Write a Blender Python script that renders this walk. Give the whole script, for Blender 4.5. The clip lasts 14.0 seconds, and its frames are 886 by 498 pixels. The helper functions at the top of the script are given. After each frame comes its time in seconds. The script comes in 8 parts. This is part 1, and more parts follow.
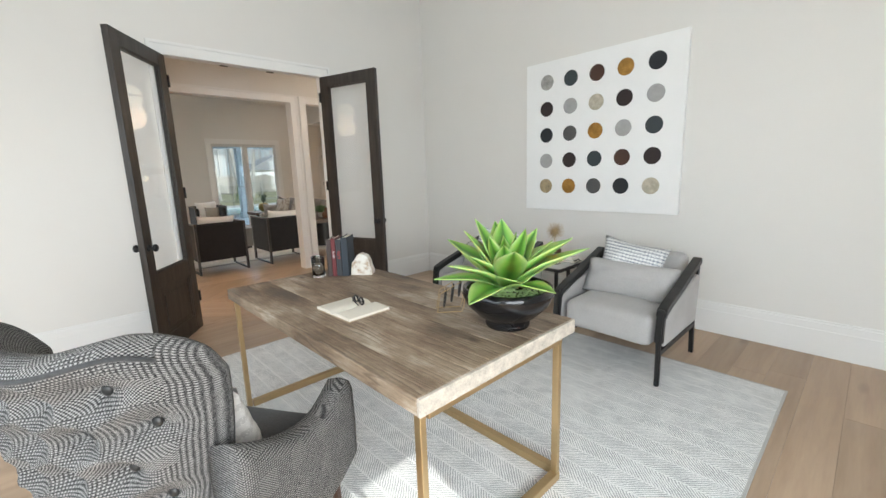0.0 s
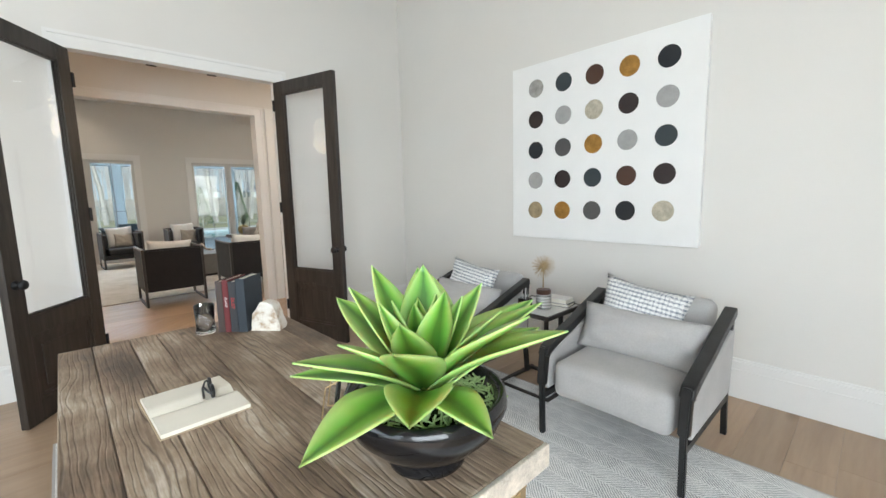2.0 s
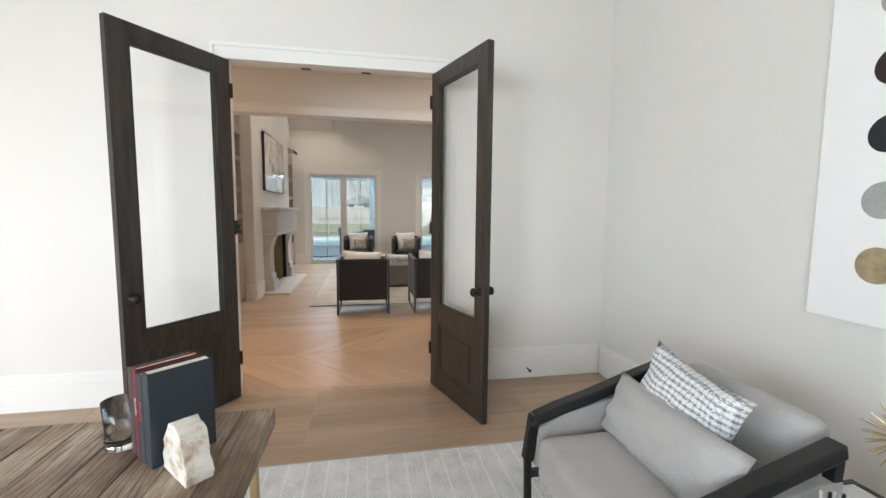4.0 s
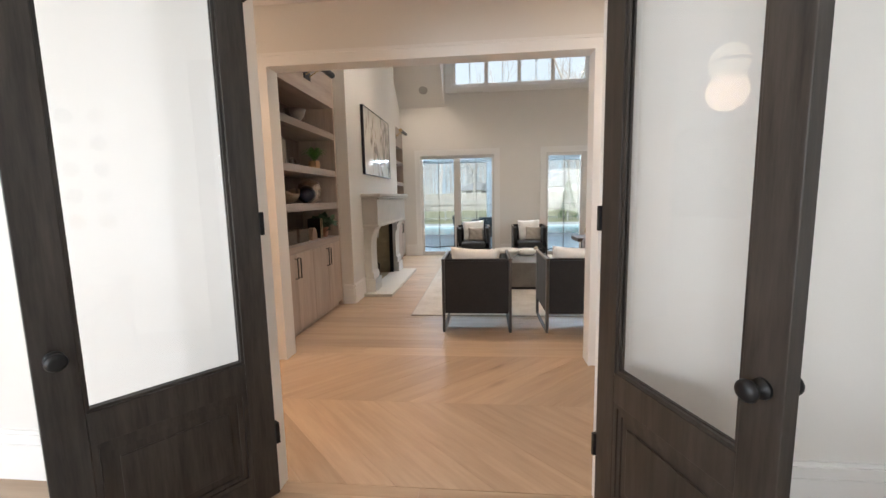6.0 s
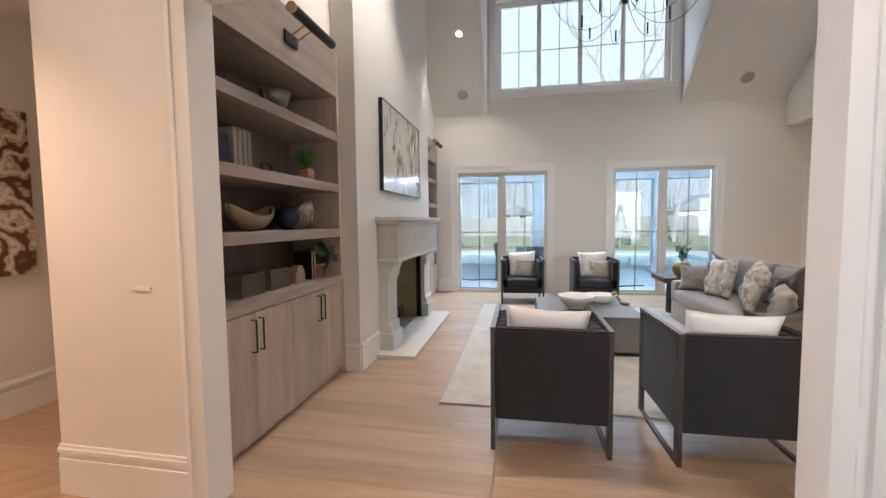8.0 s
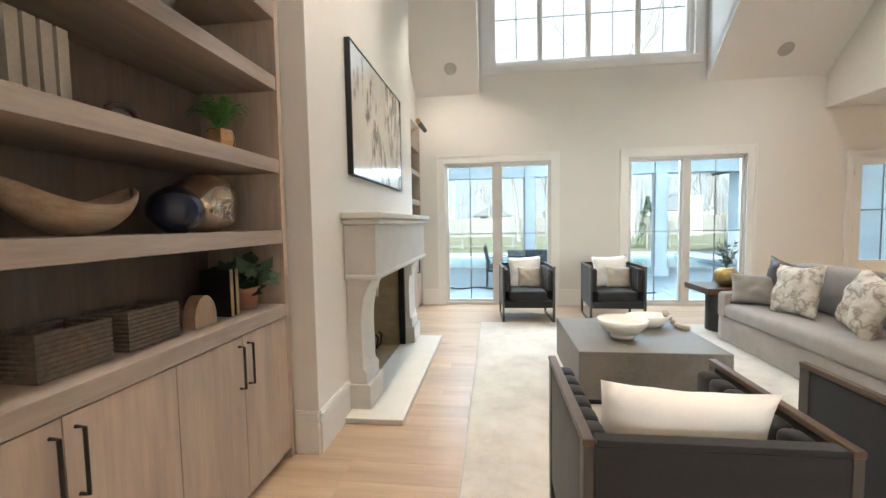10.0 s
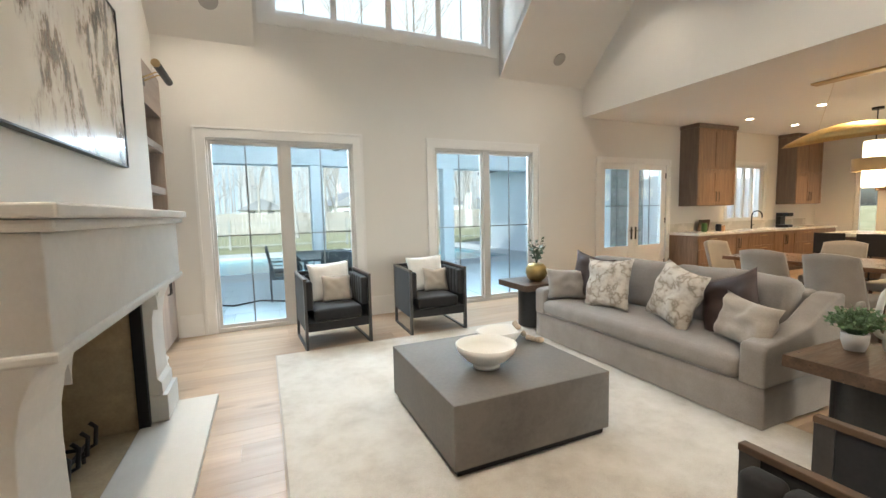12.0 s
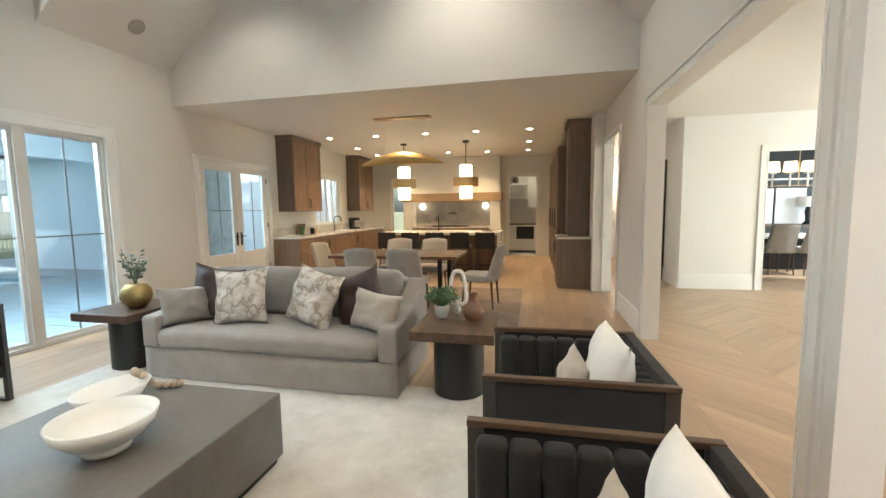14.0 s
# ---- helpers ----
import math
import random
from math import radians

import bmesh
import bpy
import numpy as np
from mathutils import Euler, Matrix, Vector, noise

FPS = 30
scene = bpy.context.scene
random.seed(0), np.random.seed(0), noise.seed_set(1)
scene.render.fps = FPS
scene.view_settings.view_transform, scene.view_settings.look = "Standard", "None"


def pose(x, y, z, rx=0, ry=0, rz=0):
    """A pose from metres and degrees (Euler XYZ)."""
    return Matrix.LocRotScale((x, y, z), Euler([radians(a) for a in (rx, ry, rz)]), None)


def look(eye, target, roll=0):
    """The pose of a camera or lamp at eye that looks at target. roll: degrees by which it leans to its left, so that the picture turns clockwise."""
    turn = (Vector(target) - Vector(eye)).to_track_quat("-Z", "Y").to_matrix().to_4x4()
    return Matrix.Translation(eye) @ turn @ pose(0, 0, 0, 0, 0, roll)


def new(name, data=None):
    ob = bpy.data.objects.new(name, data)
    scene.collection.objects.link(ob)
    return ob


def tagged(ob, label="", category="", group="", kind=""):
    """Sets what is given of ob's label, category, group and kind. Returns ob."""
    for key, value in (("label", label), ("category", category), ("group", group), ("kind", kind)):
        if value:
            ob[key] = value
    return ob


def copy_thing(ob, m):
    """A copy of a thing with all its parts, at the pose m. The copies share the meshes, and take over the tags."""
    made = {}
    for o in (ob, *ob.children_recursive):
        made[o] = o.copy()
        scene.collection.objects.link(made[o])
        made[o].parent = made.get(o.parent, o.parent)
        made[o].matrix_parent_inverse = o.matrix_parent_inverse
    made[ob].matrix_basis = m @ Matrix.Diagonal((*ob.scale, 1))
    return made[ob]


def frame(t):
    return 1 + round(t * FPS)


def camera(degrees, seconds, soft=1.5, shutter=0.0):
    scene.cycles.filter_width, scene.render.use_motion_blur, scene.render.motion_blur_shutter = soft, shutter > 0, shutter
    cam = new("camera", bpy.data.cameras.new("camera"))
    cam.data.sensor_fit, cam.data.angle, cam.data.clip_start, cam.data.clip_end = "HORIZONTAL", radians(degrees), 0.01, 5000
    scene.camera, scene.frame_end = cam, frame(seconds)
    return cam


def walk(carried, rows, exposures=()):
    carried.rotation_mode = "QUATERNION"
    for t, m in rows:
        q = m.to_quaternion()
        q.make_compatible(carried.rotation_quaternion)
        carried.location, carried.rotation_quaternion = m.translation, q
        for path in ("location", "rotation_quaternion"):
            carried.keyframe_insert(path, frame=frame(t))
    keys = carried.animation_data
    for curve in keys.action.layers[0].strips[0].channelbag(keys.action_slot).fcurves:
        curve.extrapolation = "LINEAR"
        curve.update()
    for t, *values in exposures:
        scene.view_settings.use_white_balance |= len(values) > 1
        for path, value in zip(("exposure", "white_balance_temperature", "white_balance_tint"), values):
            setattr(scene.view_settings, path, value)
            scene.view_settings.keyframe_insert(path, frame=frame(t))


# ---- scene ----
cam = camera(94.5, 14.0)
PATH = [
    (0, (0.063, 0.122, 1.38), (1.412, 1.553, 1.014), -1.9),
    (0.5, (0.162, 0.104, 1.371), (1.501, 1.547, 1.019), -1.9),
    (1, (0.31, 0.152, 1.352), (1.662, 1.59, 1.03), -1.6),
    (1.5, (0.531, 0.302, 1.368), (1.889, 1.739, 1.07), -1.5),
    (2, (0.786, 0.437, 1.349), (2.135, 1.891, 1.093), -1.4),
    (2.5, (1.141, 0.535, 1.387), (2.373, 2.093, 1.156), -1.0),
    (3, (1.436, 0.717, 1.369), (2.449, 2.43, 1.162), -0.3),
    (3.5, (1.677, 0.97, 1.409), (2.377, 2.834, 1.218), 0.1),
    (4, (1.879, 1.275, 1.41), (2.247, 3.232, 1.225), 0.5),
    (4.2, (1.909, 1.398, 1.431), (2.18, 3.369, 1.227), 0.2),
    (6.3, (1.916, 3.056, 1.371), (1.701, 5.028, 1.121), -1.1),
    (6.5, (1.81, 3.246, 1.373), (1.602, 5.22, 1.13), -0.7),
    (7, (1.785, 3.642, 1.368), (1.528, 5.612, 1.156), -1.0),
    (7.5, (1.749, 4.026, 1.381), (1.42, 5.99, 1.204), -0.8),
    (8, (1.662, 4.409, 1.386), (1.29, 6.37, 1.255), -0.6),
    (8.2, (1.582, 4.564, 1.399), (1.216, 6.526, 1.266), 0.2),
    (10.3, (1.199, 5.896, 1.359), (1.015, 7.884, 1.234), -1.9),
    (10.5, (1.164, 6.041, 1.366), (1.065, 8.034, 1.232), -2.0),
    (11, (1.116, 6.327, 1.383), (1.247, 8.316, 1.21), -2.1),
    (11.5, (1.032, 6.626, 1.396), (1.494, 8.563, 1.219), -1.6),
    (12, (1.014, 6.897, 1.393), (1.81, 8.723, 1.219), -1.3),
    (12.5, (1.034, 7.135, 1.391), (2.207, 8.746, 1.226), -1.1),
    (13, (1.052, 7.279, 1.392), (2.582, 8.555, 1.224), -0.8),
    (13.5, (1.019, 7.35, 1.397), (2.817, 8.208, 1.221), -0.8),
    (14, (0.951, 7.356, 1.41), (2.896, 7.781, 1.22), -0.8),
]
EXPOSURES = [
    (0.0, -0.10, 6050, 5),
    (1.5, 0.00, 5950, 4),
    (4.0, 0.22, 5950, 6),
    (6.5, 0.34, 6050, 11),
    (7.0, 0.38, 6050, 17),
    (7.5, 0.40, 5700, 13),
    (8.2, 0.52, 5500, 8),
    (10.3, 0.96, 5800, 1),
    (11.4, 0.98, 5750, 0),
    (12.0, 0.70, 5900, 2),
    (13.0, 0.64, 6450, 3),
    (14.0, 0.74, 5650, -2),
]
walk(cam, [(t, look(eye, target, roll)) for t, eye, target, roll in PATH], EXPOSURES)

# ---- daylight ----
world = bpy.data.worlds.new("sky")
world.use_nodes = True
scene.world = world
sky = world.node_tree.nodes.new("ShaderNodeTexSky")
sky.sky_type = "NISHITA"
sky.sun_disc = False
sky.sun_elevation, sky.sun_rotation = radians(38), radians(190)
sky.air_density, sky.dust_density, sky.ozone_density = 1.0, 3.0, 0.6
world.node_tree.links.new(sky.outputs[0], world.node_tree.nodes["Background"].inputs[0])
world.node_tree.nodes["Background"].inputs[1].default_value = 0.15

sun = new("sun", bpy.data.lights.new("sun", "SUN"))
sun.data.energy, sun.data.angle, sun.data.color = 4.4, radians(0.6), (1.0, 0.94, 0.85)
sun.matrix_world = look((-1.4, -8.0, 6.4), (0, 0, 0))


def window_light(name, x, y, z, w, h, target, power, color=(0.86, 0.93, 1.0)):
    """An area lamp for the sky's light, at a window or unseen outside above it."""
    lamp = new(name, bpy.data.lights.new(name, "AREA"))
    lamp.data.shape, lamp.data.size, lamp.data.size_y = "RECTANGLE", w, h
    lamp.data.energy, lamp.data.color = power, color
    lamp.matrix_world = look((x, y, z), target)
    return lamp


window_light("study_south_light", -0.7, -1.72, 1.6, 2.7, 2.0, (0.2, 0, 0.55), 200, (0.97, 0.98, 1.0))
window_light("study_west_light", -2.3, 1.2, 1.6, 3.0, 2.0, (0, 0.9, 0.5), 82, (0.93, 0.97, 1.0))
# The next five lamps are added outside, above the openings and out of view.
window_light("living_light", 1.3, 13.35, 2.70, 1.9, 0.8, (0.8, 9.5, 0.9), 118)
window_light("living_light", 4.2, 13.35, 2.70, 1.9, 0.8, (2.6, 9.5, 0.9), 125)
window_light("dormer_light", 2.7, 13.3, 6.9, 3.2, 1.0, (2.3, 11.0, 3.4), 210)
window_light("terrace_door_light", 7.3, 13.3, 2.74, 1.6, 0.8, (3.5, 10.0, 1.1), 120)
window_light("kitchen_light", 10.6, 13.3, 2.85, 1.1, 0.8, (10.6, 11.5, 0.9), 24)
window_light("foyer_light", 6.4, 0.06, 1.5, 2.6, 2.4, (6.4, 4, 1.0), 135, (1.0, 0.95, 0.83))
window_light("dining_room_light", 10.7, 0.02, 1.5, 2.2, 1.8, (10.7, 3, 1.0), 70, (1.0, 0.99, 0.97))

KITCHEN_CAN = 100


def can_lamp(x, y, z, power, color=(1.0, 0.74, 0.52), size=120):
    lamp = new("can_lamp", bpy.data.lights.new("can_lamp", "SPOT"))
    lamp.data.energy, lamp.data.color, lamp.data.spot_size, lamp.data.spot_blend = power, color, radians(size), 0.7
    lamp.data.shadow_soft_size = 0.05
    lamp.matrix_world = look((x, y, z), (x, y + 0.001, 0))
    return lamp


for x, y, z in ((0.658, 11.32, 4.36), (5.1, 10.9, 4.75), (5.1, 8.2, 5.1), (0.75, 8.0, 4.9)):
    can_lamp(x, y, z, (290 if x < 1 else 115) if y < 9 else (85 if x < 1 else 50), (1.0, 0.80, 0.62), 115)
for x, power in ((-1.35, 165), (1.1, 36), (4.3, 14)):
    can_lamp(x, 5.30, 2.89, power, (1.0, 0.60, 0.34), 125)
for x in (-0.15, 3.12, 12.9):
    lamp = new("globe_lamp", bpy.data.lights.new("globe_lamp", "POINT"))
    lamp.data.energy, lamp.data.color, lamp.data.shadow_soft_size = 5 if x < 5 else 26, (1.0, 0.66, 0.44), 0.16
    lamp.location = (x, 5.30, 2.22 if x < 5 else 2.15)

# ---- materials ----
def rgb(h):
    """sRGB hex to linear."""
    c = [int(h[i:i + 2], 16) / 255 for i in (0, 2, 4)]
    return tuple(v / 12.92 if v <= 0.04045 else ((v + 0.055) / 1.055) ** 2.4 for v in c) + (1.0,)


class Nodes:
    """A small helper round a node tree."""

    def __init__(self, name):
        self.mat = bpy.data.materials.new(name)
        self.mat.use_nodes = True
        self.tree = self.mat.node_tree
        self.bsdf = self.tree.nodes["Principled BSDF"]
        self.coord = self.tree.nodes.new("ShaderNodeTexCoord")

    def node(self, kind, **values):
        n = self.tree.nodes.new(kind)
        for key, value in values.items():
            n.inputs[key.replace("_", " ")].default_value = value
        return n

    def link(self, a, b):
        self.tree.links.new(a, b)

    def mapping(self, scale=(1, 1, 1), turn=0.0, source="Object"):
        m = self.tree.nodes.new("ShaderNodeMapping")
        m.inputs["Scale"].default_value = scale
        m.inputs["Rotation"].default_value = (0, 0, radians(turn))
        self.link(self.coord.outputs[source], m.inputs["Vector"])
        return m.outputs[0]

    def noise(self, scale, detail=4.0, rough=0.6, vector=None):
        n = self.node("ShaderNodeTexNoise", Scale=scale, Detail=detail, Roughness=rough)
        self.link(vector or self.coord.outputs["Object"], n.inputs["Vector"])
        return n.outputs["Fac"]

    def ramp(self, fac, stops):
        r = self.tree.nodes.new("ShaderNodeValToRGB")
        e = r.color_ramp.elements
        while len(e) < len(stops):
            e.new(0.5)
        for el, (p, c) in zip(e, stops):
            el.position, el.color = p, c if len(c) == 4 else (*c, 1)
        self.link(fac, r.inputs[0])
        return r.outputs[0]

    def mix(self, fac, a, b, mode="MIX"):
        m = self.tree.nodes.new("ShaderNodeMix")
        m.data_type, m.blend_type = "RGBA", mode
        for value, socket in ((fac, m.inputs[0]), (a, m.inputs[6]), (b, m.inputs[7])):
            if isinstance(value, (int, float, tuple)):
                socket.default_value = value
            else:
                self.link(value, socket)
        return m.outputs[2]

    def math(self, op, a, b=0.5):
        m = self.tree.nodes.new("ShaderNodeMath")
        m.operation = op
        for value, socket in zip((a, b), m.inputs):
            if isinstance(value, (int, float)):
                socket.default_value = value
            else:
                self.link(value, socket)
        return m.outputs[0]

    def bump(self, height, strength=0.2, distance=0.01):
        b = self.node("ShaderNodeBump", Strength=strength, Distance=distance)
        self.link(height, b.inputs["Height"])
        self.link(b.outputs[0], self.bsdf.inputs["Normal"])

    def set(self, color=None, rough=None, metal=None, **more):
        for key, value in (("Base Color", color), ("Roughness", rough), ("Metallic", metal), *more.items()):
            if value is None:
                continue
            socket = self.bsdf.inputs[key.replace("_", " ")]
            if isinstance(value, (int, float, tuple)):
                socket.default_value = value
            else:
                self.link(value, socket)
        return self.mat


def scaled(c, k):
    return tuple(min(1.0, v * k) for v in c[:3]) + (1.0,)


def plain(name, color, rough=0.5, metal=0.0, vary=0.12, scale=6.0, grain=90.0, bump=0.08, **more):
    """A plain surface, with broad unevenness and a fine grain."""
    n = Nodes(name)
    big = n.noise(scale, 3.0)
    fine = n.noise(grain, 2.0)
    fac = n.math("ADD", n.math("MULTIPLY", big, 0.7), n.math("MULTIPLY", fine, 0.3))
    col = n.ramp(fac, [(0.3, scaled(color, 1 - vary)), (0.7, scaled(color, 1 + vary))])
    if bump:
        n.bump(fine, bump, 0.004)
    r = n.ramp(big, [(0.3, (max(rough - 0.07, 0.02),) * 3), (0.7, (min(rough + 0.07, 1),) * 3)])
    return n.set(col, r, metal, **more)


def wood(name, dark, light, rough=0.45, along="x", size=1.0, knots=0.0, bump=0.15, per_piece=0.25, ends=(0.34, 0.66)):
    """Wood with grain along one axis; each piece takes its own tone."""
    n = Nodes(name)
    info = n.tree.nodes.new("ShaderNodeObjectInfo")
    shift = n.node("ShaderNodeVectorMath")
    shift.operation = "MULTIPLY_ADD"
    n.link(info.outputs["Random"], shift.inputs[1])
    shift.inputs[0].default_value = (37.0, 53.0, 11.0)
    n.link(n.coord.outputs["Object"], shift.inputs[2])
    stretch = {"x": (1.2, 14, 14), "y": (14, 1.2, 14), "z": (14, 14, 1.2)}[along]
    m = n.node("ShaderNodeMapping")
    m.inputs["Scale"].default_value = tuple(v * size for v in stretch)
    n.link(shift.outputs[0], m.inputs["Vector"])
    a = n.noise(1.0, 5.0, 0.65, m.outputs[0])
    m2 = n.node("ShaderNodeMapping")
    m2.inputs["Scale"].default_value = tuple(v * size * 5 for v in stretch)
    n.link(shift.outputs[0], m2.inputs["Vector"])
    b = n.noise(1.0, 3.0, 0.6, m2.outputs[0])
    fac = n.math("ADD", n.math("MULTIPLY", a, 0.72), n.math("MULTIPLY", b, 0.28))
    col = n.ramp(fac, [(ends[0], dark), (ends[1], light)])
    tone = n.ramp(info.outputs["Random"], [(0.0, (1 - per_piece,) * 3), (1.0, (1.0, 1.0, 1.0))])
    col = n.mix(1.0, col, tone, "MULTIPLY")
    if knots:
        v = n.node("ShaderNodeTexVoronoi", Scale=3.0 * size)
        mk = n.node("ShaderNodeMapping")
        mk.inputs["Scale"].default_value = {"x": (0.35, 1.3, 1), "y": (1.3, 0.35, 1), "z": (1, 1.3, 0.35)}[along]
        n.link(shift.outputs[0], mk.inputs["Vector"])
        n.link(mk.outputs[0], v.inputs["Vector"])
        k = n.ramp(v.outputs["Distance"], [(0.02, (knots,) * 3), (0.11, (0, 0, 0))])
        col = n.mix(k, col, scaled(dark, 0.4))
    n.bump(fac, bump, 0.003)
    rr = n.ramp(b, [(0.3, (rough - 0.08,) * 3), (0.7, (rough + 0.1,) * 3)])
    return n.set(col, rr)


def weave(name, a, b, scale=300.0, rough=0.9, bump=0.35, broad=5.0):
    """Woven cloth: crossing threads, with soft broad unevenness."""
    n = Nodes(name)
    w1 = n.node("ShaderNodeTexWave", Scale=scale / 6.28, Distortion=1.5)
    w1.inputs["Detail"].default_value = 1.0
    n.link(n.coord.outputs["Object"], w1.inputs["Vector"])
    w2 = n.node("ShaderNodeTexWave", Scale=scale / 6.28, Distortion=1.5)
    w2.bands_direction = "Z"
    n.link(n.coord.outputs["Object"], w2.inputs["Vector"])
    thread = n.math("MULTIPLY", w1.outputs["Fac"], w2.outputs["Fac"])
    soft = n.noise(broad, 4.0)
    fine = n.noise(scale * 0.4, 2.0)
    fac = n.math("ADD", n.math("MULTIPLY", thread, 0.05), n.math("ADD", n.math("MULTIPLY", soft, 0.55), n.math("MULTIPLY", fine, 0.4)))
    col = n.ramp(fac, [(0.25, a), (0.65, b)])
    n.bump(n.math("ADD", n.math("MULTIPLY", thread, 0.3), fine), bump, 0.002)
    return n.set(col, rough, Sheen_Weight=0.2)


def glass(name, tint=(1, 1, 1, 1), rough=0.0):
    n = Nodes(name)
    return n.set(tint, rough, Transmission_Weight=1.0, IOR=1.45)


def pane_glass(name, tint=(1, 1, 1, 1)):
    """A thin pane: seen through, with a faint mirror image."""
    n = Nodes(name)
    clear = n.node("ShaderNodeBsdfTransparent", Color=tint)
    shiny = n.node("ShaderNodeBsdfGlossy", Roughness=0.02)
    w = n.node("ShaderNodeLayerWeight", Blend=0.5)
    f = n.math("ADD", n.math("MULTIPLY", n.math("POWER", w.outputs["Facing"], 5.0), 0.7), 0.035)
    m = n.tree.nodes.new("ShaderNodeMixShader")
    n.link(f, m.inputs[0])
    n.link(clear.outputs[0], m.inputs[1])
    n.link(shiny.outputs[0], m.inputs[2])
    n.link(m.outputs[0], n.tree.nodes["Material Output"].inputs["Surface"])
    return n.mat


def glowing(name, color, strength):
    n = Nodes(name)
    return n.set(color, 0.5, Emission_Color=color, Emission_Strength=strength)


M_WALL = plain("wall_paint", (0.755, 0.735, 0.70, 1), 0.6, vary=0.02, scale=1.2, grain=160, bump=0.04)
M_CEIL = plain("ceiling_paint", (0.77, 0.75, 0.715, 1), 0.75, vary=0.02, scale=1.0, grain=140, bump=0.04)
M_TRIM = plain("trim_paint", (0.82, 0.81, 0.79, 1), 0.35, vary=0.02, scale=3, grain=120, bump=0.02)
M_OAK = wood("oak_floor", (0.37, 0.255, 0.165, 1), (0.555, 0.41, 0.28, 1), 0.36, "x", 0.75, knots=0.55, bump=0.05, per_piece=0.2, ends=(0.28, 0.72))
M_SUB = plain("floor_joint", (0.16, 0.105, 0.065, 1), 0.8)
M_PLASTER = plain("cast_stone", (0.60, 0.585, 0.55, 1), 0.7, vary=0.07, scale=5, grain=60, bump=0.12)
M_DOOR = wood("dark_door_wood", (0.014, 0.011, 0.009, 1), (0.058, 0.047, 0.039, 1), 0.4, "z", 2.0, bump=0.2, per_piece=0.1)
M_BLACK = plain("black_metal", (0.012, 0.012, 0.013, 1), 0.4, 0.3, vary=0.2)
M_PANE = pane_glass("window_glass")
M_PANE_OUT = pane_glass("tinted_window_glass", (0.84, 0.885, 0.905, 1))
M_FRAME = plain("window_frame_paint", (0.62, 0.60, 0.57, 1), 0.4, vary=0.03)


# ---- building helpers ----
def bm_box(bm, x0, x1, y0, y1, z0, z1, bevel=0.0, segs=2):
    c = Vector(((x0 + x1) / 2, (y0 + y1) / 2, (z0 + z1) / 2))
    r = bmesh.ops.create_cube(bm, size=1.0, matrix=Matrix.Translation(c) @ Matrix.Diagonal((abs(x1 - x0), abs(y1 - y0), abs(z1 - z0), 1)))
    if bevel:
        edges = list({e for v in r["verts"] for e in v.link_edges})
        bmesh.ops.bevel(bm, geom=edges, offset=min(bevel, 0.49 * min(abs(x1 - x0), abs(y1 - y0), abs(z1 - z0))), segments=segs, profile=0.5, affect="EDGES")
    return bm


def boxes(*rows, bevel=0.0, segs=2):
    bm = bmesh.new()
    for r in rows:
        bm_box(bm, *r, bevel=bevel, segs=segs)
    return bm


def mesh_object(name, bm, material, smooth=False):
    data = bpy.data.meshes.new(name)
    bmesh.ops.recalc_face_normals(bm, faces=bm.faces)
    bm.to_mesh(data)
    bm.free()
    for m in material if isinstance(material, (list, tuple)) else [material]:
        data.materials.append(m)
    if smooth:
        for p in data.polygons:
            p.use_smooth = True
    return new(name, data)


def part(name, bm, material, parent, label="", smooth=False, at=None):
    ob = mesh_object(name, bm, material, smooth)
    ob.parent = parent
    if at is not None:
        ob.matrix_local = at
    return tagged(ob, label)


def thing(name, label, category, group="", at=None):
    ob = new(name)
    ob.empty_display_size = 0.1
    if at is not None:
        ob.matrix_world = at
    return tagged(ob, label, category, group)


def structure(name, bm, material, label="", smooth=False):
    return tagged(mesh_object(name, bm, material, smooth), label, kind="structure")


def from_faces(verts, faces):
    bm = bmesh.new()
    vs = [bm.verts.new(v) for v in verts]
    for f in faces:
        try:
            bm.faces.new([vs[i] for i in f])
        except ValueError:
            pass
    return bm


def prism(poly, axis, a, b, bevel=0.0, segs=2):
    """A flat outline pushed from a to b along an axis; outline in the two other axes, in order."""
    put = {"x": lambda p, d: (d, p[0], p[1]), "y": lambda p, d: (p[0], d, p[1]), "z": lambda p, d: (p[0], p[1], d)}[axis]
    n = len(poly)
    bm = from_faces([put(p, a) for p in poly] + [put(p, b) for p in poly],
                    [list(range(n)), list(range(n, 2 * n))] + [[i, (i + 1) % n, n + (i + 1) % n, n + i] for i in range(n)])
    bmesh.ops.recalc_face_normals(bm, faces=bm.faces)
    if bevel:
        bmesh.ops.bevel(bm, geom=list(bm.edges), offset=bevel, segments=segs, profile=0.5, affect="EDGES")
    return bm


def lathe(profile, n=32, center=(0, 0, 0)):
    """A turned shape from (radius, height) rows."""
    verts, faces = [], []
    for r, z in profile:
        for i in range(n):
            a = 2 * math.pi * i / n
            verts.append((center[0] + r * math.cos(a), center[1] + r * math.sin(a), center[2] + z))
    for k in range(len(profile) - 1):
        for i in range(n):
            j = (i + 1) % n
            faces.append((k * n + i, k * n + j, (k + 1) * n + j, (k + 1) * n + i))
    bm = from_faces(verts, faces)
    bmesh.ops.remove_doubles(bm, verts=bm.verts, dist=1e-5)
    for ring in (profile[0], profile[-1]):
        if ring[0] > 1e-4:
            edges = [e for e in bm.edges if e.is_boundary and abs(e.verts[0].co.z - center[2] - ring[1]) < 1e-5]
            if len(edges) >= 3:
                bmesh.ops.contextual_create(bm, geom=edges)
    return bm


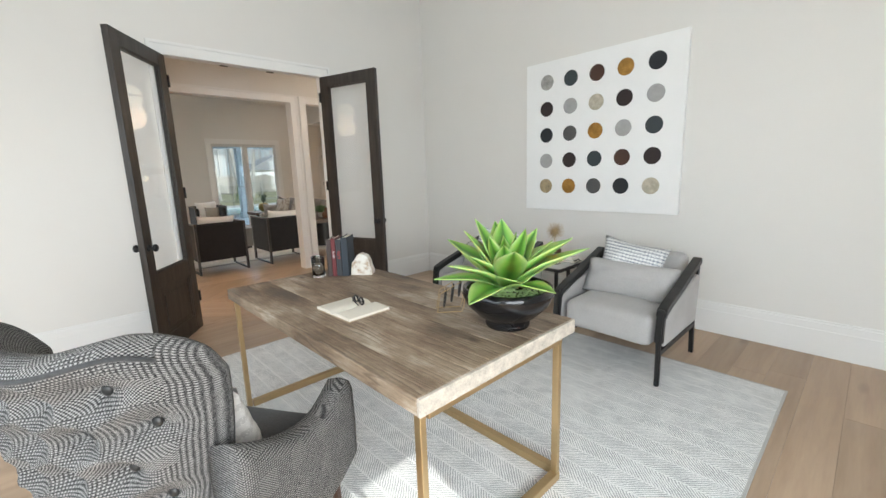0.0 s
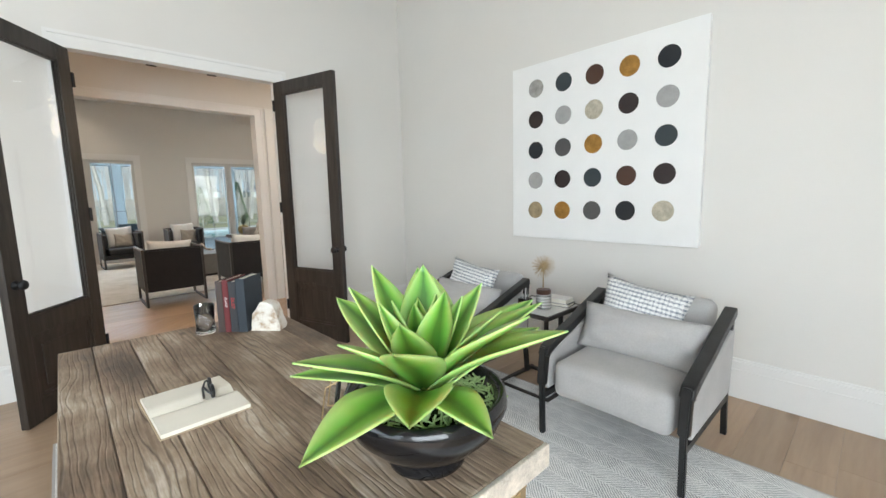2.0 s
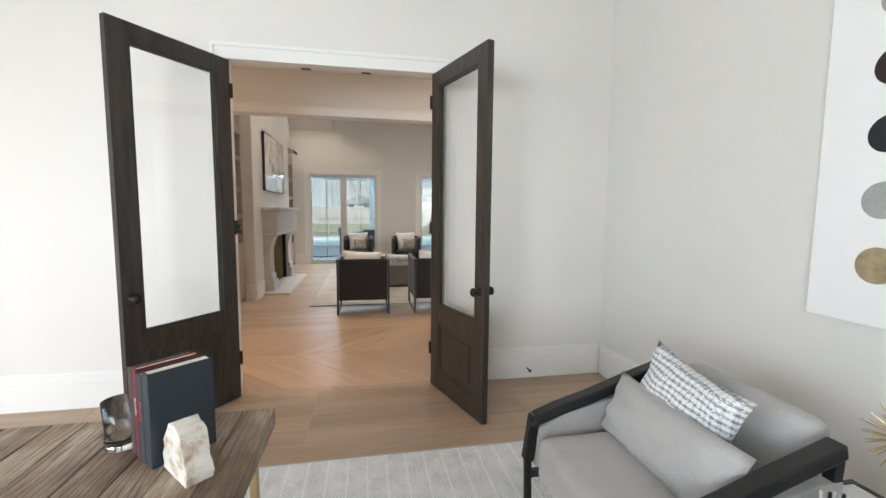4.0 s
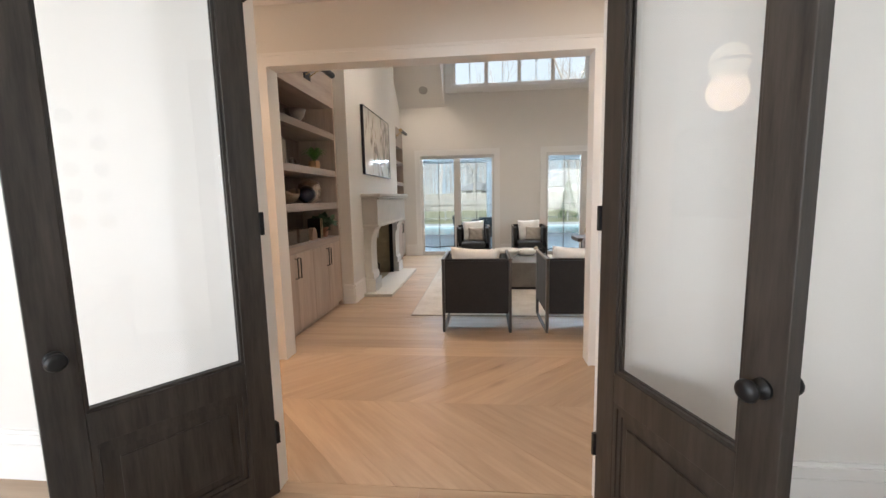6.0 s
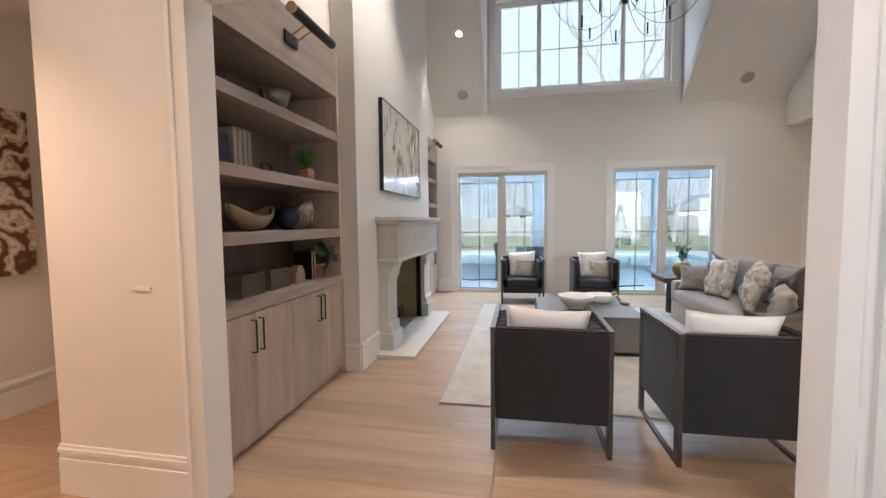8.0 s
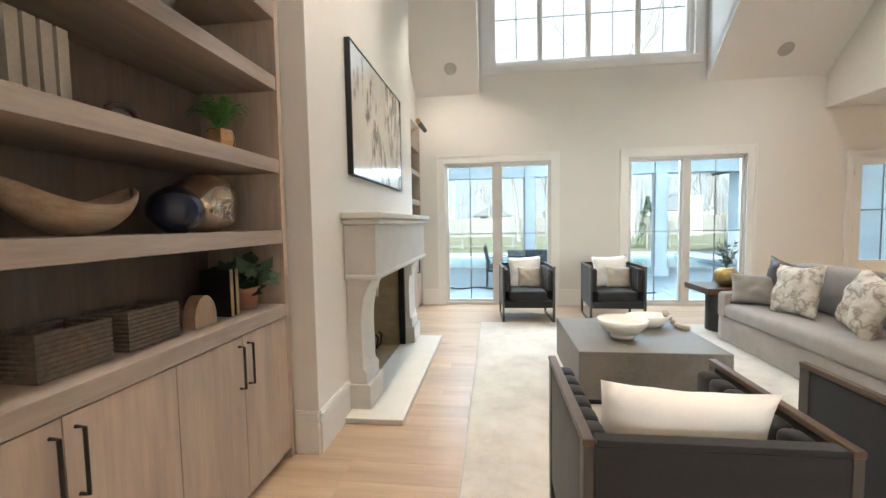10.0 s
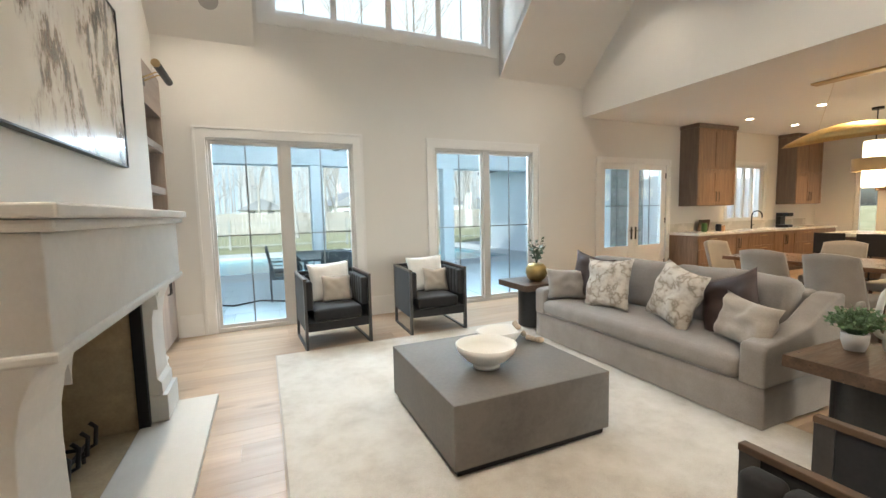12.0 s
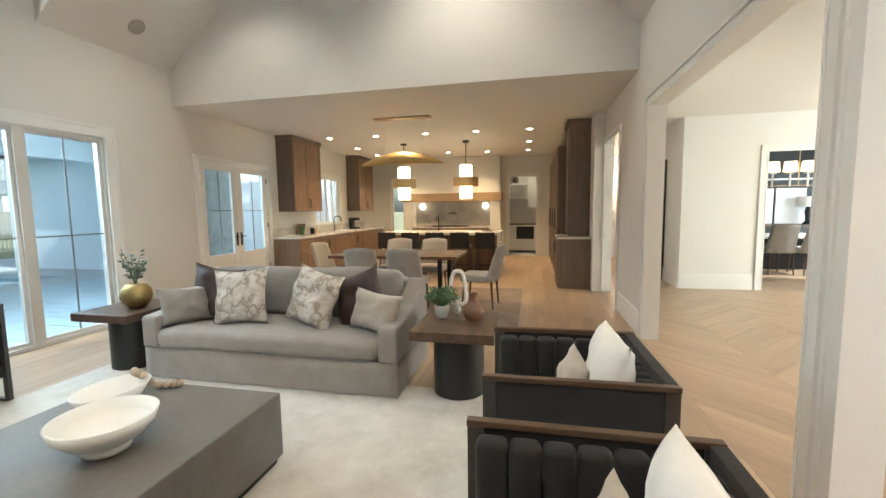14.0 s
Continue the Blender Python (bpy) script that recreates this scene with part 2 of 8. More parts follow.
def add_tube(bm, points, radius, n=8, taper=None):
    """A round rod along points, joined to bm."""
    pts = [Vector(p) for p in points]
    rings = []
    for i, p in enumerate(pts):
        d = (pts[min(i + 1, len(pts) - 1)] - pts[max(i - 1, 0)]).normalized()
        side = d.orthogonal().normalized() if i == 0 else (last - last.dot(d) * d).normalized()
        last = side
        up = d.cross(side)
        r = radius if taper is None else radius + (taper - radius) * i / (len(pts) - 1)
        rings.append([bm.verts.new(p + r * (math.cos(2 * math.pi * k / n) * side + math.sin(2 * math.pi * k / n) * up)) for k in range(n)])
    for a, b in zip(rings, rings[1:]):
        for k in range(n):
            bm.faces.new((a[k], a[(k + 1) % n], b[(k + 1) % n], b[k]))
    bm.faces.new(rings[0][::-1])
    bm.faces.new(rings[-1])
    return bm


def tube(points, radius, n=8, taper=None):
    return add_tube(bmesh.new(), points, radius, n, taper)


def add_bar(bm, a, b, w, d, up=(0, 0, 1)):
    """A square bar from a to b."""
    a, b = Vector(a), Vector(b)
    t = (b - a).normalized()
    s = t.cross(Vector(up))
    s = s.normalized() if s.length > 1e-4 else Vector((1, 0, 0))
    u = s.cross(t)
    m = Matrix((( *s, 0), (*t, 0), (*u, 0), (0, 0, 0, 1))).transposed()
    m.translation = (a + b) / 2
    bmesh.ops.create_cube(bm, size=1.0, matrix=m @ Matrix.Diagonal((w, (b - a).length, d, 1)))
    return bm


def pillow(w, h, t, seed=0, n=14, pinch=0.06, lump=0.012):
    """A stuffed cushion standing in the x-z plane, its middle at the origin."""
    verts, faces = [], []
    for side in (1, -1):
        for i in range(n + 1):
            for j in range(n + 1):
                u, v = 2 * i / n - 1, 2 * j / n - 1
                full = max(0.0, (1 - u ** 4) * (1 - v ** 4)) ** 0.55
                x = u * w / 2 * (1 - pinch * (1 - v * v))
                z = v * h / 2 * (1 - pinch * (1 - u * u))
                wob = lump * noise.noise(Vector((u * 2.2 + seed * 7.1, v * 2.2, side * 3.0 + seed))) * full * 2
                verts.append((x, side * (t / 2 * full + wob), z))
    k = (n + 1) ** 2
    for s in (0, 1):
        for i in range(n):
            for j in range(n):
                a = s * k + i * (n + 1) + j
                faces.append((a, a + 1, a + n + 2, a + n + 1))
    bm = from_faces(verts, faces)
    bmesh.ops.remove_doubles(bm, verts=bm.verts, dist=1e-4)
    return bm


def soft_block(w, d, h, crown=0.03, bevel=0.04, seed=0, cuts=7, lump=0.006):
    """An upholstered block on the origin, rounded and slightly crowned."""
    bm = bmesh.new()
    bm_box(bm, -w / 2, w / 2, -d / 2, d / 2, 0, h)
    bmesh.ops.bevel(bm, geom=list(bm.edges), offset=min(bevel, 0.45 * min(w, d, h)), segments=4, profile=0.5, affect="EDGES")
    bmesh.ops.subdivide_edges(bm, edges=[e for e in bm.edges if e.calc_length() > 0.12], cuts=cuts, use_grid_fill=True)
    for v in bm.verts:
        u, k = 2 * v.co.x / w, 2 * v.co.y / d
        if v.co.z > h * 0.5:
            v.co.z += crown * max(0, 1 - u * u) * max(0, 1 - k * k)
        v.co += lump * noise.noise_vector(v.co * 5 + Vector((seed, seed * 2, 0)))
    return bm


def joined(*bms):
    """Several bmeshes as one."""
    out = bmesh.new()
    for b in bms:
        data = bpy.data.meshes.new("tmp")
        b.to_mesh(data)
        b.free()
        out.from_mesh(data)
        bpy.data.meshes.remove(data)
    return out


def moved(bm, m):
    bmesh.ops.transform(bm, matrix=m, verts=bm.verts)
    return bm

# ---- the shell of the house ----
EAVE, SLOPE, RIDGE_Y, RIDGE_Z = 3.43, 0.92, 9.3275, 6.317
structure("floor", boxes((-2.2, 13.6, -1.75, 12.65, -0.15, -0.014)), M_SUB, "dark underfloor below the oak boards")

structure("wall_study_north", boxes((-2.35, 0.915, 4.485, 4.545, 0, 3.75), (2.42, 4.05, 4.485, 4.545, 0, 3.75), (0.915, 2.42, 4.485, 4.545, 2.475, 3.75)), M_WALL, "white painted wall with a double door opening")
structure("wall_study_east", boxes((3.9, 4.05, -1.75, 4.483, 0, 3.75)), M_WALL, "white painted wall behind the dotted painting")
structure("wall_study_south", boxes((-2.35, -2.1, -1.75, -1.6, 0, 3.75), (0.7, 3.898, -1.75, -1.6, 0, 3.75), (-2.1, 0.7, -1.75, -1.6, 0, 0.6), (-2.1, 0.7, -1.75, -1.6, 2.7, 3.75)), M_WALL, "white painted wall with a wide window")
structure("wall_study_west", boxes((-2.35, -2.2, -1.598, -0.3, 0, 3.75), (-2.35, -2.2, 2.7, 4.483, 0, 3.75), (-2.35, -2.2, -0.3, 2.7, 0, 0.6), (-2.35, -2.2, -0.3, 2.7, 2.8, 3.75)), M_WALL, "white painted wall with a wide window")
structure("ceiling_study", boxes((-2.35, 4.05, -1.75, 4.65, 3.752, 3.85)), M_CEIL, "white painted ceiling")

structure("wall_gallery", prism([(-0.68, 0), (0.18, 0), (0.18, 2.455), (2.762, 2.455), (2.762, 0), (2.95, 0), (2.95, 2.455), (5.6, 2.455), (5.6, 0), (7.01, 0), (7.01, 2.455), (8.2, 2.455), (8.2, 0), (13.5, 0), (13.5, 3.42), (-0.68, 3.42)], "y", 6.06, 6.19), M_WALL, "cream wall with wide cased openings and a post between them")
structure("wall_behind_cabinets", boxes((8.2, 13.39, 6.194, 6.36, 0, 2.955)), M_WALL, "cream wall behind the tall cabinets")
structure("wall_passage_west", boxes((-2.15, -2.0, 4.547, 12.65, 0, 2.9)), M_WALL, "cream passage wall")
structure("wall_passage_east", boxes((-0.68, -0.5, 6.192, 12.46, 0, 2.9)), M_WALL, "cream wall behind the shelves")
structure("wall_passage_end", boxes((-2.0, -0.5, 12.47, 12.65, 0, 2.9)), M_WALL, "cream passage end wall")
structure("ceiling_gallery", boxes((-2.15, -0.682, 4.547, 12.65, 2.902, 3.0), (-0.68, 13.5, 4.547, 6.058, 2.902, 3.0), (4.052, 8.85, -0.15, 4.545, 2.902, 3.0)), M_CEIL, "cream painted gallery ceiling")
structure("wall_foyer_south", boxes((4.052, 5.0, -0.15, 0, 0, 2.9), (7.8, 8.85, -0.15, 0, 0, 2.9), (5.0, 7.8, -0.15, 0, 2.7, 2.9)), M_WALL, "cream foyer wall with the front entrance")
structure("wall_foyer_east", boxes((8.69, 8.85, 0.002, 2.2, 0, 2.9), (8.69, 8.85, 3.63, 4.87, 0, 2.9), (8.69, 8.85, 2.2, 3.63, 2.30, 2.9)), M_WALL, "cream foyer wall with the dining room doorway")
structure("wall_hall_south", boxes((8.852, 13.5, 4.72, 4.87, 0, 2.9)), M_WALL, "cream hall wall")
structure("wall_hall_end", boxes((13.35, 13.5, 4.872, 6.058, 0, 2.9)), M_WALL, "cream wall at the hall's end")

# chimney breast and the wall over the shelves
structure("chimney_breast", prism([(7.95, 0), (8.795, 0), (8.795, 0.95), (10.085, 0.95), (10.085, 0), (10.91, 0), (10.91, 5.2), (7.95, 5.2)], "x", -0.498, 0.2, bevel=0.004), M_WALL, "white painted chimney breast")
structure("wall_over_shelves", boxes((-0.498, -0.02, 6.192, 7.948, 2.92, 6.0), (-0.498, -0.02, 10.912, 12.46, 2.92, 6.0)), M_WALL, "cream wall over the built-in shelves")

# north wall with its windows and the dormer over it
N0, N1 = 12.465, 12.65
structure("wall_north", boxes((-0.5, 0.43, N0, N1, 0, EAVE), (2.17, 3.33, N0, N1, 0, EAVE), (5.06, 6.47, N0, N1, 0, EAVE), (8.18, 10.0, N0, N1, 0, EAVE), (11.25, 13.5, N0, N1, 0, EAVE),
          (0.43, 2.17, N0, N1, 2.35, EAVE), (3.33, 5.06, N0, N1, 2.35, EAVE), (6.47, 8.18, N0, N1, 2.23, EAVE), (10.0, 11.25, N0, N1, 0, 1.1), (10.0, 11.25, N0, N1, 2.27, EAVE),
          (1.03, 1.2, N0, N1, EAVE, 5.8), (4.27, 4.45, N0, N1, EAVE, 5.8), (1.2, 4.27, N0, N1, EAVE, 3.84), (1.2, 4.27, N0, N1, 5.5, 5.8)), M_WALL, "cream wall with tall windows and a dormer window")
D_Y = N0 - (5.8 - EAVE) / SLOPE
for x in (1.03, 4.45):
    s = -1 if x < 2 else 1
    structure("dormer_cheek", prism([(N0 + 0.15, EAVE), (N0 + 0.15, 5.8), (D_Y, 5.8)], "x", x, x + s * 0.08), M_WALL, "white painted dormer cheek")


def slope_slab(name, x0, x1, y0, y1, rise):
    z = lambda y: EAVE + SLOPE * ((N0 - y) if rise > 0 else (y - 6.19))
    structure(name, prism([(y0, z(y0)), (y1, z(y1)), (y1, z(y1) + 0.15), (y0, z(y0) + 0.15)], "x", x0, x1), M_CEIL, "cream sloping ceiling")


slope_slab("ceiling_slope_north", -0.5, 1.03, RIDGE_Y, N0 + 0.16, 1)
slope_slab("ceiling_slope_north", 4.45, 6.09, RIDGE_Y, N0 + 0.16, 1)
slope_slab("ceiling_slope_north", 1.03, 4.45, RIDGE_Y, D_Y, 1)
slope_slab("ceiling_slope_south", -0.5, 6.09, 6.1, RIDGE_Y, -1)
structure("ceiling_dormer", boxes((1.03, 4.45, D_Y, N1, 5.802, 5.9)), M_CEIL, "white dormer ceiling")
structure("wall_gable_east", prism([(6.192, 2.958), (N0 - 0.002, 2.958), (N0 - 0.002, EAVE + 0.1), (RIDGE_Y, RIDGE_Z + 0.1), (6.192, EAVE + 0.1)], "x", 6.09, 6.25), M_WALL, "cream gable wall over the kitchen opening")
structure("wall_gable_west", boxes((-0.65, -0.5, 6.1, 12.65, 2.9, 6.6)), M_WALL, "cream gable wall")
structure("ceiling_kitchen", boxes((6.252, 13.6, 6.192, N0 - 0.002, 2.96, 3.1)), M_CEIL, "cream flat kitchen ceiling")
structure("wall_kitchen_east", boxes((13.4, 13.55, 6.192, 7.25, 0, 2.96), (13.4, 13.55, 8.03, 11.2, 0, 2.96), (13.4, 13.55, 11.75, 12.46, 0, 2.96), (13.4, 13.55, 11.2, 11.75, 2.36, 2.96), (13.4, 13.55, 7.25, 8.03, 2.36, 2.96)), M_WALL, "cream kitchen wall with the pantry doorway")


def skirting(name, *runs):
    """Tall stepped baseboard along runs of (x0, y0, x1, y1, nx, ny), the normal pointing into the room."""
    bm = bmesh.new()
    for x0, y0, x1, y1, nx, ny in runs:
        for d, z0, z1 in ((0.018, 0.0, 0.19), (0.012, 0.19, 0.225), (0.022, 0.225, 0.245), (0.012, 0.245, 0.262)):
            xa, xb = sorted((x0 + nx * 0.001, x1 + nx * d)) if nx else sorted((x0, x1))
            ya, yb = sorted((y0 + ny * 0.001, y1 + ny * d)) if ny else sorted((y0, y1))
            bm_box(bm, xa, xb, ya, yb, z0, z1)
    return structure(name, bm, M_TRIM, "tall white moulded baseboard")


skirting("baseboard_study", (-2.2, 4.485, 0.80, 4.485, 0, -1), (2.54, 4.485, 3.88, 4.485, 0, -1), (3.9, -1.6, 3.9, 4.46, -1, 0), (-2.2, -1.6, -2.2, 4.46, 1, 0), (-2.18, -1.6, 3.88, -1.6, 0, 1))
skirting("baseboard_gallery", (-0.68, 6.06, 0.095, 6.06, 0, -1), (-0.68, 6.06, -0.68, 12.4, -1, 0), (-2.0, 4.66, -2.0, 12.4, 1, 0), (-1.98, 4.545, 0.79, 4.545, 0, 1), (2.55, 4.545, 4.05, 4.545, 0, 1), (8.69, 0.1, 8.69, 2.05, -1, 0), (8.69, 3.75, 8.69, 4.87, -1, 0), (8.70, 4.87, 13.3, 4.87, 0, 1))
skirting("baseboard_living", (0.2, 7.95, 0.2, 8.43, 1, 0), (0.2, 10.5, 0.2, 10.91, 1, 0), (0.06, 7.95, 0.2, 7.95, 0, -1), (2.30, N0, 3.20, N0, 0, -1), (5.19, N0, 6.34, N0, 0, -1), (0.06, N0, 0.30, N0, 0, -1), (5.70, 6.19, 6.92, 6.19, 0, 1))


def casing(name, x0, x1, z0, z1, y, ny, w=0.11, axis="x", cap=True):
    """Moulded trim round an opening, on the face at y (axis x) or x (axis y)."""
    bm = bmesh.new()
    for a, b, d in ((0.0, 0.018, 0.022), (0.018, w * 0.78, 0.016), (w * 0.78, w, 0.028)):
        for u0, u1, v0, v1 in ((x0 - b, x0 - a, z0, z1 + b), (x1 + a, x1 + b, z0, z1 + b), (x0 - a, x1 + a, z1 + a, z1 + b)):
            f0, f1 = sorted((y + ny * 0.001, y + ny * d))
            if axis == "x":
                bm_box(bm, u0, u1, f0, f1, v0, v1)
            else:
                bm_box(bm, f0, f1, u0, u1, v0, v1)
    return structure(name, bm, M_TRIM, "white moulded casing round the opening")


def lining(name, x0, x1, z1, y0, y1, axis="x", t=0.02, z0=0.0):
    """Jamb boards inside an opening."""
    rows = [(x0, x0 + t, z0, z1 - t), (x1 - t, x1, z0, z1 - t), (x0, x1, z1 - t, z1)]
    bm = bmesh.new()
    for u0, u1, v0, v1 in rows:
        bm_box(bm, *((u0, u1, y0, y1) if axis == "x" else (y0, y1, u0, u1)), v0, v1)
    return structure(name, bm, M_TRIM, "white jamb lining")


casing("trim_study_door", 0.935, 2.40, 0, 2.455, 4.485, -1)
casing("trim_study_door", 0.935, 2.40, 0, 2.455, 4.545, 1)
lining("trim_study_jamb", 0.915, 2.42, 2.475, 4.483, 4.547)
casing("trim_gallery", 0.20, 2.742, 0, 2.437, 6.06, -1, 0.10)
casing("trim_gallery", 2.97, 5.58, 0, 2.437, 6.06, -1, 0.10)
casing("trim_gallery", 0.20, 2.742, 0, 2.437, 6.19, 1, 0.10)
casing("trim_gallery", 2.97, 5.58, 0, 2.437, 6.19, 1, 0.10)
casing("trim_gallery", 7.03, 8.18, 0, 2.437, 6.19, 1, 0.09)
lining("trim_gallery_jamb", 0.18, 2.762, 2.457, 6.058, 6.192)
lining("trim_gallery_jamb", 2.95, 5.6, 2.457, 6.058, 6.192)
lining("trim_gallery_jamb", 7.01, 8.2, 2.457, 6.058, 6.192)
casing("trim_window", 0.44, 2.16, 0, 2.34, N0, -1, 0.13)
casing("trim_window", 3.34, 5.05, 0, 2.34, N0, -1, 0.13)
casing("trim_terrace_door", 6.49, 8.16, 0, 2.22, N0, -1, 0.10)
casing("trim_dining_door", 2.22, 3.61, 0, 2.28, 8.69, -1, 0.11, "y")

# ---- the study ----


def rug_weave(name, dark, light, step=0.105, scale=1.0):
    """Flat-woven rug: bands of herringbone ribs."""
    n = Nodes(name)
    sep = n.node("ShaderNodeSeparateXYZ")
    n.link(n.coord.outputs["Object"], sep.inputs[0])
    zig = n.math("PINGPONG", sep.outputs["X"], step)
    band = n.math("LESS_THAN", n.math("FRACT", n.math("DIVIDE", sep.outputs["X"], step), 0), 0.09)
    wob = n.math("MULTIPLY", n.noise(26.0, 3.0), 0.022)
    rib = n.math("SINE", n.math("MULTIPLY", n.math("ADD", n.math("ADD", sep.outputs["Y"], zig), wob), 400.0 / scale), 0)
    fine = n.noise(220.0, 2.0)
    fac = n.math("ADD", n.math("MULTIPLY", rib, 0.2), n.math("ADD", n.math("MULTIPLY", fine, 0.5), n.math("MULTIPLY", n.noise(9.0, 5.0), 0.5)))
    col = n.ramp(fac, [(0.33, dark), (0.62, light)])
    col = n.mix(n.math("MULTIPLY", band, 0.6), col, light)
    n.bump(fac, 0.5, 0.004)
    return n.set(col, 0.95)


def tweed(name):
    """Black and white houndstooth cloth with a broad overcheck."""
    n = Nodes(name)
    sep = n.node("ShaderNodeSeparateXYZ")
    n.link(n.coord.outputs["UV"], sep.inputs[0])
    across = sep.outputs["X"]
    wob = n.math("MULTIPLY", n.noise(40.0, 2.0), 0.0015)
    wob2 = n.math("MULTIPLY", n.noise(55.0, 3.0, 0.6, n.mapping((1.0, 1.1, 0.9), 40)), 0.0015)
    u, v = n.math("ADD", across, wob), n.math("ADD", sep.outputs["Y"], wob2)
    a = n.math("SINE", n.math("MULTIPLY", u, 900.0), 0)
    b = n.math("SINE", n.math("MULTIPLY", v, 900.0), 0)
    twill = n.math("SINE", n.math("MULTIPLY", n.math("ADD", u, v), 900.0), 0)
    big_a = n.math("GREATER_THAN", n.math("SINE", n.math("MULTIPLY", across, 50.0), 0), 0.0)
    big_b = n.math("GREATER_THAN", n.math("SINE", n.math("MULTIPLY", sep.outputs["Y"], 50.0), 0), 0.0)
    both = n.math("MULTIPLY", n.math("MAXIMUM", big_a, big_b), 0.62)
    check = n.math("MULTIPLY", n.math("ADD", n.math("MULTIPLY", a, b), n.math("MULTIPLY", twill, 0.2)), 1.0)
    plainer = n.math("ADD", n.math("MULTIPLY", b, 0.55), n.math("MULTIPLY", a, 0.45))
    pick = n.math("ADD", n.math("MULTIPLY", check, n.math("SUBTRACT", 1.0, both)), n.math("MULTIPLY", plainer, both))
    fine = n.noise(420.0, 2.0)
    fac = n.math("ADD", n.math("MULTIPLY", pick, 0.40), n.math("ADD", n.math("MULTIPLY", fine, 0.62), n.math("MULTIPLY", n.noise(160.0, 2.0), 0.3)))
    col = n.ramp(fac, [(0.30, (0.010, 0.010, 0.011, 1)), (0.76, (0.33, 0.323, 0.313, 1))])
    n.bump(fac, 0.5, 0.003)
    return n.set(col, 0.95)


def striped(name, base, line, gap=0.03):
    """White cloth crossed with broken grey lines."""
    n = Nodes(name)
    sep = n.node("ShaderNodeSeparateXYZ")
    n.link(n.coord.outputs["Object"], sep.inputs[0])
    wob = n.math("MULTIPLY", n.noise(20.0, 2.0), 0.006)
    k = 2 * math.pi / gap
    h = n.math("GREATER_THAN", n.math("SINE", n.math("MULTIPLY", n.math("ADD", sep.outputs["Z"], wob), k), 0), 0.15)
    v = n.math("GREATER_THAN", n.math("SINE", n.math("MULTIPLY", n.math("ADD", sep.outputs["X"], wob), k), 0), 0.35)
    thread = n.math("GREATER_THAN", n.noise(120.0, 2.0), 0.42)
    fac = n.math("MULTIPLY", n.math("ADD", n.math("MULTIPLY", h, 0.72), n.math("MULTIPLY", v, 0.3)), thread)
    col = n.mix(fac, base, line)
    n.bump(n.noise(260.0, 2.0), 0.3, 0.002)
    return n.set(col, 0.92)


M_STUDY_RUG = rug_weave("study_rug_wool", (0.40, 0.41, 0.42, 1), (0.86, 0.86, 0.85, 1))
M_TWEED = tweed("check_tweed")
M_TWEED_DARK = weave("dark_seat_cloth", (0.02, 0.02, 0.021, 1), (0.06, 0.06, 0.062, 1), 260)
M_BUTTON = plain("black_button", (0.02, 0.02, 0.02, 1), 0.35)
M_STRIPE = striped("striped_cushion_cloth", (0.80, 0.80, 0.79, 1), (0.20, 0.23, 0.27, 1), 0.024)
M_GREY_CLOTH = weave("grey_upholstery", (0.36, 0.352, 0.345, 1), (0.47, 0.46, 0.45, 1), 320)
M_EBONY = wood("black_stained_wood", (0.008, 0.008, 0.008, 1), (0.02, 0.02, 0.02, 1), 0.38, "x", 2, bump=0.1)
M_BRASS = plain("brushed_brass", (0.50, 0.37, 0.20, 1), 0.38, 0.85, vary=0.1, grain=200)


